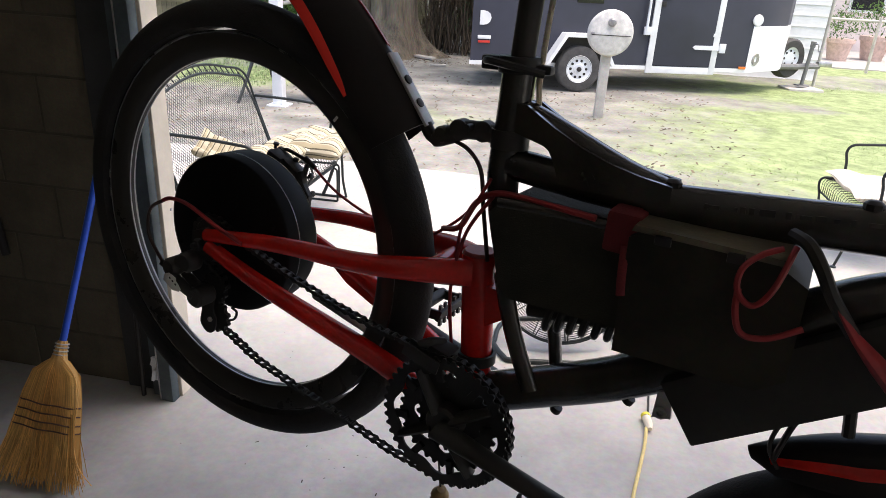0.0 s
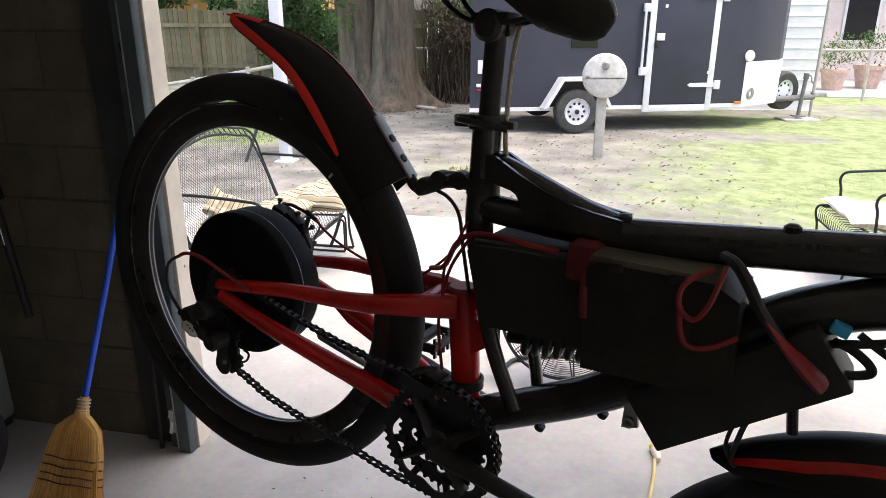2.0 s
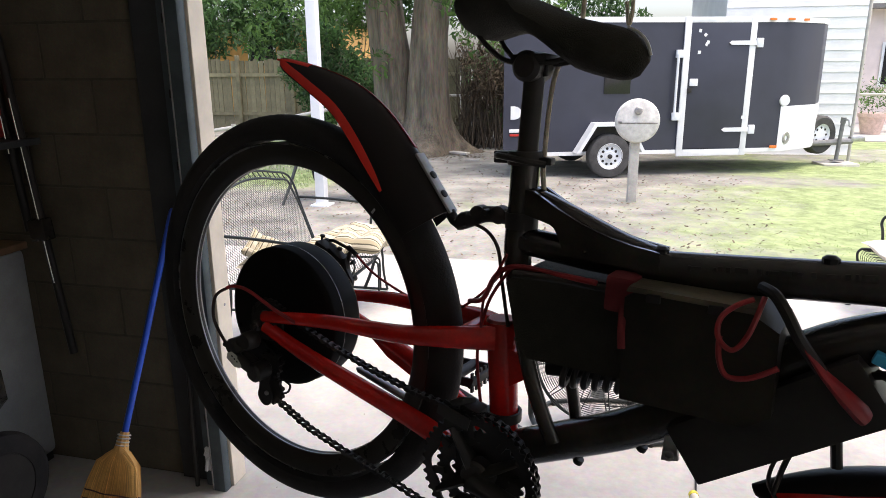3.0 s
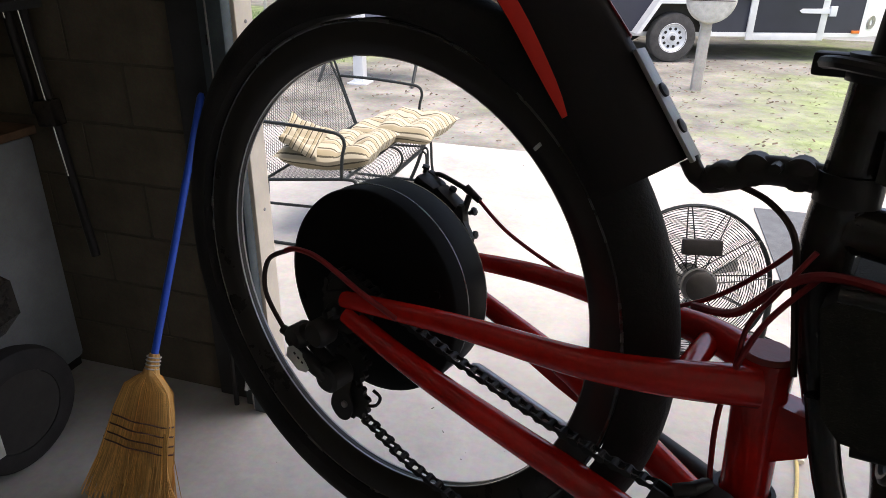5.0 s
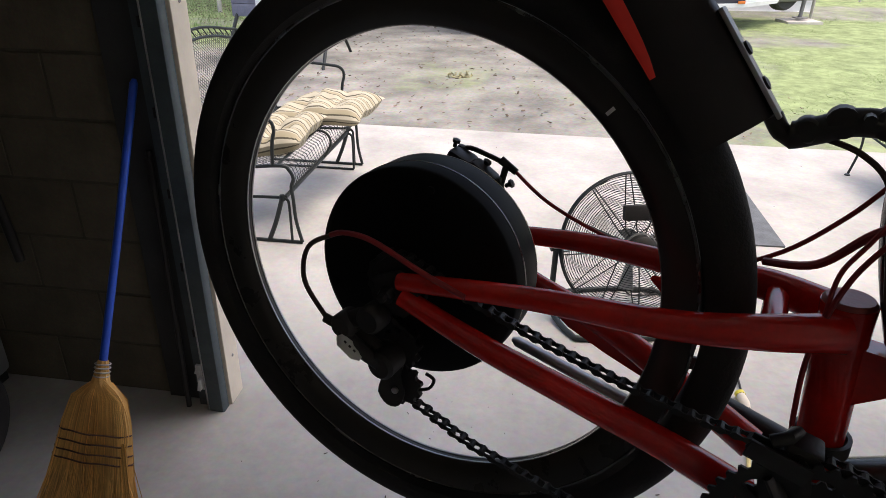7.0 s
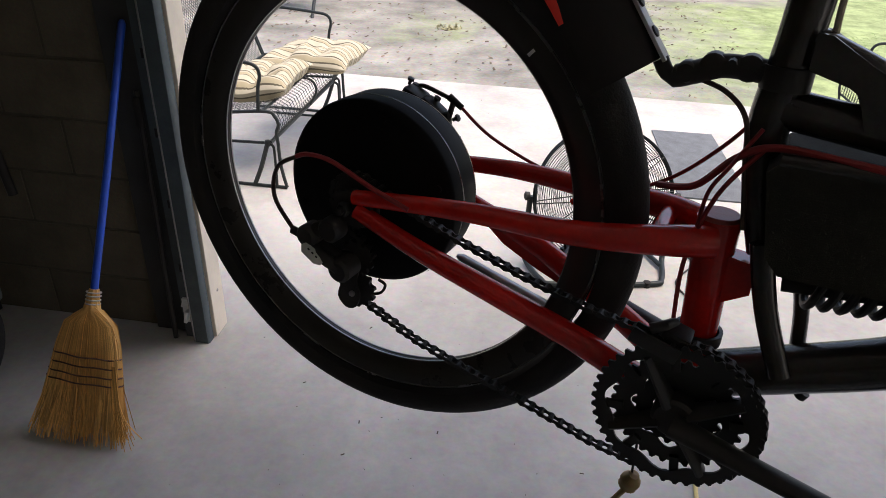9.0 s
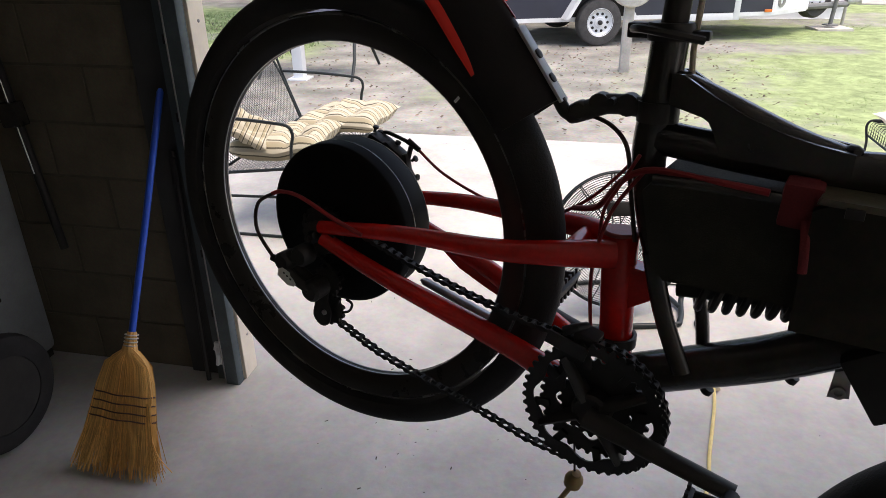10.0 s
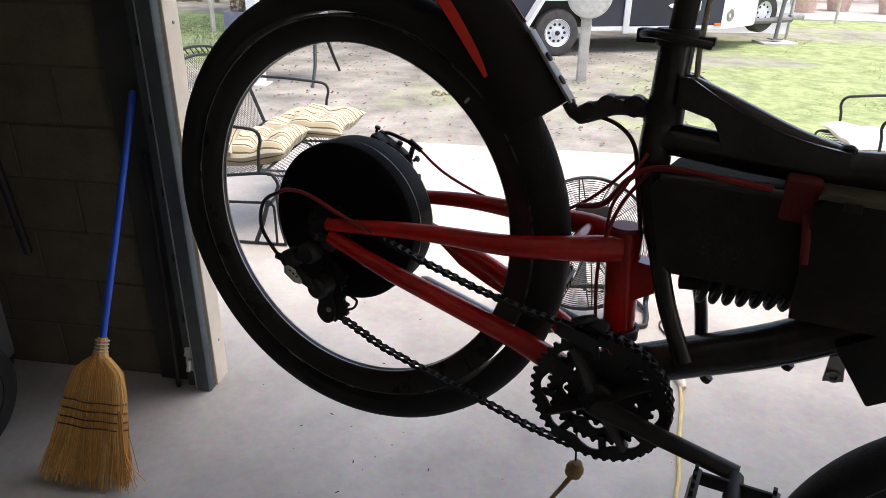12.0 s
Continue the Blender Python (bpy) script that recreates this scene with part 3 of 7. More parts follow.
def scooter():
    """The nose of a small machine parked beside the cabinet: a black bolted cover over a thick tyre."""
    ob = thing("parked_scooter", "small scooter with a black bolted cover over its front tyre", "scooter", pose(-0.60, -0.50, 0, 0, 0, 8))
    turn = pose(0, 0, 0.21, 90, 0, 78)
    prof = [(0.135, -0.04), (0.175, -0.046), (0.2, -0.03), (0.208, 0), (0.2, 0.03), (0.175, 0.046), (0.135, 0.04)]
    wheel = part("front_wheel", Shape().lathe(prof, 48, turn, closed=True), RUBBER, ob, "thick black tyre")
    part("rim", Shape().lathe([(0.04, -0.03), (0.134, -0.036), (0.136, 0), (0.134, 0.036), (0.04, 0.03)], 40, turn), SATIN, wheel)
    part("sidewall_mark", Shape().box((0.06, -0.15, 0.2), (0.01, 0.03, 0.09), (0, 0, -12), bevel=0.003), LABEL_GREY, wheel, "pale worn sidewall mark")
    part("cover", Shape().prism([(-0.36, 0.38), (0.03, 0.48), (0.1, 0.56), (0.095, 0.665), (-0.02, 0.715), (-0.36, 0.70)], -0.2, 0.02), BLACK, ob, "black folded metal cover")
    for x, z in ((0.075, 0.66), (-0.03, 0.69), (-0.02, 0.6)):
        part("bolt", Shape().lathe([(0.006, 0), (0.006, 0.004), (0.003, 0.006)], 10, pose(x, -0.2, z, 90)), STEEL, ob)
    part("edge_strip", Shape().tube([(-0.36, -0.203, 0.378), (0.03, -0.203, 0.478), (0.1, -0.203, 0.558)], 0.003, 8), CHROME, ob)
    part("fork", Shape().tube([(-0.06, 0.06, 0.21), (-0.08, 0.05, 0.42)], 0.014, 8).tube([(0.0, -0.06, 0.21), (-0.06, -0.05, 0.43)], 0.014, 8), SATIN, ob)
    part("frame_rail", Shape().tube(curve([(-0.1, 0, 0.5), (-0.22, 0.05, 0.3), (-0.42, 0.1, 0.24), (-0.62, 0.12, 0.24)], 5), 0.02, 10), SATIN, ob)
    turn2 = pose(-0.5, 0.1, 0.21, 90, 0, 80)
    wheel = part("rear_wheel", Shape().lathe(prof, 48, turn2, closed=True), RUBBER, ob)
    part("rim", Shape().lathe([(0.04, -0.03), (0.134, -0.036), (0.136, 0), (0.134, 0.036), (0.04, 0.03)], 40, turn2), SATIN, wheel)


scooter()


# ---- the bicycle that hangs from the ceiling ----
# Its own axes: origin on the rear axle, x towards the front wheel, y to its far side, z up; it hangs nose-down.
BIKE = pose(0.917, -1.137, 1.227, -2.7, -1.1, -19.0)
bike = thing("electric_bicycle", "black and red electric mountain bicycle hung nose-down on a rope", "bicycle", BIKE)
ACROSS = pose(0, 0, 0, 90, 0, 0)          # turns a lathe's axis along y


def bicycle_wheel(name, centre, turn, tyre_label):
    """Rim as the part, with its tyre and spokes under it."""
    m = pose(centre[0], 0, centre[1]) @ pose(0, 0, 0, 0, 0, turn) @ ACROSS
    rim_profile = [(0.257, -0.005), (0.2585, -0.0072), (0.272, -0.0135), (0.289, -0.0155), (0.294, -0.0155), (0.294, -0.0125), (0.286, -0.0115), (0.2845, 0.0),
                   (0.286, 0.0115), (0.294, 0.0125), (0.294, 0.0155), (0.289, 0.0155), (0.272, 0.0135), (0.2585, 0.0072), (0.257, 0.005)]
    rim = part(name, Shape().lathe(rim_profile, 96, m, closed=True), RIM_BLACK, bike, "black rim with metal rings added for its highlights")
    # thin metal rings added to carry the highlights along the black rim's edges
    for side in (-1, 1):
        part("outer_glint_ring", Shape().lathe([(0.2905, side * 0.0156), (0.2938, side * 0.0156), (0.2938, side * 0.0166), (0.2915, side * 0.0166)], 96, m, closed=True), GLINT_EDGE, rim, "dull metal ring added for the rim's reflection")
        part("inner_glint_ring", Shape().lathe([(0.2562, side * 0.003), (0.2568, side * 0.003), (0.2568, side * 0.0052), (0.2562, side * 0.0052)], 96, m, closed=True), ALLOY, rim)
    prof = []
    for k in range(17):
        a = radians(-118 + 236 * k / 16)
        prof.append((0.311 + 0.0275 * math.cos(a), 0.029 * math.sin(a)))
    part("tyre", Shape().lathe(prof, 120, m, closed=True), RUBBER, rim, tyre_label)
    return rim, m


rear_rim, rear_m = bicycle_wheel("rear_wheel", (0, 0), 0, "worn black mountain tyre")
hub = [(0.0, -0.05), (0.022, -0.05), (0.026, -0.044), (0.05, -0.0435), (0.054, -0.041), (0.110, -0.0345), (0.1185, -0.031), (0.1205, -0.027), (0.1205, 0.027), (0.1185, 0.031), (0.110, 0.0345), (0.05, 0.0435), (0.026, 0.046), (0.0, 0.046)]
motor = part("hub_motor", Shape().lathe(hub, 80, ACROSS), MOTOR, bike, "large black hub motor")
# Two thin metal rings are added to draw the glints on the shell's edges.
part("glint_ring", Shape().lathe([(0.1172, -0.0322), (0.1182, -0.0326), (0.119, -0.0318), (0.118, -0.0312)], 96, ACROSS, closed=True), CHROME, motor, "thin chrome ring added for the edge glint")
part("glint_ring", Shape().lathe([(0.1204, 0.006), (0.1211, 0.0065), (0.1211, 0.0075), (0.1204, 0.008)], 96, ACROSS, closed=True), GLINT_EDGE, motor, "thin dull ring added for the second glint")
for k in range(6):
    part("cover_screw", Shape().lathe([(0.0, 0.0), (0.0045, 0.0005), (0.0045, 0.003), (0.0, 0.0035)], 8, pose(0.104 * math.cos(k * 1.047 + 0.3), -0.0348, 0.104 * math.sin(k * 1.047 + 0.3), 90)), MOTOR, motor)
part("rim_mark", Shape().box((0.273 * math.cos(radians(46)), -0.0142, 0.273 * math.sin(radians(46))), (0.009, 0.0016, 0.0035), (0, -46, 0)), WHITE_TRIM, rear_rim, "small white rim sticker")
part("brake_disc", Shape().lathe([(0.05, 0.052), (0.085, 0.052), (0.085, 0.054), (0.05, 0.054)], 48, ACROSS @ pose(0, 0, 0, 180), closed=True), STEEL, bike, "steel brake disc")
# Rear triangle: four red stays to a short upright, with dropouts.
def stay(name, pts, radii, label=""):
    return part(name, Shape().tube(curve(pts, 6), [radii[0] + (radii[1] - radii[0]) * i / ((len(pts) - 1) * 6) for i in range((len(pts) - 1) * 6 + 1)], 14), RED, bike, label)


for s, near in ((-1, True), (1, False)):
    stay("upper_stay", [(0.012, s * 0.081, 0.016), (0.15, s * 0.077, 0.030), (0.27, s * 0.066, 0.031), (0.345, s * 0.05, 0.036), (0.405, s * 0.018, 0.036)], (0.0092, 0.0182), "red tubular upper stay")
    stay("chain_stay", [(0.015, s * 0.081, 0.0), (0.1, s * 0.079, -0.032), (0.2, s * 0.07, -0.066), (0.29, s * 0.052, -0.104), (0.36, s * 0.04, -0.138)], (0.0105, 0.0172), "red tubular chain stay")
    part("dropout", Shape().prism([(-0.02, -0.02), (0.018, -0.024), (0.034, -0.01), (0.034, 0.018), (0.01, 0.026), (-0.016, 0.016)], s * 0.079 - 0.0035, s * 0.079 + 0.0035), SATIN, bike, "dark axle plate")
    part("axle_nut", Shape().lathe([(0.0095, 0), (0.0095, 0.006), (0.0075, 0.009), (0.005, 0.009), (0.005, 0.015), (0.003, 0.016)], 6, pose(0, s * 0.083, 0, 90 if s < 0 else -90)), CHAIN, bike)
part("axle", Shape().tube([(0, -0.09, 0), (0, 0.09, 0)], 0.0065, 10), STEEL, bike)
part("upright_post", Shape().tube([(0.406, 0, 0.057), (0.407, 0, 0.02), (0.411, 0, -0.06), (0.413, 0, -0.125)], [0.0225, 0.0215, 0.0205, 0.0205], 24), RED, bike, "short red upright tube")
part("post_cap", Shape().lathe([(0.0, 0.004), (0.019, 0.004), (0.0216, 0.001), (0.0216, -0.004)], 24, pose(0.406, 0, 0.0575)), CAP_RED, bike, "red tube cap, greyed by a painted reflection")
part("pivot_plate", Shape().prism([(0.424, 0.022), (0.452, 0.018), (0.452, -0.016), (0.424, -0.034)], -0.013, 0.013), RED, bike)
part("stay_bridge", Shape().tube([(0.352, -0.046, 0.034), (0.352, 0.046, 0.034)], 0.011, 12), RED, bike)
part("gusset_plate", Shape().prism([(0.235, 0.018), (0.318, 0.026), (0.306, -0.012), (0.285, -0.03)], 0.046, 0.056), RED, bike)
part("stay_web", Shape().prism([(0.105, -0.036), (0.18, -0.046), (0.25, -0.074), (0.245, -0.114), (0.195, -0.094), (0.149, -0.072)], 0.066, 0.072), RED, bike)
part("kickstand", Shape().tube([(0.25, 0.06, -0.15), (0.16, 0.064, -0.128), (0.09, 0.064, -0.108), (0.083, 0.064, -0.106)], [0.0095, 0.0095, 0.0085, 0.003], 12, flat=0.6), ALLOY, bike, "folded grey kickstand")
part("post_foot", Shape().lathe([(0.02, 0), (0.0245, 0.003), (0.0245, 0.016), (0.02, 0.02)], 20, pose(0.413, 0, -0.137)), STEEL, bike, "bright lower collar")

# Main frame, black.
part("seat_tube", Shape().tube(curve([(0.437, 0, 0.292), (0.434, 0, 0.23), (0.428, 0, 0.16), (0.434, 0, 0.10), (0.452, 0, 0.03)], 6), [0.0195] * 13 + [0.019 - 0.0004 * i for i in range(12)], 20), BLACK, bike, "black seat tube")
for y, a, b, c in ((-0.026, (0.450, 0.05), (0.470, -0.02), (0.500, -0.092)), (0.026, (0.462, 0.06), (0.499, -0.012), (0.513, -0.085))):
    part("shock_link", Shape().tube(curve([(a[0], y, a[1]), (b[0], y, b[1]), (c[0], y, c[1])], 6), 0.0115, 14, flat=0.7), BLACK, bike, "black curved frame strut")
part("seat_post", Shape().tube([(0.437, 0, 0.27), (0.447, 0, 0.412)], 0.0138, 20), SATIN, bike, "scuffed black seat post")
part("seat_clamp", Shape().lathe([(0.0235, 0), (0.0245, 0.003), (0.0245, 0.015), (0.0235, 0.018)], 24, pose(0.4365, 0, 0.278)).box((0.405, 0, 0.287), (0.026, 0.018, 0.016), bevel=0.003).box((0.462, -0.002, 0.284), (0.03, 0.014, 0.01), bevel=0.003), SATIN, bike)
part("clamp_lever", Shape().tube(curve([(0.40, -0.012, 0.289), (0.414, -0.032, 0.291), (0.445, -0.034, 0.287), (0.474, -0.02, 0.281)], 5), 0.0045, 8), SATIN, bike)
for y in (-0.021, 0.021):
    g = [(0.448, 0.248)] + [(0.46 + 0.165 * t, 0.247 - 0.062 * t + 0.012 * math.sin(3.14 * t) * -1) for t in (0.0, 0.2, 0.4, 0.6, 0.8, 1.0)] + [(0.625, 0.16), (0.505, 0.168)] + [(0.505 - 0.022 * t, 0.168 + 0.038 * math.sin(1.57 * t)) for t in (0.4, 0.7, 1.0)] + [(0.448, 0.216)]
    part("gusset", Shape().prism(g, y - 0.003, y + 0.003), BLACK, bike, "black plate gusset")
part("gusset_rim", Shape().tube(curve([(0.447, 0, 0.243), (0.5, 0, 0.222), (0.57, 0, 0.193), (0.62, 0, 0.178)], 5), 0.0165, 12, flat=0.55), BLACK, bike)
part("cross_tube", Shape().tube([(0.437, 0, 0.176), (0.53, 0, 0.166), (0.62, 0, 0.160)], 0.019, 18), BLACK, bike, "black cross tube")
top = [(0.60, 0, 0.160), (0.66, 0, 0.163), (0.74, 0, 0.168), (0.85, 0, 0.175), (0.93, 0, 0.18), (1.0, 0, 0.185)]
part("top_tube", Shape().tube(curve(top, 4), 0.0235, 20, flat=0.98), BLACK, bike, "thick black top tube with a shiny upper edge")
for x in (0.622, 0.80, 0.93):
    part("frame_bolt", Shape().lathe([(0.009, 0), (0.009, 0.006), (0.005, 0.009)], 8, pose(x, -0.004, 0.181 + 0.06 * (x - 0.622))), SATIN, bike)
part("down_tube", Shape().tube(curve([(0.418, 0, -0.137), (0.5, 0, -0.10), (0.6, 0, -0.052), (0.69, 0, 0.006), (0.76, 0, 0.064), (0.823, 0, 0.104), (0.9, 0, 0.13), (0.99, 0, 0.135)], 5), [0.0265] * 16 + [0.028] * 20, 20), BLACK, bike, "black curved down tube")
for x, z in ((0.53, -0.118), (0.615, -0.074)):
    part("tube_boss", Shape().lathe([(0.007, 0), (0.007, 0.008), (0.004, 0.01)], 10, pose(x, 0, z, 180, 26, 0)), SATIN, bike)
part("bottom_bracket", Shape().tube([(0.413, -0.04, -0.144), (0.413, 0.04, -0.144)], 0.0245, 24), SATIN, bike)
part("head_tube", Shape().tube([(1.005, 0, 0.225), (0.988, 0, 0.085)], 0.024, 20), BLACK, bike)

# Coil shock under the battery.
coil = []
for i in range(7 * 14 + 1):
    t = i / (7 * 14)
    a = 2 * math.pi * 7 * t
    ax, az = 0.499 + 0.105 * t, 0.006 + 0.012 * t
    coil.append((ax + 0.0035 * math.cos(a), 0.022 * math.sin(a), az + 0.022 * math.cos(a)))
shock = part("shock_spring", Shape().tube(coil, 0.0046, 8), SATIN, bike, "black coil spring shock")
part("shock_body", Shape().tube([(0.478, 0, 0.001), (0.52, 0, 0.008), (0.60, 0, 0.017), (0.645, 0, 0.022)], [0.009, 0.0105, 0.0105, 0.0105], 14), SATIN, shock)
part("spring_collar", Shape().lathe([(0.01, 0), (0.026, 0), (0.026, 0.006), (0.01, 0.008)], 20, pose(0.606, 0, 0.018, 0, 84, 0)), STEEL, shock, "bright spring collar")

# Battery bag, second battery, controller.
bag = part("battery_bag", Shape().prism([(0.437, 0.128), (0.45, 0.142), (0.62, 0.138), (0.655, 0.128), (0.66, 0.042), (0.645, 0.03), (0.47, 0.03), (0.455, 0.045)], -0.05, 0.05), FABRIC, bike, "black zipped battery bag")
part("edge_piping", Shape().tube([(0.446, -0.045, 0.14), (0.5, -0.045, 0.1415), (0.62, -0.045, 0.138), (0.655, -0.045, 0.129)], 0.0065, 12), BLACK, bag, "glossy rounded upper edge")
part("strap_tail", Shape().tube(curve([(0.596, -0.058, 0.125), (0.6, -0.072, 0.1), (0.602, -0.0735, 0.078)], 5), 0.0045, 8, flat=0.5), RED_DIM, bag, "loose dark red strap end")
part("red_strap", Shape().box((0.588, 0, 0.135), (0.036, 0.106, 0.045), (0, 3, 0), bevel=0.006), RED_DIM, bag, "dark red strap")
pack = part("second_battery", Shape().prism([(0.60, 0.138), (0.615, 0.146), (0.735, 0.142), (0.765, 0.124), (0.765, 0.03), (0.74, 0.012), (0.60, 0.012)], -0.066, 0.04), PACK, bike, "black battery case with a scuffed lid")
part("lid", Shape().prism([(0.602, 0.146), (0.742, 0.141), (0.744, 0.147), (0.605, 0.1525)], -0.068, 0.04), LID, pack, "scuffed dark lid")
for t in (0.25, 0.75):
    part("latch", Shape().box((0.60 + 0.135 * t, -0.069, 0.143 - 0.004 * t), (0.016, 0.005, 0.01), bevel=0.0015), CHAIN, pack)
ctl = part("motor_controller", Shape().box((0.765, -0.008, 0.011), (0.225, 0.075, 0.076), (0, -34.4, 0), bevel=0.004), SATIN, bike, "black motor controller box")
part("mount_tab", Shape().prism([(0.65, -0.035), (0.664, -0.028), (0.668, -0.062), (0.648, -0.066)], -0.04, -0.034).lathe([(0.004, 0), (0.007, 0), (0.007, 0.004), (0.004, 0.004)], 14, pose(0.657, -0.041, -0.056, 90), closed=True), STEEL, bike, "bright mounting tab")

# Saddle.
def saddle():
    s, rows_, seg = Shape(), [], 18
    for t in [i / 22 for i in range(23)]:
        x = 0.35 + 0.242 * t
        e = math.sqrt(max(0.02, 1 - max(0.0, (0.2 - t) / 0.2) ** 2)) * math.sqrt(max(0.03, 1 - max(0.0, (t - 0.84) / 0.16) ** 2))
        wide = (0.079 * (1 - t) ** 1.6 + 0.021 + 0.012 * math.sin(3.14 * t)) * e
        deep = (0.062 - 0.006 * t - 0.02 * math.exp(-((t - 0.38) / 0.2) ** 2)) * e
        crown = 0.466 + 0.014 * math.sin(math.pi * min(1, t * 1.6)) - 0.056 * t + deep * 0.5 + 0.008 * math.exp(-((t - 0.38) / 0.2) ** 2)
        rows_.append([(x, wide * math.cos(a), crown - deep * 0.5 + deep * 0.5 * (math.sin(a) if math.sin(a) > 0 else 1.2 * math.sin(a)) + (0.01 * math.cos(a) ** 2 if t < 0.4 else 0)) for a in [2 * math.pi * k / seg for k in range(seg)]])
    verts = [p for r in rows_ for p in r]
    faces = [(i * seg + k, i * seg + (k + 1) % seg, (i + 1) * seg + (k + 1) % seg, (i + 1) * seg + k) for i in range(22) for k in range(seg)]
    faces += [tuple(range(seg)), tuple(range(22 * seg, 23 * seg))]
    s.add(verts, faces)
    seat = part("saddle", s, FABRIC, bike, "padded black saddle with a pale line on its nose edge")
    part("nose_edge", Shape().tube(curve([(0.566, -0.005, 0.4445), (0.581, -0.005, 0.4365), (0.590, -0.004, 0.425), (0.594, -0.003, 0.412)], 4), 0.0022, 6), LABEL_GREY, seat)
    for y in (-0.02, 0.02):
        part("rail", Shape().tube(curve([(0.378, y * 1.5, 0.444), (0.395, y * 1.2, 0.424), (0.42, y, 0.409), (0.475, y, 0.407), (0.52, y * 0.8, 0.418), (0.555, y * 0.5, 0.43)], 5), 0.0035, 8), SATIN, seat)
    part("post_clamp", Shape().lathe([(0.0, -0.029), (0.014, -0.028), (0.0195, -0.022), (0.0195, 0.022), (0.014, 0.028), (0.0, 0.029)], 20, pose(0.444, 0, 0.403, 90)).box((0.447, 0, 0.412), (0.05, 0.05, 0.012), bevel=0.004), SATIN, seat, "black round saddle clamp")
    part("clamp_bolt", Shape().tube([(0.462, -0.006, 0.418), (0.464, -0.006, 0.39)], 0.0035, 8), CHAIN, seat)


saddle()


def blade(name, line, widths, drop, mat, label, parent, thick=0.004, lo=-1.0, hi=1.0, lift=0.0, n=9, edge=0.0):
    """A mudguard: an arched strip along a line in the x-z plane; lo..hi is the share of its width that is built."""
    pts = [Vector((p[0], 0, p[1])) for p in line]
    slim = lambda i: edge * max(0.08, 1.0 - (i / (len(pts) - 1)) ** 6) ** 0.6
    s, verts = Shape(), []
    for i, p in enumerate(pts):
        d = (pts[min(i + 1, len(pts) - 1)] - pts[max(i - 1, 0)]).normalized()
        out = Vector((-d.z, 0, d.x))
        if out.z < 0:
            out = -out
        for layer in (lift + thick, lift):
            for k in range(n):
                a, b = (lo, hi) if not edge else ((-1.02, -1.02 + min(0.6, slim(i) / widths[i])) if lo < 0 else (1.02 - min(0.6, slim(i) / widths[i]), 1.02))
                w = a + (b - a) * k / (n - 1)
                verts.append(p + Vector((0, w * widths[i], 0)) + out * (layer - drop * widths[i] / max(widths) * w * w))
    c = 2 * n
    faces = []
    for i in range(len(pts) - 1):
        a, b = i * c, (i + 1) * c
        for k in range(n - 1):
            faces += [(a + k, a + k + 1, b + k + 1, b + k), (a + n + k + 1, a + n + k, b + n + k, b + n + k + 1)]
        faces += [(a, b, b + n, a + n), (a + n - 1, a + 2 * n - 1, b + 2 * n - 1, b + n - 1)]
    last = (len(pts) - 1) * c
    faces += [tuple(range(n)) + tuple(range(2 * n - 1, n - 1, -1)), tuple(last + k for k in range(n)) + tuple(last + k for k in range(2 * n - 1, n - 1, -1))]
    s.add(verts, faces)
    return part(name, s, mat, parent, label)


# Rear mudguard on its clip arm.
gl = [(p.x, p.z) for p in curve([(-0.002, 0, 0.423), (0.067, 0, 0.409), (0.146, 0, 0.383), (0.204, 0, 0.345), (0.253, 0, 0.292), (0.290, 0, 0.243), (0.316, 0, 0.205)], 4)]
gw = [0.006 + 0.038 * (1 - (1 - min(1.0, i / 17.0)) ** 2) for i in range(len(gl))]
guard = blade("rear_mudguard", gl, gw, 0.06, GUARD_BLACK, "black plastic mudguard with bright red edge stripes", bike)
blade("red_stripe", gl[:19], gw[:19], 0.06, RED_BRIGHT, "bright red edge stripe", guard, thick=0.0025, lo=-1.02, hi=-0.72, lift=0.003, n=4, edge=0.0044)
# Far stripe widened to the crown, so its colour also paints the guard's red sheen.
blade("red_stripe", gl[:17], gw[:17], 0.06, RED_WIRE, "dull red far edge stripe, widened to paint the red sheen", guard, thick=0.0025, lo=0.02, hi=1.02, lift=0.003, n=9)
part("tip", Shape().tube([(-0.012, 0, 0.425), (0.02, 0, 0.421), (0.06, 0, 0.412)], [0.003, 0.0065, 0.008], 10, flat=0.5), RED_BRIGHT, guard)
part("clip_rail", Shape().box((0.2945, 0, 0.245), (0.004, 0.02, 0.1), (0, -36, 0), bevel=0.0012), RAIL, guard, "worn zinc clip rail")
for x, z in ((0.29, 0.2555), (0.3085, 0.2295)):
    part("rail_screw", Shape().lathe([(0.006, 0), (0.006, 0.0025), (0.003, 0.0035)], 14, pose(x - 0.001, 0, z, 0, 54, 0)), CHAIN, guard)
part("clip_arm", Shape().tube(curve([(0.318, 0, 0.205), (0.330, 0, 0.191), (0.352, 0, 0.197), (0.375, 0, 0.206), (0.40, 0, 0.207), (0.422, 0, 0.205)], 5), [0.008] * 6 + [0.0115] * 20, 12), SATIN, guard, "black clip arm")
for x, z, r in ((0.345, 0.197, 0.0105), (0.368, 0.206, 0.0125), (0.4, 0.208, 0.0125)):
    part("arm_knuckle", Shape().lathe([(0.004, -0.011), (r * 0.8, -0.0105), (r, -0.008), (r, 0.008), (r * 0.8, 0.0105), (0.004, 0.011)], 16, pose(x, 0, z, 90)), SATIN, guard)
part("arm_bolt", Shape().tube([(0.385, -0.02, 0.212), (0.385, 0.014, 0.212)], 0.0045, 8), SATIN, guard)
part("arm_band", Shape().lathe([(0.021, 0), (0.0225, 0), (0.0225, 0.022), (0.021, 0.022)], 24, pose(0.4325, 0, 0.193), closed=True), SATIN, guard)

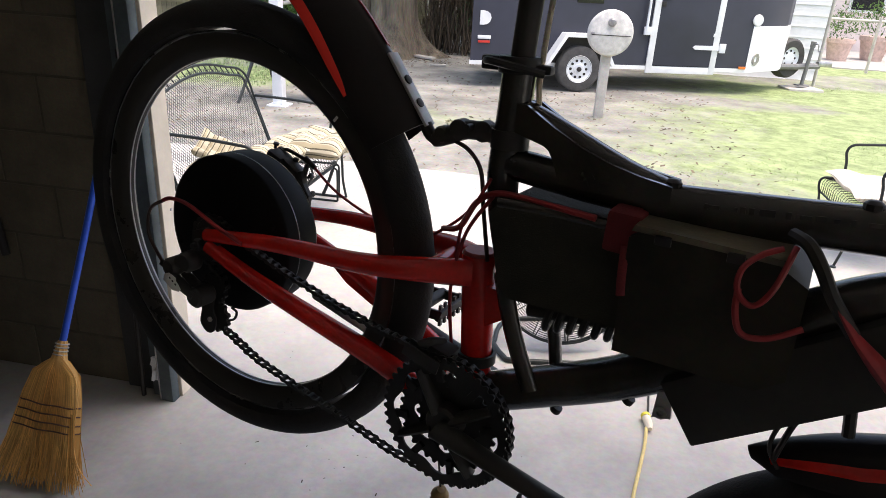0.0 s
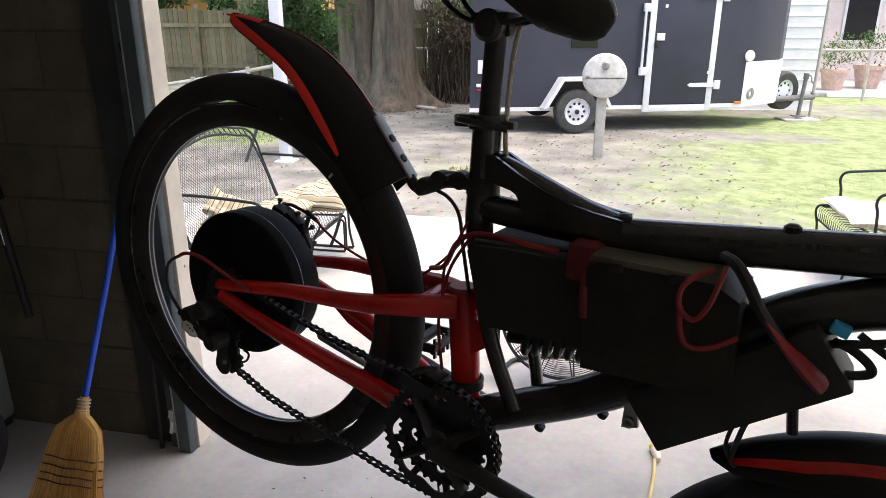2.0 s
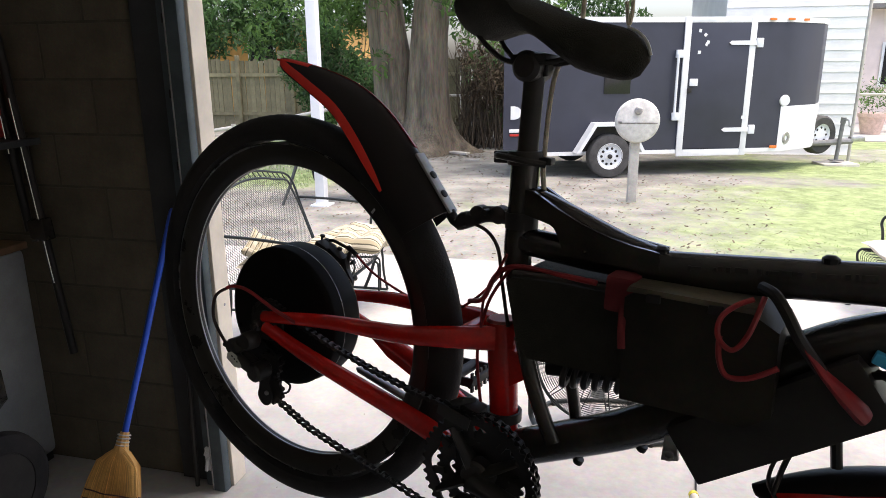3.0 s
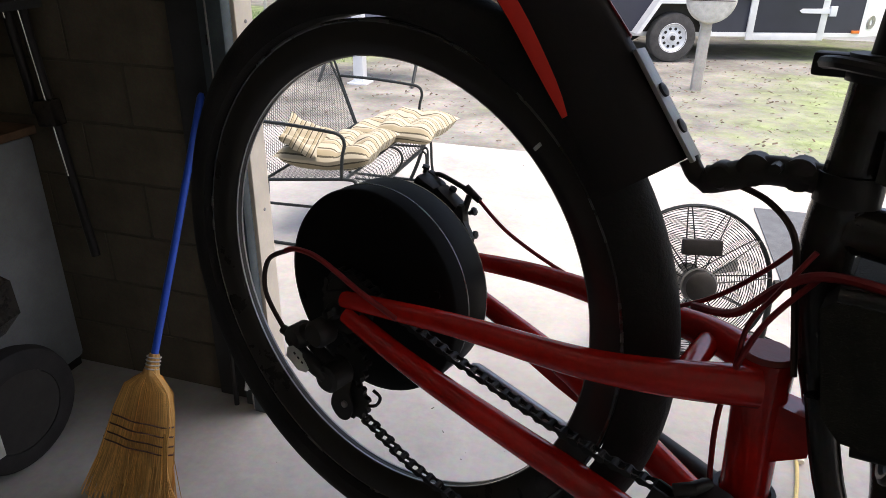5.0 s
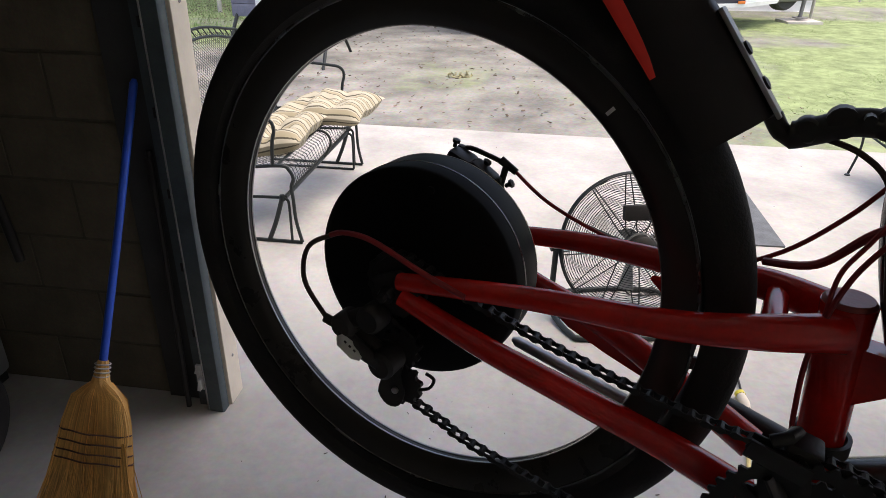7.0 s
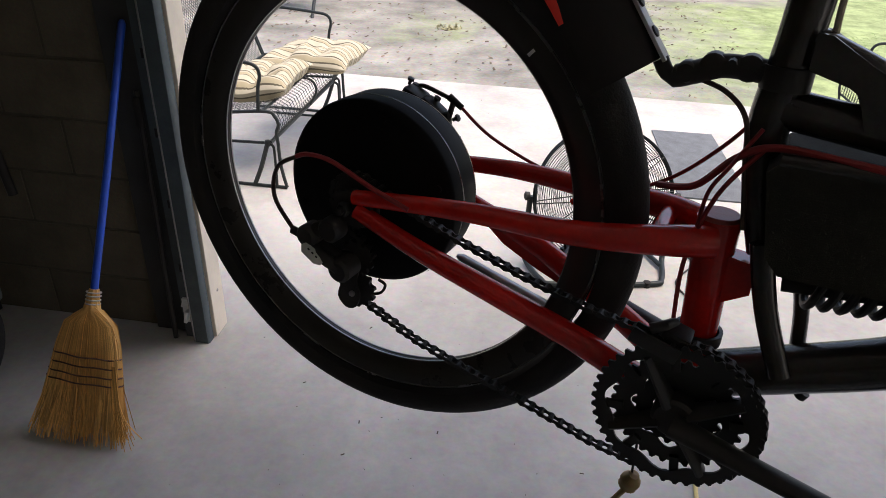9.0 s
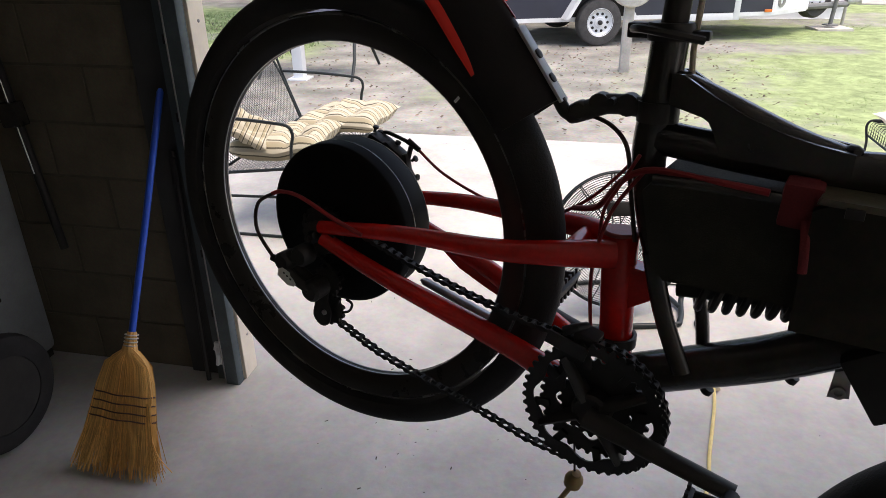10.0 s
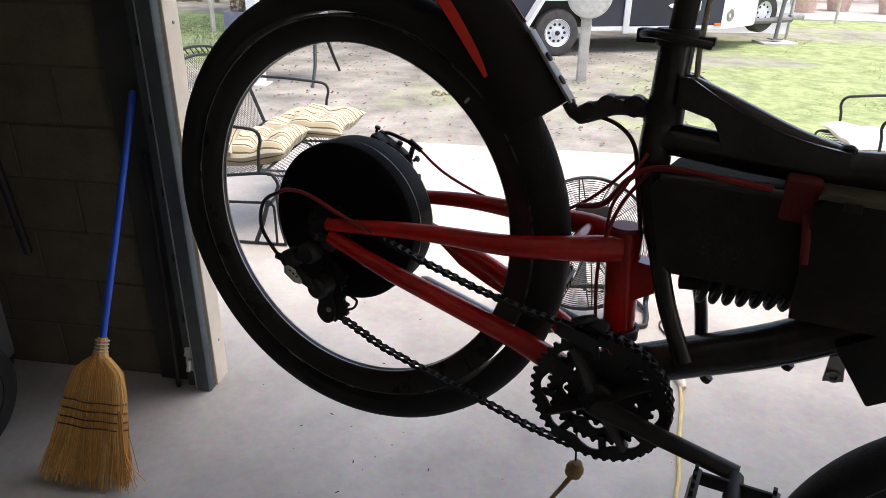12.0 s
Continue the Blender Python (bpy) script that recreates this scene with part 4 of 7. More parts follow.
# Chainset.
def ring(r, teeth, y, name, holes, deep):
    s, outline = Shape(), []
    for k in range(teeth * 4):
        a = 2 * math.pi * k / (teeth * 4)
        outline.append((r + (0.0048 if k % 4 in (1, 2) else 0.0)) * Vector((math.cos(a), math.sin(a))))
    inner = [Vector((math.cos(2 * math.pi * k / (teeth * 4)), math.sin(2 * math.pi * k / (teeth * 4)))) * (r - deep + 0.004 * math.cos(holes * 2 * math.pi * k / (teeth * 4))) for k in range(teeth * 4)]
    n = len(outline)
    verts = [(0.413 + p.x, yy, -0.144 + p.y) for yy in (y - 0.0014, y + 0.0014) for p in outline] + [(0.413 + p.x, yy, -0.144 + p.y) for yy in (y - 0.0014, y + 0.0014) for p in inner]
    faces = []
    for k in range(n):
        l = (k + 1) % n
        faces += [(k, l, l + 2 * n, k + 2 * n), (n + l, n + k, k + 3 * n, l + 3 * n), (k, n + k, n + l, l), (2 * n + k, 2 * n + l, 3 * n + l, 3 * n + k)]
    s.add(verts, faces)
    return part(name, s, CHAIN, chainset)


chainset = part("chainset", Shape().lathe([(0.0, 0.03), (0.02, 0.032), (0.024, 0.028), (0.024, 0.0), (0.018, -0.004), (0.0, -0.004)], 24, pose(0.413, -0.055, -0.144, 90)), SATIN, bike, "black triple chainset with toothed rings")
ring(0.0845, 44, -0.079, "outer_ring", 8, 0.0135)
ring(0.064, 34, -0.072, "middle_ring", 8, 0.02)
ring(0.043, 22, -0.065, "inner_ring", 4, 0.022)
for k in range(4):
    a = radians(90 * k + 32)
    part("spider_arm", Shape().tube([(0.413 + 0.016 * math.cos(a), -0.075, -0.144 + 0.016 * math.sin(a)), (0.413 + 0.074 * math.cos(a), -0.0745, -0.144 + 0.074 * math.sin(a))], [0.017, 0.012], 10, flat=0.45), SATIN, chainset)
for k in range(8):
    a = radians(45 * k + 10)
    part("ring_pin", Shape().box((0.413 + 0.0645 * math.cos(a), -0.0755, -0.144 + 0.0645 * math.sin(a)), (0.02, 0.005, 0.01), (0, -math.degrees(a), 0), bevel=0.001), CHAIN, chainset)
part("crank_arm", Shape().tube([(0.413, -0.093, -0.144), (0.47, -0.099, -0.153), (0.584, -0.107, -0.172)], [0.018, 0.0148, 0.0135], 14, flat=0.62), SATIN, chainset, "black crank arm")
part("crank_arm", Shape().tube([(0.413, 0.06, -0.144), (0.35, 0.075, -0.130), (0.25, 0.085, -0.103)], [0.0165, 0.0125, 0.0115], 14, flat=0.62), SATIN, chainset)


def pedal(x, y, z, s):
    ob = part("pedal", Shape().tube([(x, y, z), (x, y + s * 0.1, z)], 0.0095, 12), SATIN, bike, "black toothed platform pedal")
    cage = Shape()
    for dx in (-0.04, 0.04):
        cage.box((x + dx, y + s * 0.058, z), (0.006, 0.084, 0.02), (0, 20, 0), bevel=0.001)
        for k in range(6):
            cage.box((x + dx, y + s * (0.022 + 0.0145 * k), z + 0.013), (0.004, 0.006, 0.008))
            cage.box((x + dx, y + s * (0.022 + 0.0145 * k), z - 0.013), (0.004, 0.006, 0.008))
    for dy in (0.02, 0.096):
        cage.box((x, y + s * dy, z), (0.086, 0.005, 0.016), bevel=0.001)
    part("cage", cage, SATIN, ob)


pedal(0.582, -0.113, -0.172, -1)
pedal(0.252, 0.092, -0.104, 1)


def chain():
    """Each link pair along the run round ring, jockey wheels and sprocket."""
    y = -0.071
    run = [(0.413 + 0.0875 * math.cos(radians(a)), -0.144 + 0.0875 * math.sin(radians(a))) for a in range(96, -98, -8)]
    run += [(0.33, -0.222), (0.25, -0.2015), (0.17, -0.183), (0.09, -0.162), (0.018, -0.142), (0.002, -0.135), (-0.013, -0.127), (-0.018, -0.112), (-0.008, -0.098), (0.012, -0.085), (0.022, -0.07), (0.016, -0.056), (-0.002, -0.045), (-0.024, -0.03), (-0.036, 0.0), (-0.03, 0.022), (-0.01, 0.036), (0.012, 0.034)]
    run += [(0.08, 0.012), (0.155, -0.012), (0.235, -0.034), (0.31, -0.05), (0.37, -0.0565)]
    pts = [Vector((x, y + (0.012 if x < 0.05 else 0.0), z)) for x, z in run]
    line, step = [], 0.0127
    loop = pts + [pts[0]]
    carry = 0.0
    for a, b in zip(loop, loop[1:]):
        length, pos = (b - a).length, carry
        while pos < length:
            line.append(a.lerp(b, pos / length))
            pos += step
        carry = pos - length
    rollers = Shape()
    for p in line:
        rollers.tube([(p.x, p.y - 0.0052, p.z), (p.x, p.y + 0.0052, p.z)], 0.0036, 8)
    base = part("chain", rollers, CHAIN, bike, "dark oily drive chain of waisted links")
    outline = [(0.0108, 0.0), (0.0098, 0.003), (0.0064, 0.0046), (0.003, 0.0034), (0.0, 0.0024), (-0.003, 0.0034), (-0.0064, 0.0046), (-0.0098, 0.003), (-0.0108, 0.0), (-0.0098, -0.003), (-0.0064, -0.0046), (-0.003, -0.0034), (0.0, -0.0024), (0.003, -0.0034), (0.0064, -0.0046), (0.0098, -0.003)]
    outline = [(a, 0.78 * b) for a, b in outline]
    meshes = [Shape().prism(outline, w, w + 0.0011).prism(outline, -w - 0.0011, -w).build("chain_link", CHAIN, False) for w in (0.0031, 0.0044)]
    for i, p in enumerate(line):
        q = line[(i + 1) % len(line)]
        mid, d = (p + q) / 2, (q - p).normalized()
        link = new("chain_link", meshes[i % 2])
        link.parent = base
        link.matrix_basis = pose(mid.x, mid.y, mid.z, 0, math.degrees(math.atan2(-d.z, d.x)), 0)


chain()
sprockets = part("sprocket", Shape().lathe([(0.012, -0.004), (0.032, -0.003), (0.034, -0.001), (0.034, 0.001), (0.032, 0.003), (0.012, 0.004)], 40, pose(0, -0.06, 0, 90)), CHAIN, bike)

# Rear gear mechanism.
knuckle = Shape().lathe([(0.0, 0.0), (0.013, 0.001), (0.0155, 0.004), (0.0155, 0.022), (0.012, 0.026), (0.0, 0.026)], 20, pose(-0.012, -0.08, -0.026, 90))
knuckle.lathe([(0.0, 0.0), (0.012, 0.001), (0.0145, 0.004), (0.0145, 0.024), (0.011, 0.028), (0.0, 0.028)], 20, pose(-0.046, -0.078, -0.042, 90))
knuckle.tube([(-0.012, -0.09, -0.026), (-0.03, -0.093, -0.03), (-0.046, -0.09, -0.042)], [0.011, 0.01, 0.011], 12)
mech = part("rear_derailleur", knuckle, SATIN, bike, "black and grey rear derailleur")
for dy in (-0.1, -0.082):
    part("link_arm", Shape().tube(curve([(-0.048, dy, -0.046), (-0.034, dy, -0.058), (-0.02, dy, -0.067), (-0.004, dy + 0.004, -0.078)], 4), [0.0075] * 5 + [0.009] * 5 + [0.0085] * 3, 12, flat=0.8), SATIN, mech)
part("badge", Shape().tube([(-0.044, -0.1065, -0.049), (-0.04, -0.1085, -0.053), (-0.024, -0.1085, -0.064), (-0.019, -0.1065, -0.068)], [0.006, 0.0098, 0.0098, 0.006], 14, flat=0.3), LABEL_GREY, mech, "grey badge with unreadable print")
for k in range(3):
    part("print_bar", Shape().box((-0.037 + 0.0055 * k, -0.1118, -0.0545 - 0.0038 * k), (0.003, 0.0008, 0.007), (0, 35, 0)), SATIN, mech)
part("lower_knuckle", Shape().lathe([(0.0, 0.0), (0.013, 0.001), (0.016, 0.004), (0.016, 0.03), (0.012, 0.034), (0.0, 0.034)], 20, pose(-0.002, -0.068, -0.08, 90)), SATIN, mech)
plate = curve([(-0.018, 0, -0.07), (-0.004, 0, -0.062), (0.012, 0, -0.066), (0.019, 0, -0.084), (0.014, 0, -0.104), (0.02, 0, -0.122), (0.012, 0, -0.142), (-0.006, 0, -0.146), (-0.02, 0, -0.132), (-0.014, 0, -0.108), (-0.022, 0, -0.09)], 3, True)
part("cage_plate", Shape().prism([(p.x * 0.85 - 0.004, p.z) for p in plate], -0.0745, -0.072), SATIN, mech)
part("cage_plate", Shape().prism([(p.x * 0.8 - 0.004, p.z) for p in plate], -0.053, -0.0505), SATIN, mech)
for z in (-0.075, -0.122):
    part("pulley_bolt", Shape().lathe([(0.004, 0.0), (0.004, 0.003), (0.002, 0.004)], 8, pose(0.002, -0.0745, z, 90)), STEEL, mech)
for z, r in ((-0.075, 0.02), (-0.12, 0.0225)):
    teeth = [(0.002 + (r + (0.0045 if k % 4 in (1, 2) else 0.0)) * math.cos(2 * math.pi * k / 44), z + (r + (0.0045 if k % 4 in (1, 2) else 0.0)) * math.sin(2 * math.pi * k / 44)) for k in range(44)]
    part("jockey_wheel", Shape().prism(teeth, -0.065, -0.059), SATIN, mech)
part("adjuster", Shape().tube([(-0.052, -0.092, -0.05), (-0.075, -0.092, -0.044)], 0.0055, 10), SATIN, mech)
part("hook_pin", Shape().tube(curve([(0.02, -0.06, -0.125), (0.036, -0.06, -0.118), (0.042, -0.06, -0.105), (0.032, -0.06, -0.1)], 4), 0.002, 6), SATIN, mech)

# Brake caliper on the far side.
cal = part("brake_caliper", Shape().box((-0.002, 0.083, 0.098), (0.03, 0.03, 0.024), (0, 24, 0), bevel=0.005).box((0.026, 0.083, 0.086), (0.036, 0.024, 0.022), (0, 34, 0), bevel=0.006).box((0.046, 0.082, 0.07), (0.016, 0.014, 0.034), (0, -8, 0), bevel=0.004), SATIN, bike, "black disc brake caliper")
part("cable_arm", Shape().tube(curve([(-0.006, 0.092, 0.1), (-0.008, 0.095, 0.107), (0.004, 0.096, 0.112), (0.03, 0.095, 0.106), (0.054, 0.094, 0.099)], 4), 0.003, 8).box((-0.006, 0.095, 0.108), (0.013, 0.01, 0.012), (0, 20, 0), bevel=0.003), SATIN, cal, "thin bent lever arm")
part("cable_stop", Shape().tube([(0.044, 0.094, 0.104), (0.064, 0.094, 0.092)], [0.0052, 0.004], 10).tube([(0.052, 0.09, 0.097), (0.05, 0.084, 0.08)], 0.004, 8), SATIN, cal)
for x, z, tilt in ((-0.009, 0.117, 20), (0.03, 0.098, 30), (0.058, 0.08, 60), (0.06, 0.054, 80)):
    part("caliper_bolt", Shape().lathe([(0.0, 0.0), (0.0026, 0.0), (0.0026, 0.006), (0.005, 0.006), (0.005, 0.0095), (0.0, 0.0105)], 6, pose(x - 0.004, 0.088, z - 0.004, 0, tilt, 0)), CHAIN, cal)
part("caliper_mount", Shape().prism([(0.026, 0.084), (0.048, 0.078), (0.066, 0.05), (0.062, 0.028), (0.04, 0.02), (0.044, 0.05)], 0.076, 0.084), SATIN, cal)

# Front wheel, fork and mudguard.
FRONT = (0.968, -0.392)
front_rim, front_m = bicycle_wheel("front_wheel", FRONT, -3, "worn black mountain tyre")
part("front_hub", Shape().lathe([(0.0, -0.05), (0.012, -0.05), (0.03, -0.032), (0.03, -0.028), (0.014, -0.024), (0.014, 0.024), (0.03, 0.028), (0.03, 0.032), (0.012, 0.05), (0.0, 0.05)], 28, front_m), SATIN, bike)
for k in range(36):
    a0 = 2 * math.pi * k / 36
    side = 0.03 if k % 2 else -0.03
    a1 = a0 + (0.5 if (k // 2) % 2 else -0.5)
    a, b = front_m @ Vector((0.029 * math.cos(a0), 0.029 * math.sin(a0), side)), front_m @ Vector((0.257 * math.cos(a1), 0.257 * math.sin(a1), 0))
    part("spoke", Shape().tube([a, b], 0.001, 4), SATIN, front_rim)
for y in (-0.06, 0.06):
    part("fork_leg", Shape().tube([(0.970, y * 0.95, -0.388), (0.968, y, -0.2), (0.972, y, -0.01), (0.974, y * 0.9, 0.055)], [0.017, 0.019, 0.016, 0.016], 16), RED, bike, "red suspension fork leg")
part("fork_crown", Shape().box((0.976, 0, 0.06), (0.05, 0.16, 0.034), bevel=0.01).tube([(0.98, 0, 0.06), (0.99, 0, 0.1)], 0.02, 16), SATIN, bike)
arc_pts = arc(FRONT, 0.374, 126, 48, 24)
fl = [(p[0], p[2]) for p in arc_pts]
fw = [0.008 + 0.038 * min(1.0, i / 5) ** 0.5 for i in range(len(fl))]
fguard = blade("front_mudguard", fl, fw, 0.042, GUARD_BLACK, "black front mudguard with red edge stripes", bike)
blade("red_stripe", fl[1:-5], fw[1:-5], 0.042, RED, "red edge stripe", fguard, thick=0.0025, lo=-0.82, hi=-0.68, lift=0.003, n=4)
blade("red_stripe", fl[1:-5], fw[1:-5], 0.042, RED, "red edge stripe", fguard, thick=0.0025, lo=0.68, hi=0.82, lift=0.003, n=4)
part("mudguard_stay", Shape().tube([(0.83, -0.02, -0.03), (0.82, -0.01, 0.05)], 0.006, 8), SATIN, fguard)
part("mudguard_stay", Shape().tube([(0.775, -0.045, -0.165), (0.95, -0.062, -0.27)], 0.003, 8), SATIN, fguard)

# Cables and wiring.
def cable(name, pts, r, mat, label=""):
    part(name, Shape().tube(curve(pts, 7), r, 8), mat, bike, label)


# One red cable in two colours: its backlit stretch is painted dark.
cable("gear_cable", [(-0.073, -0.092, -0.044), (-0.1, -0.092, -0.005), (-0.092, -0.092, 0.036), (-0.06, -0.091, 0.056)], 0.0027, DARK_WIRE, "backlit stretch of the red gear cable, coloured dark")
cable("gear_cable", [(-0.063, -0.091, 0.055), (-0.045, -0.091, 0.061), (-0.012, -0.09, 0.058), (0.045, -0.09, 0.036), (0.09, -0.09, 0.022)], 0.003, RED_WIRE, "lit stretch of the red gear cable")
cable("brake_cable", [(0.062, 0.094, 0.093), (0.11, 0.09, 0.062), (0.19, 0.085, 0.035), (0.27, 0.07, 0.03), (0.34, 0.04, 0.07), (0.39, 0.03, 0.12), (0.425, 0.026, 0.17)], 0.0022, RED_WIRE, "thin red brake cable")
cable("hub_lead", [(0.335, 0.03, 0.067), (0.375, 0.0, 0.085), (0.408, -0.024, 0.128), (0.44, -0.03, 0.146), (0.5, -0.045, 0.148), (0.56, -0.052, 0.146)], 0.0038, RED_WIRE, "red motor lead")
cable("gear_cable", [(0.388, -0.028, 0.048), (0.391, -0.028, 0.09), (0.405, -0.028, 0.12), (0.425, -0.026, 0.16)], 0.0021, RED_WIRE)
cable("gear_cable", [(0.39, -0.02, -0.09), (0.385, -0.024, -0.05), (0.384, -0.03, 0.02), (0.4, -0.03, 0.09), (0.43, -0.026, 0.14)], 0.0024, RED_WIRE)
cable("gear_cable", [(0.355, 0.0, 0.192), (0.385, -0.01, 0.185), (0.408, -0.02, 0.165), (0.418, -0.025, 0.12), (0.43, -0.028, 0.06)], 0.0026, DARK_WIRE)
cable("battery_lead", [(0.748, -0.068, 0.162), (0.738, -0.085, 0.124), (0.724, -0.087, 0.105), (0.709, -0.086, 0.116), (0.709, -0.082, 0.136), (0.722, -0.074, 0.15), (0.738, -0.068, 0.158)], 0.003, RED_WIRE, "red looped battery lead")
cable("battery_lead", [(0.742, -0.05, 0.168), (0.757, -0.066, 0.165), (0.771, -0.073, 0.148), (0.785, -0.075, 0.124), (0.807, -0.072, 0.094)], 0.0062, SATIN, "thick black battery lead")
cable("battery_lead", [(0.709, -0.08, 0.116), (0.711, -0.085, 0.094), (0.72, -0.085, 0.075), (0.742, -0.083, 0.076), (0.768, -0.075, 0.09)], 0.0032, RED_WIRE)
part("red_connector", Shape().tube([(0.784, -0.074, 0.125), (0.797, -0.074, 0.108), (0.81, -0.074, 0.092), (0.83, -0.071, 0.072), (0.846, -0.069, 0.057), (0.85, -0.069, 0.053)], [0.006, 0.007, 0.01, 0.0165, 0.019, 0.016], 12, flat=0.45), RED_WIRE, bike, "red taped connector")
part("cyan_connector", Shape().box((0.858, -0.032, 0.104), (0.018, 0.012, 0.013), (0, 20, 0), bevel=0.002), CYAN, bike, "small cyan plug")
cable("control_cable", [(0.845, -0.02, 0.08), (0.862, -0.03, 0.088), (0.882, -0.03, 0.092), (0.912, -0.03, 0.1), (0.935, -0.035, 0.103), (0.975, -0.04, 0.12)], 0.0045, SATIN)
cable("control_cable", [(0.855, -0.02, 0.085), (0.87, -0.03, 0.084), (0.887, -0.032, 0.072), (0.889, -0.032, 0.062), (0.867, -0.03, 0.055), (0.84, -0.025, 0.055)], 0.005, SATIN)
cable("control_cable", [(0.79, -0.03, 0.0), (0.772, -0.03, -0.03), (0.766, -0.03, -0.062), (0.778, -0.028, -0.085)], 0.0024, SATIN)
cable("control_cable", [(0.875, -0.03, 0.101), (0.897, -0.032, 0.087), (0.916, -0.034, 0.078), (0.94, -0.034, 0.08)], 0.0042, SATIN)
cable("control_cable", [(0.909, -0.03, 0.128), (0.917, -0.03, 0.116), (0.912, -0.03, 0.102)], 0.0035, SATIN)
cable("control_cable", [(0.795, -0.03, 0.0), (0.782, -0.03, -0.03), (0.772, -0.03, -0.075)], 0.0032, SATIN)
front_mech = part("front_derailleur", Shape().box((0.395, -0.06, -0.06), (0.03, 0.03, 0.022), (0, 15, 0), bevel=0.004).box((0.378, -0.072, -0.062), (0.05, 0.003, 0.018), (0, 16, 0), bevel=0.001).box((0.378, -0.084, -0.062), (0.052, 0.003, 0.018), (0, 16, 0), bevel=0.001).tube([(0.39, -0.05, -0.05), (0.383, -0.07, -0.044), (0.37, -0.074, -0.05)], 0.006, 10), CHAIN, bike, "dark worn front derailleur")
part("clamp_band", Shape().lathe([(0.022, 0), (0.026, 0), (0.026, 0.014), (0.022, 0.014)], 24, pose(0.412, 0, -0.09), closed=True), SATIN, front_mech)
cable("pull_cord", [(0.375, -0.03, -0.16), (0.377, -0.02, -0.24), (0.378, -0.01, -0.3)], 0.0016, SATIN)
part("hanging_plug", Shape().lathe([(0.0, 0.016), (0.007, 0.015), (0.009, 0.009), (0.0125, 0.005), (0.0135, 0.0), (0.0115, -0.005), (0.0125, -0.009), (0.006, -0.014), (0.0, -0.014)], 14, pose(0.378, -0.01, -0.316, 8, 14, 0)).tube([(0.376, -0.012, -0.326), (0.364, -0.014, -0.35), (0.345, -0.018, -0.385)], [0.0042, 0.0036, 0.003], 8), TAN, bike, "tan plug dangling on a cord")


# faded unreadable lettering along the top tube, as plain bars
rng = random.Random(31)
x = 0.66
while x < 0.95:
    w = rng.choice((0.003, 0.005, 0.009, 0.014))
    part("print_bar", Shape().box((x, -0.0228, 0.172 + 0.07 * (x - 0.66)), (w, 0.0012, rng.choice((0.004, 0.006, 0.007))), (0, -4, 0)), PRINT, bike, "faded grey print bar")
    x += w + rng.choice((0.003, 0.004, 0.008))

at = lambda x, y, z: BIKE @ Vector((x, y, z))
low, by_saddle = at(0.462, 0.006, 0.24), at(0.478, 0.075, 0.475)
rope = Shape().tube(curve([low, at(0.4605, 0.004, 0.28), at(0.466, 0.012, 0.38), at(0.471, 0.045, 0.43), by_saddle, Vector((by_saddle.x + 0.004, by_saddle.y + 0.002, 2.0)), Vector((by_saddle.x + 0.004, by_saddle.y, 2.75))], 8), 0.0032, 8)
single("hoist_rope", rope, ROPE, "taut tan hoist rope tied round the bicycle frame", "rope")
tail = at(0.525, 0.12, 0.46)
loose = Shape().tube(curve([tail + Vector((-0.004, 0, 0.03)), tail, tail + Vector((0.004, 0, 0.03)), tail + Vector((-0.003, 0.002, 0.1)), Vector((tail.x, tail.y, 2.1)), Vector((tail.x - 0.01, tail.y, 2.75))], 8), 0.0026, 8)
single("loose_rope", loose, ROPE, "loose pale rope end hanging from the ceiling", "rope")


# ---- on the patio ----
def wire_panel(s, corner, u, v, nu, nv, r=0.0013, sag=None):
    """A diamond-woven wire panel: two families of slanting wires over the patch corner + a*u + b*v."""
    corner, u, v = Vector(corner), Vector(u), Vector(v)
    bend = sag or (lambda a, b: Vector((0, 0, 0)))
    point = lambda a, b: corner + u * a + v * b + bend(a, b)
    for sign in (1, -1):
        k = -nv if sign > 0 else 0
        while k < (nu if sign > 0 else nu + nv):
            a0, pts = k / nu, []
            for j in range(9):
                b = j / 8
                a = a0 + sign * b * nv / nu
                if -0.001 <= a <= 1.001:
                    pts.append(point(a, b))
            if len(pts) > 1:
                s.tube(pts, r, 3)
            k += 1
    return s


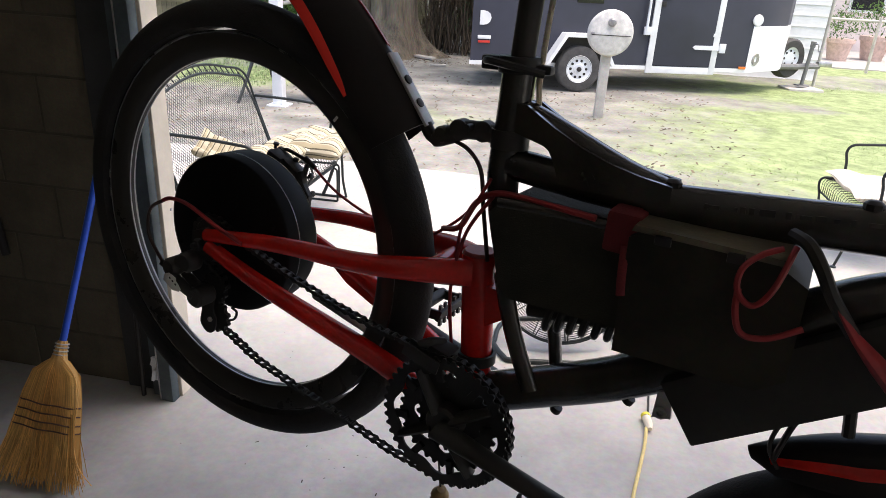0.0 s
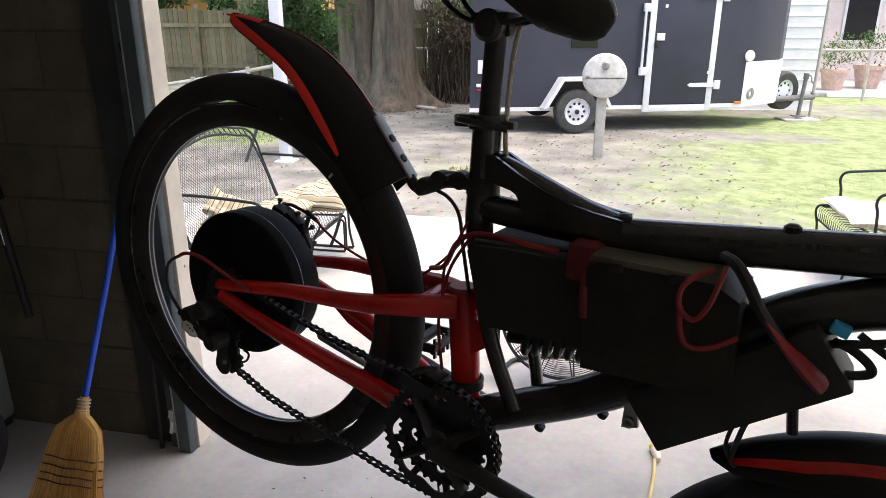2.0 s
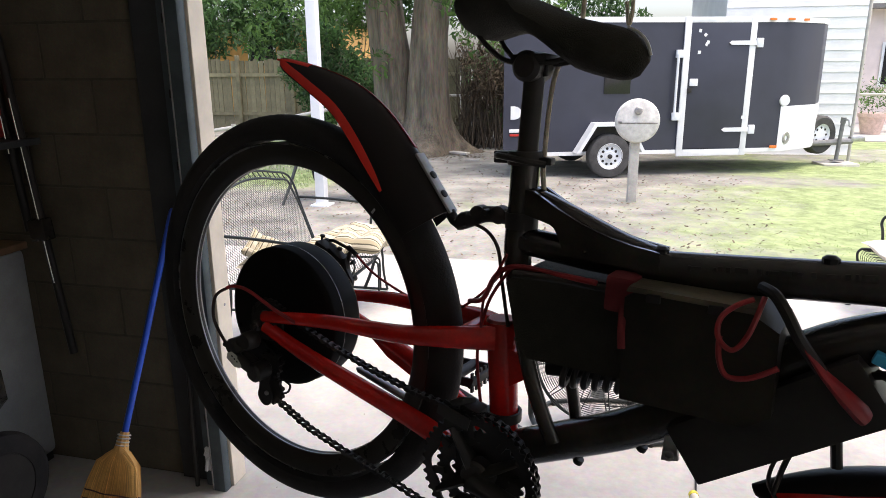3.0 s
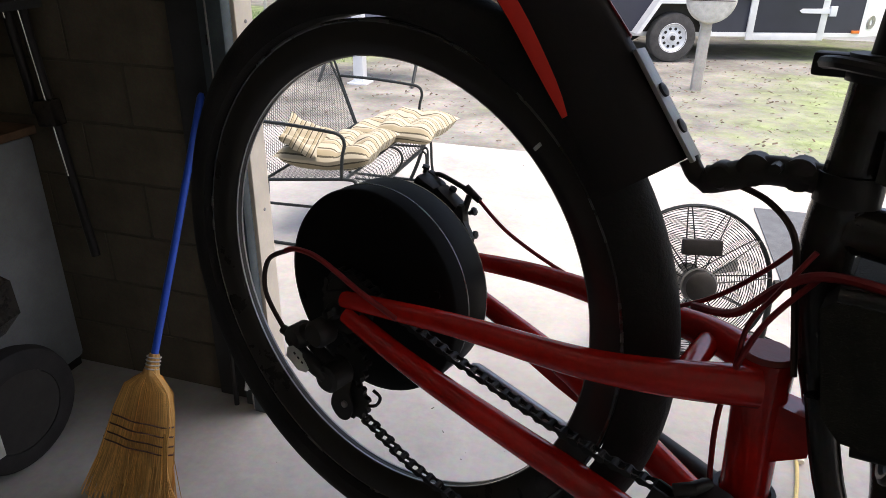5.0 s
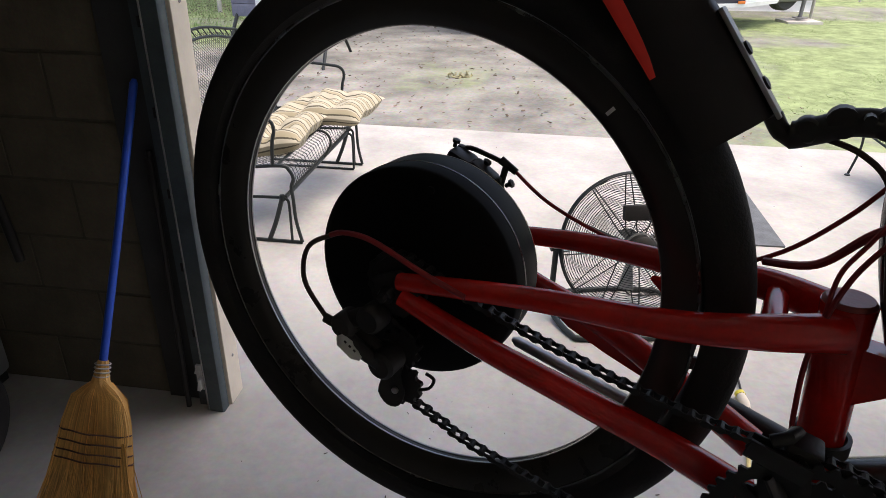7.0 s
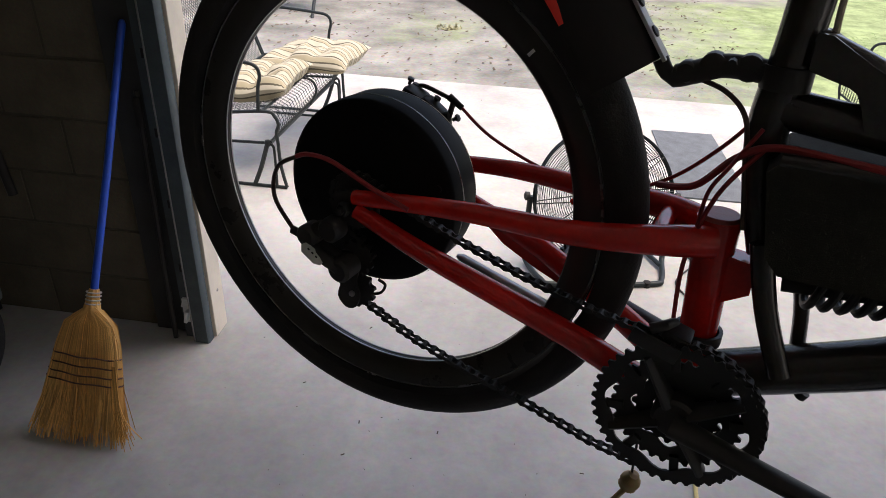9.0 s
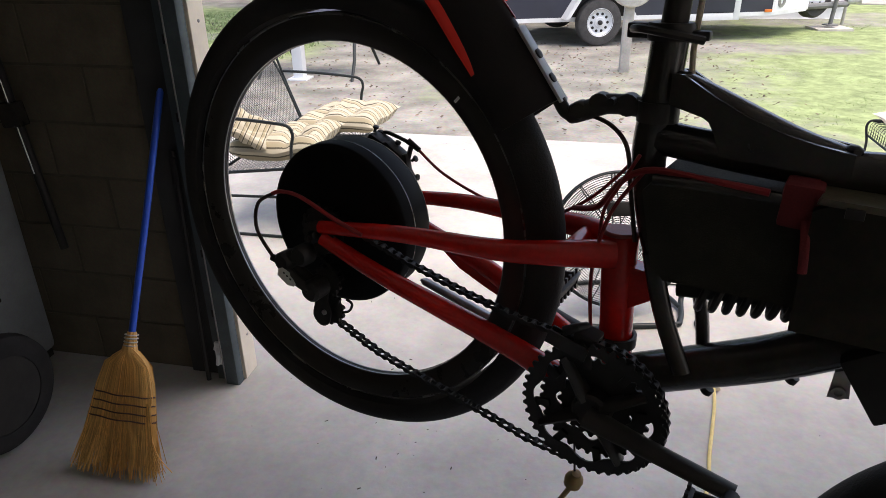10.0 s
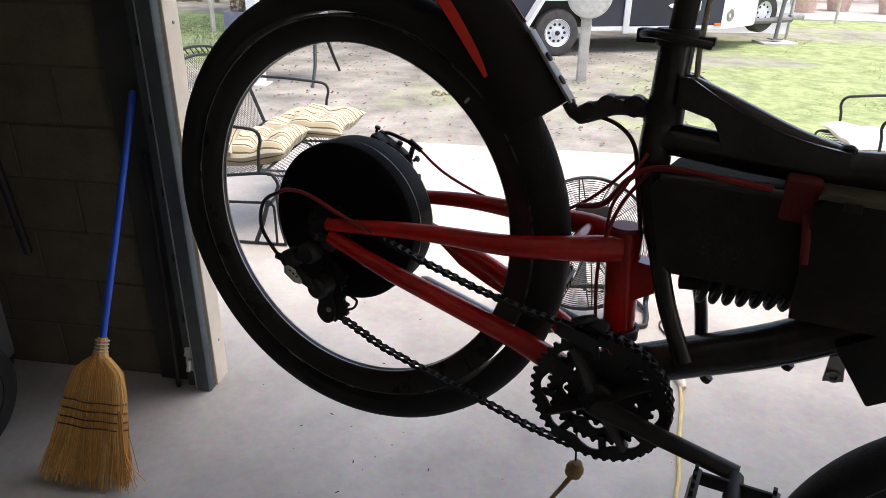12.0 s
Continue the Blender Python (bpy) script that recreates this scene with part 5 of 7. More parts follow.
def garden_seat(name, label, length, m, group):
    """A wrought-iron garden seat: local x is its length, it faces -y; woven seat that rolls over its front, camel back, hooped arms."""
    ob = thing(name, label, "garden seat", m, group)
    long = length > 0.8
    half, depth, hs = length / 2, 0.56, 0.42 if long else 0.40
    bar = lambda n, pts, r=0.0085: part(n, Shape().tube(curve(pts, 5), r, 8), IRON, ob)
    bar("rear_rail", [(-half, depth, hs - 0.05), (half, depth, hs - 0.05)])
    # the seat's edge in section: flat, over the front, down to the lower bar
    nose = [(0.14, hs), (0.07, hs + 0.004), (0.025, hs - 0.018), (0.008, hs - 0.06), (0.022, hs - 0.105), (0.06, hs - 0.165)] if long else [(0.14, hs), (0.05, hs), (0.0, hs - 0.004), (-0.012, hs - 0.03), (-0.012, hs - 0.07), (-0.012, hs - 0.1)]
    bar("front_rail", [(-half, nose[1][0] + 0.02, nose[1][1]), (0, nose[1][0] + 0.02, nose[1][1] - 0.004), (half, nose[1][0] + 0.02, nose[1][1])], 0.0075)
    apron_end = half - 0.1 if long else half
    bar("apron_rail", [(-half, nose[-1][0], nose[-1][1]), (apron_end, nose[-1][0], nose[-1][1])], 0.0115 if long else 0.006)
    roll = Shape()
    for k in range(int(length / 0.019)):
        x = -half + 0.012 + (length - 0.024) * k / int(length / 0.019)
        roll.tube([(x + (0.016 if k % 2 else -0.016) * j / 5, y, z) for j, (y, z) in enumerate(nose)], 0.0017, 3)
    for j in range(10):
        t = (j + 0.5) / 10 * 5
        i, f = int(t), t - int(t)
        y, z = (nose[i][c] + (nose[i + 1][c] - nose[i][c]) * f for c in (0, 1))
        roll.tube([(-half, y, z), (half, y, z)], 0.0013, 3)
    tagged(part("front_apron", roll, IRON, ob, "woven wire front apron"), kind="stuff")
    dish = lambda a, b: Vector((0, 0, -0.018 * math.sin(math.pi * a) * math.sin(math.pi * b)))
    seat = wire_panel(Shape(), (-half, 0.14, hs), (2 * half, 0, 0), (0, depth - 0.14, -0.05), int(length / 0.026), int(depth / 0.032), 0.0015, sag=dish)
    tagged(part("seat_mesh", seat, IRON, ob, "woven wire seat"), kind="stuff")
    lift = lambda t: 0.095 * math.sin(math.pi * t) ** 1.3
    arch = lambda a, b: Vector((0, 0.03 * math.sin(math.pi * a) * b, b * lift(a)))
    back = wire_panel(Shape(), (-half + 0.02, depth, hs - 0.05), (2 * half - 0.04, 0, 0), (0, 0.16, 0.47), int(length / 0.024), int(0.5 / 0.024), 0.0015, sag=arch)
    tagged(part("back_mesh", back, IRON, ob, "woven wire back"), kind="stuff")
    spots = (0.06, 0.18, 0.34, 0.5, 0.66, 0.82, 0.94)
    for n, drop, inset in (("back_frame", 0.0, 0.0), ("back_rail", 0.05, 0.02)):
        hoop = [(-half + inset, depth, hs - 0.05), (-half + inset, depth + 0.09, hs + 0.2), (-half + inset, depth + 0.15, hs + 0.38 - drop)]
        hoop += [(-half + 2 * half * t, depth + 0.17 + 0.03 * math.sin(math.pi * t) - 0.3 * drop, hs + 0.445 - drop + lift(t)) for t in spots]
        hoop += [(half - inset, depth + 0.15, hs + 0.38 - drop), (half - inset, depth + 0.09, hs + 0.2), (half - inset, depth, hs - 0.05)]
        bar(n, hoop, 0.0085)
    for k in range(int(length / 0.07)):
        t = 0.08 + 0.84 * k / max(1, int(length / 0.07) - 1)
        x, y, z = -half + 2 * half * t, depth + 0.17 + 0.03 * math.sin(math.pi * t), hs + 0.445 + lift(t)
        bar("back_strut", [(x - 0.015, y, z), (x + 0.015, y - 0.015, z - 0.05)], 0.004)
    for x in (-half, half):
        bar("arm", [(x, 0.11, hs), (x, 0.1, hs + 0.12), (x, 0.085, hs + 0.19), (x, 0.11, hs + 0.236), (x, 0.2, hs + 0.25), (x, 0.42, hs + 0.265), (x, depth + 0.1, hs + 0.27)], 0.0095)
        bar("leg", [(x, depth - 0.02, hs - 0.05), (x, depth + 0.0, 0.2), (x, depth + 0.07, 0.012)], 0.0085)
        if not long:
            # the armchair stands on four single legs with small pads
            bar("seat_frame", [(x, 0.0, hs), (x, depth, hs - 0.05)])
            bar("leg", [(x, 0.06, hs + 0.004), (x, -0.012, hs + 0.002), (x, -0.034, hs - 0.04), (x, -0.012, hs - 0.14), (x, -0.014, hs - 0.24), (x, -0.045, 0.014)], 0.0085)
            for y in (-0.047, depth + 0.07):
                part("foot_pad", Shape().lathe([(0.0, 0.008), (0.016, 0.008), (0.02, 0.0), (0.0, 0.0)], 12, pose(x, y, 0.001)), IRON, ob)
            continue
        # the love seat's end: the side rail rolls over into the front leg; an inner frame carries the lower bar
        low = nose[-1][1]
        bar("seat_frame", [(x, depth, hs - 0.05), (x, 0.3, hs - 0.02)] + [(x, y, z) for y, z in nose[1:5]] + [(x, 0.018, low), (x, 0.012, 0.13), (x, -0.012, 0.011)], 0.0095)
        bar("end_rail", [(x, 0.06, low), (x, 0.3, low - 0.008), (x, depth - 0.02, low - 0.015)], 0.0085)
        bar("floor_runner", [(x, -0.012, 0.0095), (x, 0.3, 0.0095), (x, depth + 0.07, 0.0095)], 0.009)
        bar("leg", [(x, 0.075, low), (x, 0.12, 0.12), (x, 0.165, 0.014)], 0.0125)
        bar("leg", [(x, 0.07, low), (x, 0.05, low - 0.012), (x, 0.042, low - 0.05), (x, 0.042, 0.011)], 0.0075)
        part("frame_joint", Shape().lathe([(0.0, 0.016), (0.012, 0.014), (0.016, 0.004), (0.016, -0.016), (0.0, -0.016)], 14, pose(x, 0.075, low)), IRON, ob)
    if long:
        bar("seat_support", [(0.02, y, z - 0.006) for y, z in nose] , 0.008)
        bar("leg", [(apron_end, nose[-1][0], low), (apron_end, 0.03, low - 0.012), (apron_end, 0.02, low - 0.05), (apron_end, 0.02, 0.011)], 0.008)
        bar("floor_runner", [(apron_end, 0.02, 0.0085), (apron_end, 0.3, 0.0085), (apron_end, depth - 0.02, 0.0085)], 0.0075)
    return ob


def cushion(name, label, m, size, mat, group, stripes, rng, curl=0.0, sags=0.02, tufted=0.5):
    """A stuffed seat pad: rounded edges, tufted hollows, stripes across its length."""
    L, W, H = size
    nx, ny = 28, 18
    verts, faces, uvs = [], [], []
    tufts = [(-0.25, -0.22), (0.25, -0.22), (-0.25, 0.22), (0.25, 0.22), (0, 0)]
    for side in (1, -1):
        for j in range(ny + 1):
            for i in range(nx + 1):
                u, v = 2 * i / nx - 1, 2 * j / ny - 1
                e = (1 - abs(u) ** 5) * (1 - abs(v) ** 5)
                z = 0.5 * H * max(0.0, e) ** 0.42
                for a, b in tufts:
                    z -= (0.12 + 0.24 * tufted) * H * math.exp(-(((u / 2 - a) * L) ** 2 + ((v / 2 - b) * W) ** 2) / 0.0028) if side > 0 else 0
                z -= (0.06 + 0.2 * tufted) * H * max(0.0, e) * abs(math.cos(math.pi * 1.5 * (u + 1))) ** 8 if side > 0 else 0
                z += 0.16 * H * noise.noise((u * 2.3, v * 2.3, rng)) * e
                x = L / 2 * u * (0.94 + 0.1 * abs(u * v) ** 3)
                y = W / 2 * v * (0.94 + 0.1 * abs(u * v) ** 3)
                lift = curl * max(0.0, u) ** 2 + 0.5 * curl * max(0.0, -u) ** 2 * 0.3 - sags * (1 - u * u) + 0.02 * noise.noise((u * 1.5 + rng, v * 1.5, 2))
                verts.append((x, y, side * z + H / 2 + lift))
                uvs.append(((v + 1) / 2 * stripes + 0.05 * noise.noise((u * 1.4, v, rng)), u))
    n = (nx + 1) * (ny + 1)
    for s in (0, 1):
        for j in range(ny):
            for i in range(nx):
                a = s * n + j * (nx + 1) + i
                q = (a, a + 1, a + nx + 2, a + nx + 1)
                faces.append(q if s == 0 else q[::-1])
    me = bpy.data.meshes.new(name)
    me.from_pydata(verts, [], faces)
    layer = me.uv_layers.new(name="UVMap")
    for loop in me.loops:
        layer.data[loop.index].uv = uvs[loop.vertex_index]
    me.polygons.foreach_set("use_smooth", [True] * len(faces))
    me.materials.append(mat)
    ob = new(name, me)
    ob.matrix_basis = m
    return tagged(ob, label, "cushion", group)


# The love seat faces across the patio; local -y points along world +x.
SEAT_A = pose(-0.17, 1.903, 0.0, 0, 0, 90)
garden_seat("love_seat", "dark green wrought-iron love seat with woven wire back", 1.235, SEAT_A, "patio seats")
cushion("seat_cushion", "cream striped tufted cushion lying on the love seat", SEAT_A @ pose(-0.25, 0.28, 0.40, 0, 5, 92), (0.54, 0.5, 0.15), CUSHION, "love seat cushions", 6, 1.0, 0.02, 0.01, 1.0)
cushion("seat_cushion", "cream striped cushion drooping over the love seat's front", SEAT_A @ pose(0.26, 0.09, 0.4, -3, 6, 84), (0.58, 0.44, 0.14), CUSHION, "love seat cushions", 6, 3.0, 0.0, -0.02, 0.6)
cushion("seat_cushion", "cream striped cushion folded up against the love seat back", SEAT_A @ pose(-0.42, 0.45, 0.515, 30, -8, 14), (0.25, 0.22, 0.1), CUSHION, "love seat cushions", 4, 6.0, 0.05, 0.0, 1.0)

SEAT_B = pose(3.13, 2.6, 0.0, 0, 0, -90)
garden_seat("garden_armchair", "dark green wrought-iron armchair with woven wire apron", 0.64, SEAT_B, "patio seats")
cushion("seat_cushion", "faded pale striped cushion on the iron armchair", SEAT_B @ pose(0, 0.25, 0.385, -4, 0, 0), (0.58, 0.54, 0.1), CUSHION_PALE, "armchair cushion", 9, 9.0, 0.0, 0.0)


def floor_fan():
    """A drum fan in a tube stand, its guard of concentric wires tipped back a little."""
    ob = thing("floor_fan", "large black wire-guard floor fan on a tube stand", "fan", pose(1.44, 0.85, 0.0, 0, 0, 12))
    tip = pose(0, 0, 0.335, 90 - 16, 0, 0)
    R = 0.302
    bulge = lambda r, s: s * (0.075 - 0.05 * (r / R) ** 2)
    for s, n in ((1, "front_guard"), (-1, "rear_guard")):
        g = Shape()
        for k in range(25):
            r = 0.06 + (R - 0.066) * k / 24
            g.tube([tip @ Vector((r * math.cos(2 * math.pi * i / 48), r * math.sin(2 * math.pi * i / 48), bulge(r, s))) for i in range(48)], 0.0015, 3, closed=True)
        for i in range(12):
            a = 2 * math.pi * i / 12 + 0.1
            g.tube([tip @ Vector((r * math.cos(a), r * math.sin(a), bulge(r, s))) for r in (0.04, 0.12, 0.2, 0.26, R)], 0.003, 4)
        tagged(part(n, g, IRON, ob, "wire fan guard"), kind="stuff")
    part("guard_rim", Shape().tube([tip @ Vector((R * math.cos(2 * math.pi * i / 64), R * math.sin(2 * math.pi * i / 64), 0.0)) for i in range(64)], 0.007, 8, closed=True), IRON, ob)
    part("guard_rim", Shape().tube([tip @ Vector((R * math.cos(2 * math.pi * i / 64), R * math.sin(2 * math.pi * i / 64), 0.024)) for i in range(64)], 0.004, 8, closed=True), IRON, ob)
    part("guard_boss", Shape().lathe([(0.0, -0.083), (0.055, -0.08), (0.06, -0.074), (0.0, -0.07)], 28, tip), GREY_PLASTIC, ob)
    part("motor", Shape().lathe([(0.0, 0.15), (0.042, 0.148), (0.058, 0.138), (0.064, 0.06), (0.055, 0.035), (0.0, 0.035)], 28, tip), SATIN, ob, "black fan motor")
    part("switch_box", Shape().box(tip @ Vector((0.0, 0.15, 0.1)), (0.15, 0.04, 0.062), (-16, 0, 0), bevel=0.01), RUBBER, ob, "black switch box")
    part("motor_ring", Shape().lathe([(0.064, 0.1), (0.07, 0.102), (0.07, 0.108), (0.064, 0.11)], 32, tip, closed=True), GREY_PLASTIC, ob)
    for k in range(3):
        b = Shape()
        turn = tip @ Matrix.Rotation(2 * math.pi * k / 3 + 0.4, 4, "Z")
        vs = []
        for lay in (0.0, 0.002):
            for r in (0.04, 0.1, 0.15, 0.19):
                for t in (-0.5, 0.0, 0.5):
                    w = t * (0.5 + 1.6 * r) * 0.4
                    vs.append(turn @ Vector((r * math.cos(w), r * math.sin(w), 0.03 * t + lay)))
        fs = [(i * 3 + j, i * 3 + j + 1, (i + 1) * 3 + j + 1, (i + 1) * 3 + j) for i in range(3) for j in range(2)]
        fs += [tuple(12 + q for q in f[::-1]) for f in fs]
        fs += [(0, 3, 15, 12), (3, 6, 18, 15), (6, 9, 21, 18), (2, 14, 17, 5), (5, 17, 20, 8), (8, 20, 23, 11), (9, 10, 22, 21), (10, 11, 23, 22)]
        b.add(vs, fs)
        part("fan_blade", b, FAN_GREY, ob, "pale grey fan blade")
    part("stand", Shape().tube(curve([(-0.318, 0, 0.335), (-0.322, -0.005, 0.12), (-0.315, -0.02, 0.03), (-0.27, -0.16, 0.014), (-0.2, -0.2, 0.012), (0.2, -0.2, 0.012), (0.27, -0.16, 0.014), (0.315, -0.02, 0.03), (0.322, -0.005, 0.12), (0.318, 0, 0.335)], 6), 0.0125, 12), IRON, ob, "bent tube stand")
    part("stand_foot", Shape().tube(curve([(-0.3, -0.06, 0.02), (-0.2, 0.18, 0.012), (0.2, 0.18, 0.012), (0.3, -0.06, 0.02)], 6), 0.011, 12), IRON, ob)
    for x in (-1, 1):
        part("tilt_knob", Shape().lathe([(0.008, 0), (0.018, 0.002), (0.02, 0.02), (0.01, 0.026)], 10, pose(x * 0.32, 0, 0.335, 0, 90 * x, 0)), SATIN, ob)
        for y in (-0.2, 0.18):
            part("rubber_foot", Shape().lathe([(0.016, 0), (0.016, 0.024), (0.013, 0.026)], 14, pose(x * 0.19, y, 0)), RUBBER, ob)


floor_fan()

mat_shape = Shape().box((0, 0, 0.005), (0.40, 1.07, 0.01), bevel=0.003)
single("outdoor_mat", mat_shape, RUG, "slate grey outdoor mat lying on the concrete patio", "mat", pose(2.13, 2.2, 0.0, 0, 0, 1.5))


def lead(name, pts, r, mat, label):
    return single(name, Shape().tube(curve(pts, 8), r, 8), mat, label, "cable")


lead("extension_cord", [(1.812, 0.26, 0.012), (1.80, 0.16, 0.008), (1.775, 0.03, 0.007), (1.745, -0.12, 0.007), (1.725, -0.25, 0.007), (1.70, -0.36, 0.007), (1.70, -0.6, 0.007), (1.86, -1.0, 0.007), (2.4, -1.5, 0.007), (3.2, -1.9, 0.007)], 0.0065, YELLOW, "yellow extension cord lying across the floor")
plug = thing("cord_connector", "cream and yellow connector joining two cords", "plug", pose(1.818, 0.30, 0.0, 0, 0, 8))
part("socket", Shape().tube([(0, -0.05, 0.016), (0, -0.02, 0.018), (0, 0.02, 0.018)], [0.009, 0.0165, 0.0165], 14), CREAM_PAINT, plug, "pale cream plug body")
part("collar", Shape().tube([(0, 0.02, 0.018), (0, 0.036, 0.018)], 0.0185, 14), YELLOW_PLUG, plug)
lead("fan_lead", [(1.822, 0.335, 0.016), (1.835, 0.45, 0.006), (1.84, 0.6, 0.006), (1.80, 0.75, 0.006), (1.9, 0.95, 0.006), (1.75, 1.1, 0.006), (1.55, 1.02, 0.01), (1.46, 0.97, 0.05), (1.45, 0.96, 0.2)], 0.004, SATIN, "thin dark fan lead lying on the floor")


def twigs():
    """Leaf crumbs and grit on the slab."""
    rng, s = random.Random(11), Shape()
    for i in range(170):
        x, y = rng.uniform(-0.2, 3.6), rng.uniform(-1.2, 3.3)
        if i % 2 == 0:
            x, y = rng.gauss(0.6, 0.6), rng.gauss(-0.3, 0.45)
        if x < 0.1 and y > -0.3:
            continue
        a, l = rng.uniform(0, 3.14), rng.choice((0.002, 0.003, 0.003, 0.004, 0.006, 0.012))
        s.box((x, y, 0.0016), (l, l * rng.uniform(0.1, 0.35), 0.0016), (0, 0, math.degrees(a)))
    single("leaf_crumbs", s, CRUMB, "dark dry leaf crumbs and grit scattered on the concrete", "debris", kind="stuff", smooth=False)


twigs()


# ---- in the yard ----
def ground_z(x, y):
    return -0.05 - 0.011 * max(0.0, min(y, 12) - 3.4)


def porch_column():
    z = ground_z(-2.1, 5.8)
    ob = thing("white_column", "tall white square metal column standing in the yard", "column", pose(-2.11, 5.8, z))
    part("shaft", Shape().box((0, 0, 2.2), (0.125, 0.125, 4.4), bevel=0.012), WHITE_METAL, ob)
    part("base_plate", Shape().box((0, 0, 0.012), (0.24, 0.24, 0.024), bevel=0.004), WHITE_METAL, ob)


porch_column()


def planter():
    """A long raised trough of slate-blue boards on four splayed legs, with dry flowers in it."""
    z = ground_z(-2.0, 6.3)
    ob = thing("raised_planter", "slate-blue board planter with dry flowers on splayed legs", "planter", pose(-2.03, 6.3, z))
    for y in (-0.2, 0.2):
        for k in range(2):
            part("side_board", Shape().box((0, y, 0.575 + 0.142 * k), (1.16, 0.022, 0.138), bevel=0.004), SLATE_POT, ob)
    for x in (-0.57, 0.57):
        part("end_board", Shape().box((x, 0, 0.645), (0.022, 0.378, 0.28), bevel=0.004), SLATE_POT, ob)
        for y in (-0.2, 0.2):
            part("leg", Shape().tube([(x * 0.92, y * 0.9, 0.55), (x * 1.0, y * 1.9, 0.22), (x * 1.03, y * 2.9, 0.0)], [0.022, 0.02, 0.018], 8), IRON, ob, "dark splayed leg")
    part("base_board", Shape().box((0, 0, 0.52), (1.12, 0.376, 0.024)), SLATE_POT, ob)
    part("soil", Shape().box((0, 0, 0.64), (1.116, 0.374, 0.2)), BARK, ob)
    rng, leaves, stalks = random.Random(3), Shape(), Shape()
    for i in range(420):
        x, y, h = rng.uniform(-0.53, 0.53), rng.uniform(-0.17, 0.17), rng.uniform(0.02, 0.22)
        leaves.box((x, y, 0.75 + h), (0.05, 0.028, 0.003), (rng.uniform(-60, 60), rng.uniform(-60, 60), rng.uniform(0, 180)))
        if i % 3 == 0:
            stalks.tube([(x, y, 0.72), (x + rng.uniform(-0.03, 0.03), y, 0.75 + h)], 0.003, 4)
    tagged(part("dry_flower", leaves, LITTER, ob, "dry tan and rust flower heads"), kind="stuff")
    tagged(part("stalk", stalks, CANE, ob), kind="stuff")


planter()


def signal_post():
    """A pale round enamelled drum with a knob, on a weathered post."""
    x, y = 1.70, 6.90
    z = ground_z(x, y)
    ob = thing("round_post_box", "white round metal drum on a weathered wooden post", "post box", pose(x, y, z, 0, 0, 8))
    part("post", Shape().box((0, 0.06, 0.48), (0.115, 0.1, 1.0), bevel=0.01), WEATHERED, ob, "weathered grey wooden post")
    drum = part("drum", Shape().lathe([(0.0, 0.1), (0.18, 0.095), (0.255, 0.07), (0.272, 0.03), (0.272, -0.03), (0.255, -0.06), (0.0, -0.07)], 40, pose(0, -0.02, 1.03, 90)), DRUM, ob, "weathered white enamelled drum")
    part("knob", Shape().lathe([(0.0, 0.05), (0.035, 0.048), (0.048, 0.03), (0.05, 0.0)], 22, pose(-0.01, -0.115, 1.16, 90)), STEEL, drum, "grey round knob")
    part("seam", Shape().box((0, -0.122, 1.01), (0.46, 0.006, 0.008)), SATIN, drum)
    part("hasp", Shape().box((-0.22, -0.1, 1.02), (0.05, 0.02, 0.035), bevel=0.004), STEEL, drum)


signal_post()


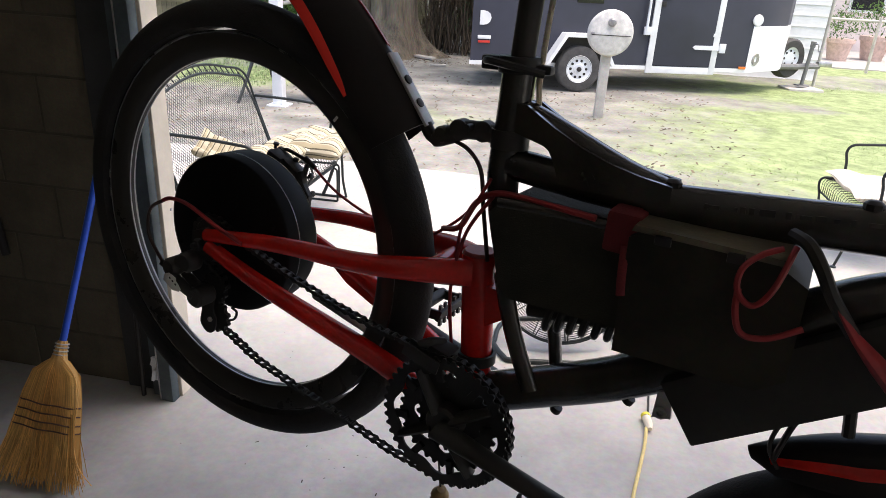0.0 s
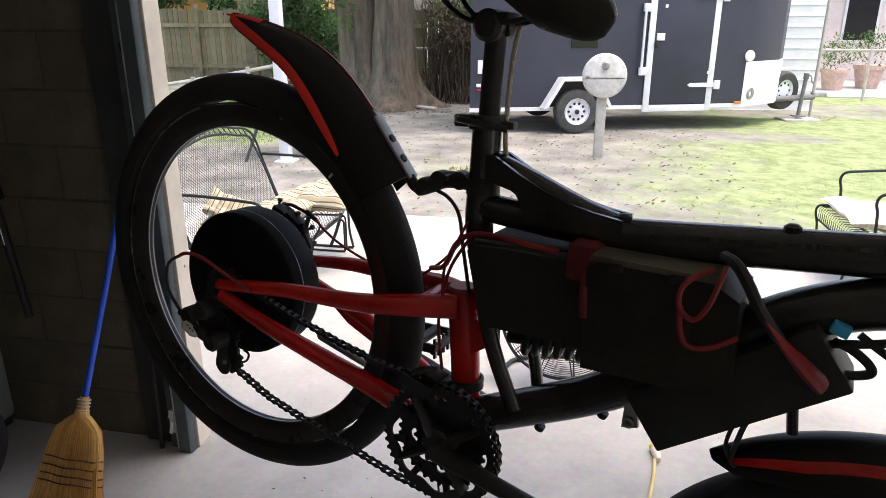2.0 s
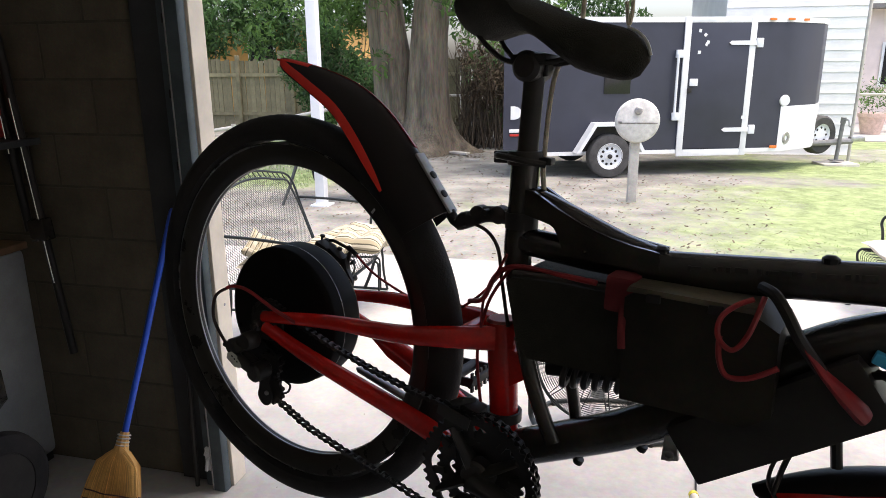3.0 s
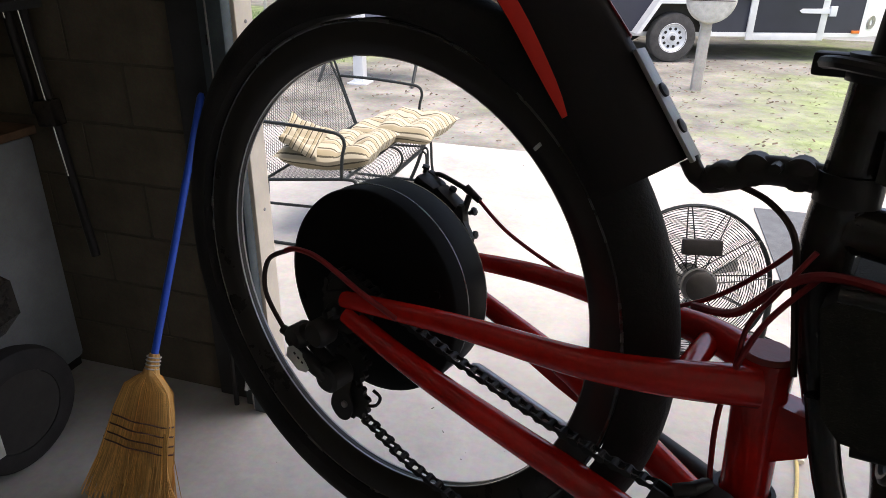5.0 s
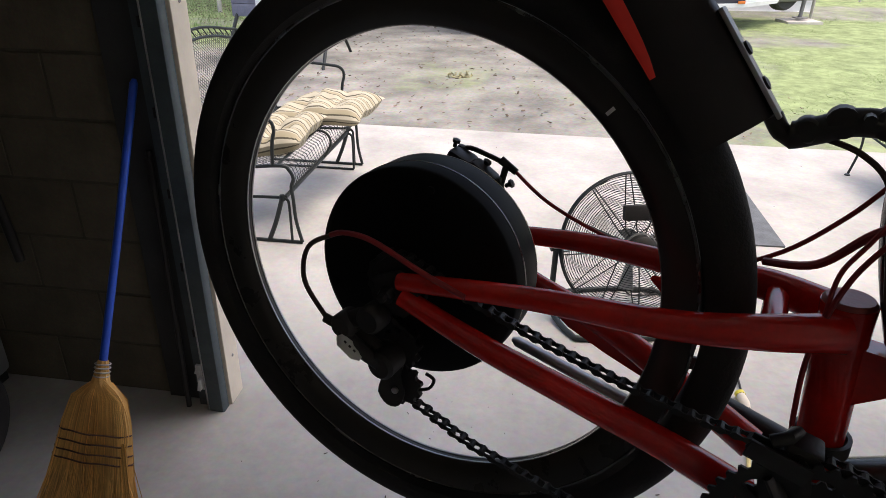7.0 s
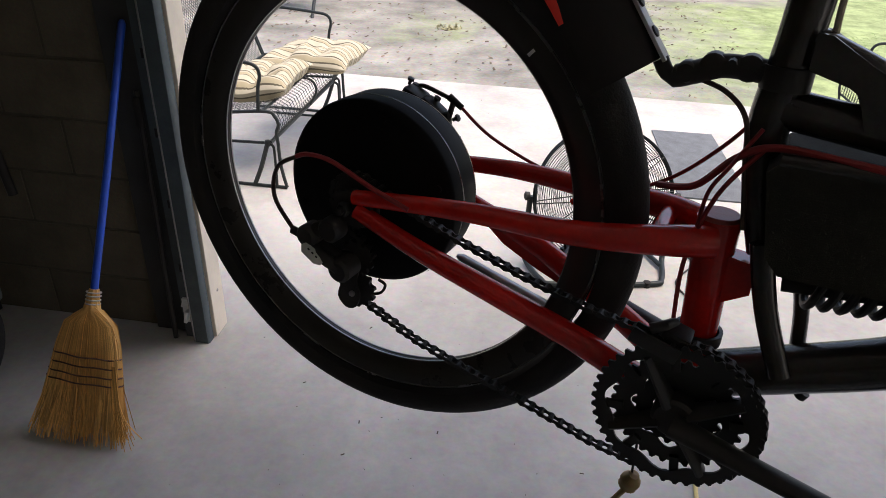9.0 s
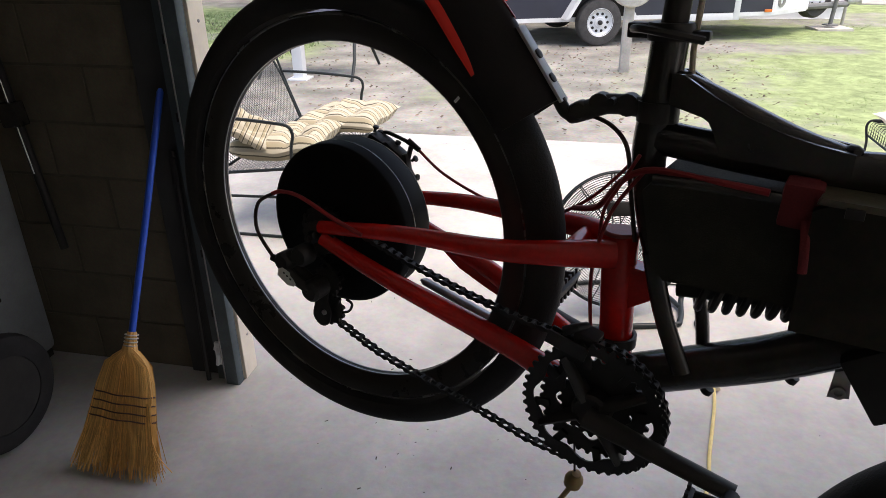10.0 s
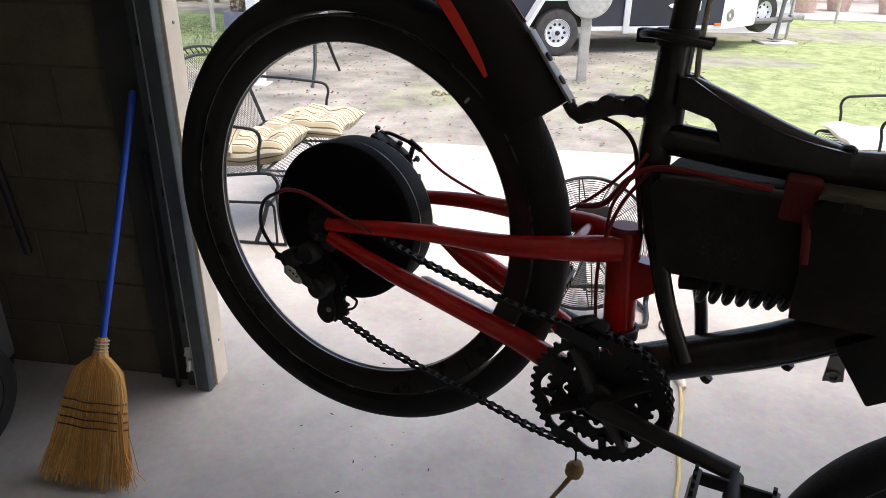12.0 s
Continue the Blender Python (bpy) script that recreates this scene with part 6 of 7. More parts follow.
def trailer():
    """An enclosed single-axle cargo trailer with a wedge nose; local x runs along its side, y into it."""
    turn = math.degrees(math.atan2(0.34207, 0.93967))
    ob = thing("cargo_trailer", "charcoal enclosed cargo trailer with white trim parked on earth", "trailer", pose(1.32, 9.087, ground_z(1.356, 8.987), 0, 0, turn))
    lo, hi, x0, x1, w = 0.40, 2.36, -1.66, 2.88, 1.85
    nose = [(x0, 0), (x1, 0), (x1 + 0.82, 0.42), (x1 + 1.2, 0.88), (x1 + 1.2, w - 0.88), (x1 + 0.82, w - 0.42), (x1, w), (x0 + 0.45, w)]
    zm = Matrix(((1, 0, 0, 0), (0, 0, 1, 0), (0, 1, 0, 0), (0, 0, 0, 1)))
    body = part("body", Shape().prism(nose, lo, hi, zm), SLATE, ob, "charcoal painted sheet-metal body")
    grow = [(x0 - 0.012, -0.012), (x1 + 0.004, -0.012), (x1 + 0.83, 0.41), (x1 + 1.215, 0.875), (x1 + 1.215, w - 0.875), (x1 + 0.83, w - 0.41), (x1 + 0.004, w + 0.012), (x0 + 0.44, w + 0.012)]
    part("roof_trim", Shape().prism(grow, hi - 0.015, hi + 0.065, zm), WHITE_TRIM, ob, "white roof edge trim")
    part("sill_trim", Shape().prism(grow, lo - 0.055, lo + 0.005, zm), WHITE_TRIM, ob, "white sill trim")
    guard = Shape().prism([(x1 - 0.03, 0.40), (x1 + 0.006, 0.40), (x1 + 0.006, 1.06), (x1 - 0.03, 1.06)], -0.006, 0.0)
    guard.add([(x1 + 0.003, -0.008, 0.40), (x1 + 0.823, 0.412, 0.40), (x1 + 0.823, 0.412, 1.06), (x1 + 0.003, -0.008, 1.06),
               (x1 + 0.0, 0.004, 0.40), (x1 + 0.818, 0.422, 0.40), (x1 + 0.818, 0.422, 1.06), (x1 + 0.0, 0.004, 1.06)],
              [(0, 1, 2, 3), (7, 6, 5, 4), (0, 4, 5, 1), (1, 5, 6, 2), (2, 6, 7, 3), (3, 7, 4, 0)])
    guard.add([(x1 + 0.823, 0.412, 0.40), (x1 + 1.208, 0.876, 0.40), (x1 + 1.208, 0.876, 1.06), (x1 + 0.823, 0.412, 1.06),
               (x1 + 0.815, 0.425, 0.40), (x1 + 1.198, 0.886, 0.40), (x1 + 1.198, 0.886, 1.06), (x1 + 0.815, 0.425, 1.06)],
              [(0, 1, 2, 3), (7, 6, 5, 4), (0, 4, 5, 1), (1, 5, 6, 2), (2, 6, 7, 3), (3, 7, 4, 0)])
    part("stone_guard", guard, DIAMOND, ob, "bright aluminium stone guard")
    # side door: white frame, dark leaf, two strap hinges, bar lock
    d0, d1, b0, b1 = 1.14, 2.30, 0.30, 2.42
    door = part("side_door", Shape().box(((d0 + d1) / 2, -0.022, (b0 + b1) / 2 + 0.02), (d1 - d0 - 0.2, 0.02, b1 - b0 - 0.2), bevel=0.004), SLATE, ob, "charcoal side door")
    for n, c, s in (("door_post", (d0 + 0.05, -0.02, (b0 + b1) / 2), (0.1, 0.03, b1 - b0)), ("door_post", (d1 - 0.05, -0.02, (b0 + b1) / 2), (0.1, 0.03, b1 - b0)),
                    ("door_head", ((d0 + d1) / 2, -0.019, b1 - 0.04), (d1 - d0 - 0.2, 0.026, 0.08)), ("door_threshold", ((d0 + d1) / 2, -0.019, b0 + 0.05), (d1 - d0 - 0.2, 0.026, 0.1))):
        part(n, Shape().box(c, s, bevel=0.004), WHITE_TRIM, door, "white door frame")
    for z in (0.71, 2.04):
        part("strap_hinge", Shape().prism([(1.86, z), (1.9, z + 0.03), (2.36, z + 0.035), (2.36, z - 0.035), (1.9, z - 0.03)], -0.055, -0.036), WHITE_METAL, door, "white strap hinge")
        part("hinge_block", Shape().box((2.36, -0.045, z), (0.1, 0.04, 0.14), bevel=0.006), WHITE_METAL, door)
    part("bar_lock", Shape().tube([(1.05, -0.06, 0.93), (1.05, -0.06, 1.88)], 0.02, 12), WHITE_METAL, door, "white bar lock")
    for z in (0.93, 1.88):
        part("lock_keeper", Shape().box((1.08, -0.04, z), (0.12, 0.06, 0.12), bevel=0.01), WHITE_METAL, door)
    part("door_latch", Shape().box((1.33, -0.05, 1.45), (0.13, 0.03, 0.11), bevel=0.008), WHITE_METAL, door, "white flush latch")
    part("padlock", Shape().box((1.27, -0.055, 1.33), (0.06, 0.035, 0.075), bevel=0.008), SATIN, door)
    rng = random.Random(8)
    for x, z in ((1.38, 2.22), (1.47, 2.16), (1.52, 2.05), (1.5, 2.02), (1.39, 1.9), (2.2, 0.9)):
        part("sticker", Shape().box((x, -0.035, z), (0.045, 0.003, 0.05), (0, rng.uniform(0, 40), 0), bevel=0.001), WHITE_TRIM, door)
    part("window", Shape().box((0.12, -0.006, 1.72), (0.42, 0.012, 0.86), bevel=0.004), DARK_GLASS, ob, "dark tinted window panel")
    # lamps and markers
    part("tail_reflector", Shape().prism([(-1.55, 0.92), (-1.55, 1.12)] + [(-1.49 + 0.11 * math.cos(a), 1.02 + 0.1 * math.sin(a)) for a in (1.57, 1.1, 0.6, 0.0, -0.6, -1.1, -1.57)], -0.02, 0.002), WHITE_TRIM, ob, "white rounded side marker")
    part("side_lamp", Shape().box((-1.47, -0.012, 0.745), (0.2, 0.024, 0.05), bevel=0.006), WHITE_TRIM, ob)
    part("side_lamp", Shape().box((-1.47, -0.012, 0.68), (0.18, 0.022, 0.035), bevel=0.006), LENS_RED, ob, "red side lamp")
    part("front_marker", Shape().lathe([(0.0, 0.02), (0.08, 0.018), (0.09, 0.0)], 24, pose(2.9, -0.006, 1.15, 90)), WHITE_TRIM, ob, "white oval side marker")
    part("stone_guard_vent", Shape().lathe([(0.045, 0.0), (0.045, 0.02), (0.095, 0.022), (0.1, 0.0)], 24, pose(3.03, 0.072, 0.55, 90, 0, 27)), STEEL, ob, "grey round vent")
    part("front_lamp", Shape().box((2.78, -0.02, 0.42), (0.12, 0.02, 0.04), bevel=0.005), LENS_AMBER, ob, "amber marker lamp")
    for x in (2.55, 2.85, 3.2):
        part("roof_lamp", Shape().box((x, -0.03 + max(0, x - 2.88) * 0.52, hi + 0.03), (0.1, 0.03, 0.035), bevel=0.004), LENS_AMBER, ob)
    part("roof_lamp", Shape().box((-1.45, -0.025, hi + 0.02), (0.1, 0.03, 0.035), bevel=0.004), LENS_RED, ob)
    # wheel, arch, axle
    for y, s in ((-0.2, 1), (w, 1)):
        wheel = part("wheel", Shape().lathe([(0.19, -0.09), (0.3, -0.1), (0.33, -0.085), (0.342, -0.05), (0.342, 0.05), (0.33, 0.085), (0.3, 0.1), (0.19, 0.09)], 48, pose(0, y + 0.1, 0.342, 90), closed=True), TYRE_DUSTY, ob, "dusty black tyre")
        part("rim", Shape().lathe([(0.0, 0.075), (0.07, 0.075), (0.08, 0.06), (0.15, 0.05), (0.175, 0.075), (0.2, 0.095), (0.205, 0.09), (0.195, 0.03), (0.0, 0.03)], 40, pose(0, y + 0.1, 0.342, 90)), WHITE_METAL, wheel, "white steel rim with round holes")
        for k in range(10):
            a = 2 * math.pi * k / 10
            part("rim_hole", Shape().lathe([(0.0, 0.0), (0.021, 0.0), (0.021, 0.004), (0.0, 0.005)], 14, pose(0.125 * math.cos(a), y + 0.1 - 0.054, 0.342 + 0.125 * math.sin(a), 90)), SATIN, wheel)
        part("hub_cap", Shape().lathe([(0.035, 0.0), (0.035, 0.03), (0.02, 0.04), (0.0, 0.04)], 20, pose(0, y + 0.1 - 0.075, 0.342, 90)), SATIN, wheel)
    part("axle", Shape().tube([(0, -0.1, 0.342), (0, w + 0.1, 0.342)], 0.035, 12), SATIN, ob)
    part("wheel_arch", Shape().prism([(-0.55, 0.40), (-0.27, 0.86), (0.3, 0.86), (0.56, 0.40), (0.5, 0.40), (0.27, 0.81), (-0.24, 0.81), (-0.49, 0.40)], -0.23, 0.004), WHITE_TRIM, ob, "white wheel arch")
    part("arch_skirt", Shape().prism([(-0.5, 0.40), (-0.25, 0.82), (0.28, 0.82), (0.51, 0.40)], -0.008, -0.002), SATIN, ob)
    # tongue, spare wheel, jack
    for y in (0.35 * w, 0.65 * w):
        part("tongue_rail", Shape().tube([(x1 + 0.7, y, lo - 0.03), (x1 + 1.95, w / 2, lo - 0.03)], 0.05, 8), GREY_PLASTIC, ob, "grey steel tongue rail")
    part("coupler", Shape().box((x1 + 2.05, w / 2, lo + 0.01), (0.28, 0.1, 0.09), bevel=0.02), STEEL, ob, "steel hitch coupler")
    jack = part("jack", Shape().tube([(x1 + 1.62, w / 2 - 0.12, 0.06), (x1 + 1.66, w / 2 - 0.12, 0.72)], 0.034, 12).tube([(x1 + 1.66, w / 2 - 0.12, 0.7), (x1 + 1.665, w / 2 - 0.12, 0.8)], 0.045, 12), GREY_PLASTIC, ob, "grey steel tongue jack")
    part("jack_foot", Shape().box((x1 + 1.62, w / 2 - 0.12, 0.055), (0.2, 0.16, 0.02), bevel=0.004), GREY_PLASTIC, jack)
    part("jack_crank", Shape().tube(curve([(x1 + 1.66, w / 2 - 0.16, 0.76), (x1 + 1.66, w / 2 - 0.26, 0.76), (x1 + 1.68, w / 2 - 0.27, 0.66), (x1 + 1.68, w / 2 - 0.34, 0.66)], 4), 0.012, 8), STEEL, jack)
    stand = pose(x1 + 1.3, w * 0.5, 0.5, 90, 0, 14)
    spare = part("spare_wheel", Shape().lathe([(0.19, -0.09), (0.3, -0.1), (0.335, -0.06), (0.335, 0.06), (0.3, 0.1), (0.19, 0.09)], 40, stand, closed=True), TYRE_DUSTY, ob, "spare tyre on the tongue")
    part("rim", Shape().lathe([(0.0, 0.06), (0.08, 0.065), (0.15, 0.05), (0.2, 0.09), (0.195, -0.03), (0.0, -0.03)], 32, stand), WHITE_METAL, spare, "white steel rim")
    for k in range(8):
        part("rim_hole", Shape().lathe([(0.0, 0.0), (0.021, 0.0), (0.021, 0.004), (0.0, 0.005)], 12, stand @ pose(0.125 * math.cos(k * 0.785), 0.125 * math.sin(k * 0.785), 0.056)), SATIN, spare)
    pad = ob.matrix_basis @ Vector((x1 + 1.62, w / 2 - 0.12, 0))
    single("paving_block", Shape().box((0, 0, 0.03), (0.62, 0.45, 0.09), bevel=0.01), WEATHERED, "pale concrete paving block under the trailer jack", "block", pose(pad.x, pad.y, ground_z(pad.x, pad.y) - 0.035, 0, 0, 12))


trailer()


def leaf_cloud(rng, centres, count, size, flat=0.7):
    """Many small bent leaves round the given centres: (point, radius)."""
    s = Shape()
    verts, faces = [], []
    total = sum(r ** 2 for _, r in centres)
    for c, r in centres:
        for i in range(max(8, int(count * r * r / total))):
            d = Vector((rng.gauss(0, 1), rng.gauss(0, 1), rng.gauss(0, 1) * flat)).normalized() * r * rng.uniform(0.45, 1.0)
            p = Vector(c) + d
            q = Euler((rng.uniform(-1.2, 1.2), rng.uniform(-1.2, 1.2), rng.uniform(0, 6.3))).to_matrix()
            l = size * rng.uniform(0.6, 1.4)
            n = len(verts)
            for v in ((-l, 0, 0), (0, -0.32 * l, 0.08 * l), (l, 0, -0.12 * l), (0, 0.32 * l, 0.08 * l)):
                verts.append(p + q @ Vector(v))
            faces.append((n, n + 1, n + 2, n + 3))
    s.add(verts, faces)
    return s


def trunk_shape(rng, path, radii, seg=26, flare=0.0):
    """A fluted, tapering trunk along a path."""
    pts = curve(path, 6)
    s, verts = Shape(), []
    n = len(pts)
    for i, p in enumerate(pts):
        t = i / (n - 1)
        k = t * (len(radii) - 1)
        r = radii[int(k)] + (radii[min(int(k) + 1, len(radii) - 1)] - radii[int(k)]) * (k - int(k))
        for j in range(seg):
            a = 2 * math.pi * j / seg
            rib = 1 + 0.07 * math.sin(5 * a + 1.3 * p.z) + 0.05 * noise.noise((3 * math.cos(a), 3 * math.sin(a), p.z * 1.5)) + flare * max(0, 1 - 5 * t) ** 2 * (0.5 + 0.5 * math.sin(4 * a + 1))
            verts.append(p + Vector((r * rib * math.cos(a), r * rib * math.sin(a), 0)))
    faces = [(i * seg + j, i * seg + (j + 1) % seg, (i + 1) * seg + (j + 1) % seg, (i + 1) * seg + j) for i in range(n - 1) for j in range(seg)]
    faces.append(tuple(range((n - 1) * seg, n * seg)))
    s.add(verts, faces)
    return s


def big_tree():
    rng = random.Random(21)
    z = ground_z(-2.6, 11.9) - 0.05
    ob = thing("twin_trunk_tree", "large grey-barked tree with two fused trunks and hanging leaves", "tree", pose(-2.65, 12.0, z))
    part("trunk", trunk_shape(rng, [(0.25, 0, 0), (0.28, 0, 0.8), (0.3, 0, 1.8), (0.42, 0.1, 3.2), (0.8, 0.2, 5.2), (1.3, 0.3, 7.5)], [0.68, 0.45, 0.38, 0.37, 0.31, 0.2], 40, 1.0), BARK, ob, "thick grey ribbed trunk")
    part("trunk", trunk_shape(rng, [(-0.42, 0.25, 0), (-0.48, 0.25, 1.0), (-0.6, 0.25, 2.2), (-0.85, 0.3, 3.8), (-1.5, 0.3, 6.0), (-2.0, 0.2, 7.5)], [0.62, 0.44, 0.41, 0.36, 0.27, 0.18], 32, 0.7), BARK, ob, "leaning grey trunk")
    for path, r in (([(0.4, 0, 3.0), (1.2, -0.7, 3.9), (2.6, -1.6, 4.4)], 0.14), ([(-0.8, 0.2, 3.4), (-1.8, -0.8, 4.2), (-3.2, -1.6, 4.6)], 0.13), ([(0.7, 0.1, 4.8), (0.2, -1.3, 5.6), (-0.3, -2.6, 5.6)], 0.12), ([(-1.2, 0.3, 5.0), (-2.4, 1.0, 6.0), (-4.0, 1.4, 6.4)], 0.11), ([(1.0, 0.2, 6.0), (2.4, 0.8, 6.8), (4.0, 1.0, 7.0)], 0.11)):
        part("limb", trunk_shape(rng, path, [r, r * 0.7, r * 0.35], 12), BARK, ob)
    centres = []
    for i in range(64):
        a, d = rng.uniform(0, 6.3), rng.uniform(0.6, 5.4)
        centres.append(((d * math.cos(a), 0.8 * d * math.sin(a), 5.6 + rng.uniform(-1.1, 2.6)), rng.uniform(0.5, 1.15)))
    # hanging sprays in front of the trunks and to both sides
    for i in range(46):
        x = rng.uniform(-3.6, 3.2)
        low_edge = 2.2 + 0.35 * math.sin(2.2 * x) + (0.35 if x < -1.6 else 0)
        centres.append(((x, rng.uniform(-1.6, 0.8), rng.uniform(low_edge, 4.0)), rng.uniform(0.25, 0.5)))
    tagged(part("crown", leaf_cloud(rng, centres, 26000, 0.085), LEAF, ob, "loose crown of narrow green leaves"), kind="stuff")


big_tree()


def bush(name, label, x, y, clumps, count, size, mat, seed, stems=6):
    rng = random.Random(seed)
    ob = thing(name, label, "bush", pose(x, y, ground_z(x, y) - 0.02))
    for k in range(stems):
        c, r = clumps[k % len(clumps)]
        part("stem", Shape().tube(curve([(0.15 * math.cos(k), 0.15 * math.sin(k), 0), (c[0] * 0.5, c[1] * 0.5, c[2] * 0.5), c], 3), [0.02] * 3 + [0.012] * 3 + [0.006], 6), BARK, ob)
    tagged(part("foliage", leaf_cloud(rng, clumps, count, size), mat, ob), kind="stuff")
    return ob


bush("garden_shrub", "dark glossy shrub growing against the fence", -5.6, 14.0, [((rx, ry, rz), r) for rx, ry, rz, r in ((0, 0, 1.2, 0.7), (0.6, 0.1, 0.8, 0.6), (-0.5, 0, 1.7, 0.6), (0.5, 0.1, 1.9, 0.6), (0.1, 0, 2.5, 0.6), (1.1, 0, 1.4, 0.5))], 5200, 0.08, LEAF_DARK, 4)
bush("garden_shrub", "low broad-leaved plant at the foot of the tree", -4.4, 12.6, [((0, 0, 0.5, ), 0.45), ((0.5, 0, 0.45), 0.4), ((-0.5, 0.1, 0.6), 0.45), ((0.9, 0.1, 0.35), 0.35)], 1600, 0.09, LEAF, 5)
bush("garden_shrub", "tangled dry brush behind the big tree", -0.9, 14.6, [((0, 0, 0.8), 0.8), ((0.9, 0, 1.2), 0.8), ((-0.6, 0, 1.6), 0.7), ((1.4, 0.2, 0.6), 0.6), ((0.4, 0, 2.2), 0.7)], 3600, 0.07, LEAF_DARK, 6)
bush("garden_shrub", "tall dark thicket behind the trailer", 0.6, 15.4, [((0, 0, 1.2), 0.9), ((-0.9, 0, 2.2), 0.9), ((0.8, 0, 2.4), 0.9), ((0.2, 0, 3.3), 0.9)], 4200, 0.09, LEAF_DARK, 16)


def brush_pile(x, y):
    """Bare brown canes and dead leaves in the shade beside the big tree."""
    rng, canes = random.Random(88), Shape()
    ob = thing("dry_brush", "dark tangle of bare canes beside the big tree", "bush", pose(x, y, ground_z(x, y) - 0.03))
    for i in range(420):
        a, b = rng.uniform(-1.5, 1.9), rng.uniform(-0.5, 0.6)
        h = rng.uniform(0.7, 2.6)
        canes.tube([(a, b, 0), (a + rng.uniform(-0.2, 0.2), b, h * 0.5), (a + rng.uniform(-0.6, 0.6), b + rng.uniform(-0.3, 0.3), h)], [0.014, 0.01, 0.004], 4)
    tagged(part("cane", canes, CANE, ob, "bare brown canes"), kind="stuff")
    dead = leaf_cloud(rng, [((rng.uniform(-1.4, 1.8), rng.uniform(-0.3, 0.5), rng.uniform(0.2, 2.3)), 0.4) for k in range(40)], 6500, 0.06)
    tagged(part("dead_leaf", dead, DEAD_LEAF, ob, "dead brown leaves"), kind="stuff")


brush_pile(-0.35, 13.0)
for i, (x, y, h) in enumerate(((-8.5, 17.5, 3.6), (-6.2, 18.2, 4.2), (-10.5, 16.8, 3.4), (-12.5, 18, 4.0), (-3.8, 18.5, 4.4), (-15, 17, 4.0))):
    bush("far_tree", "leafy tree crown rising behind the fence", x, y, [((0.9 * math.cos(k * 2.1 + i), 0.6 * math.sin(k * 2.1), h - 1.0 + 0.55 * (k % 4)), 0.95) for k in range(8)], 3600, 0.12, LEAF if i % 2 else LEAF_DARK, 30 + i, 4)

# tuft of weeds in the bare earth
bush("weed_tuft", "small pale weed tuft in the bare earth", 0.1, 5.66, [((0, 0, 0.03), 0.07), ((0.1, 0.03, 0.03), 0.06), ((-0.09, 0, 0.025), 0.06)], 150, 0.025, DRY_GRASS, 50, 2)


def leaf_litter():
    rng, s = random.Random(14), Shape()
    for i in range(3300):
        if i % 3:
            x, y = rng.gauss(-2.9, 1.0), 11.2 + abs(rng.gauss(0, 0.9)) * rng.choice((-0.4, 1))
        else:
            x, y = rng.gauss(-4.6, 1.2), rng.gauss(10.6, 0.8)
        if rng.random() < 0.3:
            x, y = rng.uniform(-4, 3.4), rng.uniform(3.7, 9.5)
        l = rng.uniform(0.015, 0.045)
        s.box((x, y, ground_z(x, y) + 0.02), (l, l * 0.5, 0.003), (rng.uniform(-25, 25), rng.uniform(-25, 25), rng.uniform(0, 180)))
    single("leaf_litter", s, LITTER, "dry brown leaf litter on the bare earth", "leaves", kind="stuff", smooth=False)


leaf_litter()
z = ground_z(-2.0, 11.2)
single("timber_offcut", Shape().box((0, 0, 0.03), (0.46, 0.12, 0.04), (4, 0, 0), bevel=0.004), WEATHERED, "pale timber offcut lying beside the tree", "plank", pose(-1.62, 11.6, z, 0, 0, -28))
single("timber_offcut", Shape().box((0, 0, 0.03), (0.3, 0.07, 0.035), bevel=0.004), WEATHERED, "short timber offcut lying on the earth", "plank", pose(-1.15, 10.6, z, 0, 0, 12))


def grass():
    """Thin lawn: single blades, thicker where the lawn is."""
    rng = random.Random(77)
    verts, faces = [], []
    for i in range(62000):
        y = 3.7 + 9.0 * rng.random() ** 1.25
        x = rng.uniform(0.6, 8.5)
        if i > 44000:
            x, y = rng.uniform(-9.0, -2.9), rng.uniform(7.0, 12.5)
        inside = min(x - 1.75 - 0.2 * (y - 4), 11 - x) if y < 9.5 else x - 3.2
        dense = 0.3 + 0.17 * inside + 0.75 * noise.noise((x * 1.3, y * 1.3, 3)) - 0.3 * max(0.0, min(1.0, (4.9 - y) / 1.3))
        if 8.6 < y < 9.6 and x < 5.5:
            dense -= 0.5
        if i > 44000:
            dense = 0.75 + 0.5 * noise.noise((x * 1.3, y * 1.3, 3))
        if rng.random() > dense:
            continue
        h, a = rng.uniform(0.006, 0.02), rng.uniform(0, 6.3)
        if i > 44000:
            h *= 4.0
        g = ground_z(x, y) - 0.008
        dx, dy = 0.006 * math.cos(a), 0.006 * math.sin(a)
        n = len(verts)
        verts += [(x - dx, y - dy, g), (x + dx, y + dy, g), (x + rng.uniform(-0.035, 0.035), y + rng.uniform(-0.035, 0.035), g + h)]
        faces.append((n, n + 1, n + 2))
    me = bpy.data.meshes.new("grass")
    me.from_pydata(verts, [], faces)
    me.materials.append(GRASS)
    tagged(new("grass", me), "thin bright green lawn grass", "grass", kind="stuff")


grass()


# ---- fences and houses behind ----
def rail_fence(name, label, a, b, posts, h, r):
    ob = thing(name, label, "fence", pose(0, 0, 0))
    a, b = Vector(a), Vector(b)
    part("rail", Shape().tube(curve([a, a.lerp(b, 0.5) + Vector((0, 0, -0.03)), b], 5), r, 8), WEATHERED, ob)
    for k in range(posts):
        p = a.lerp(b, (k + 0.5) / posts)
        g = ground_z(p.x, p.y)
        part("post", Shape().tube([(p.x, p.y, g - 0.05), (p.x, p.y, p.z + 0.05)], r * 1.2, 8), WEATHERED, ob)


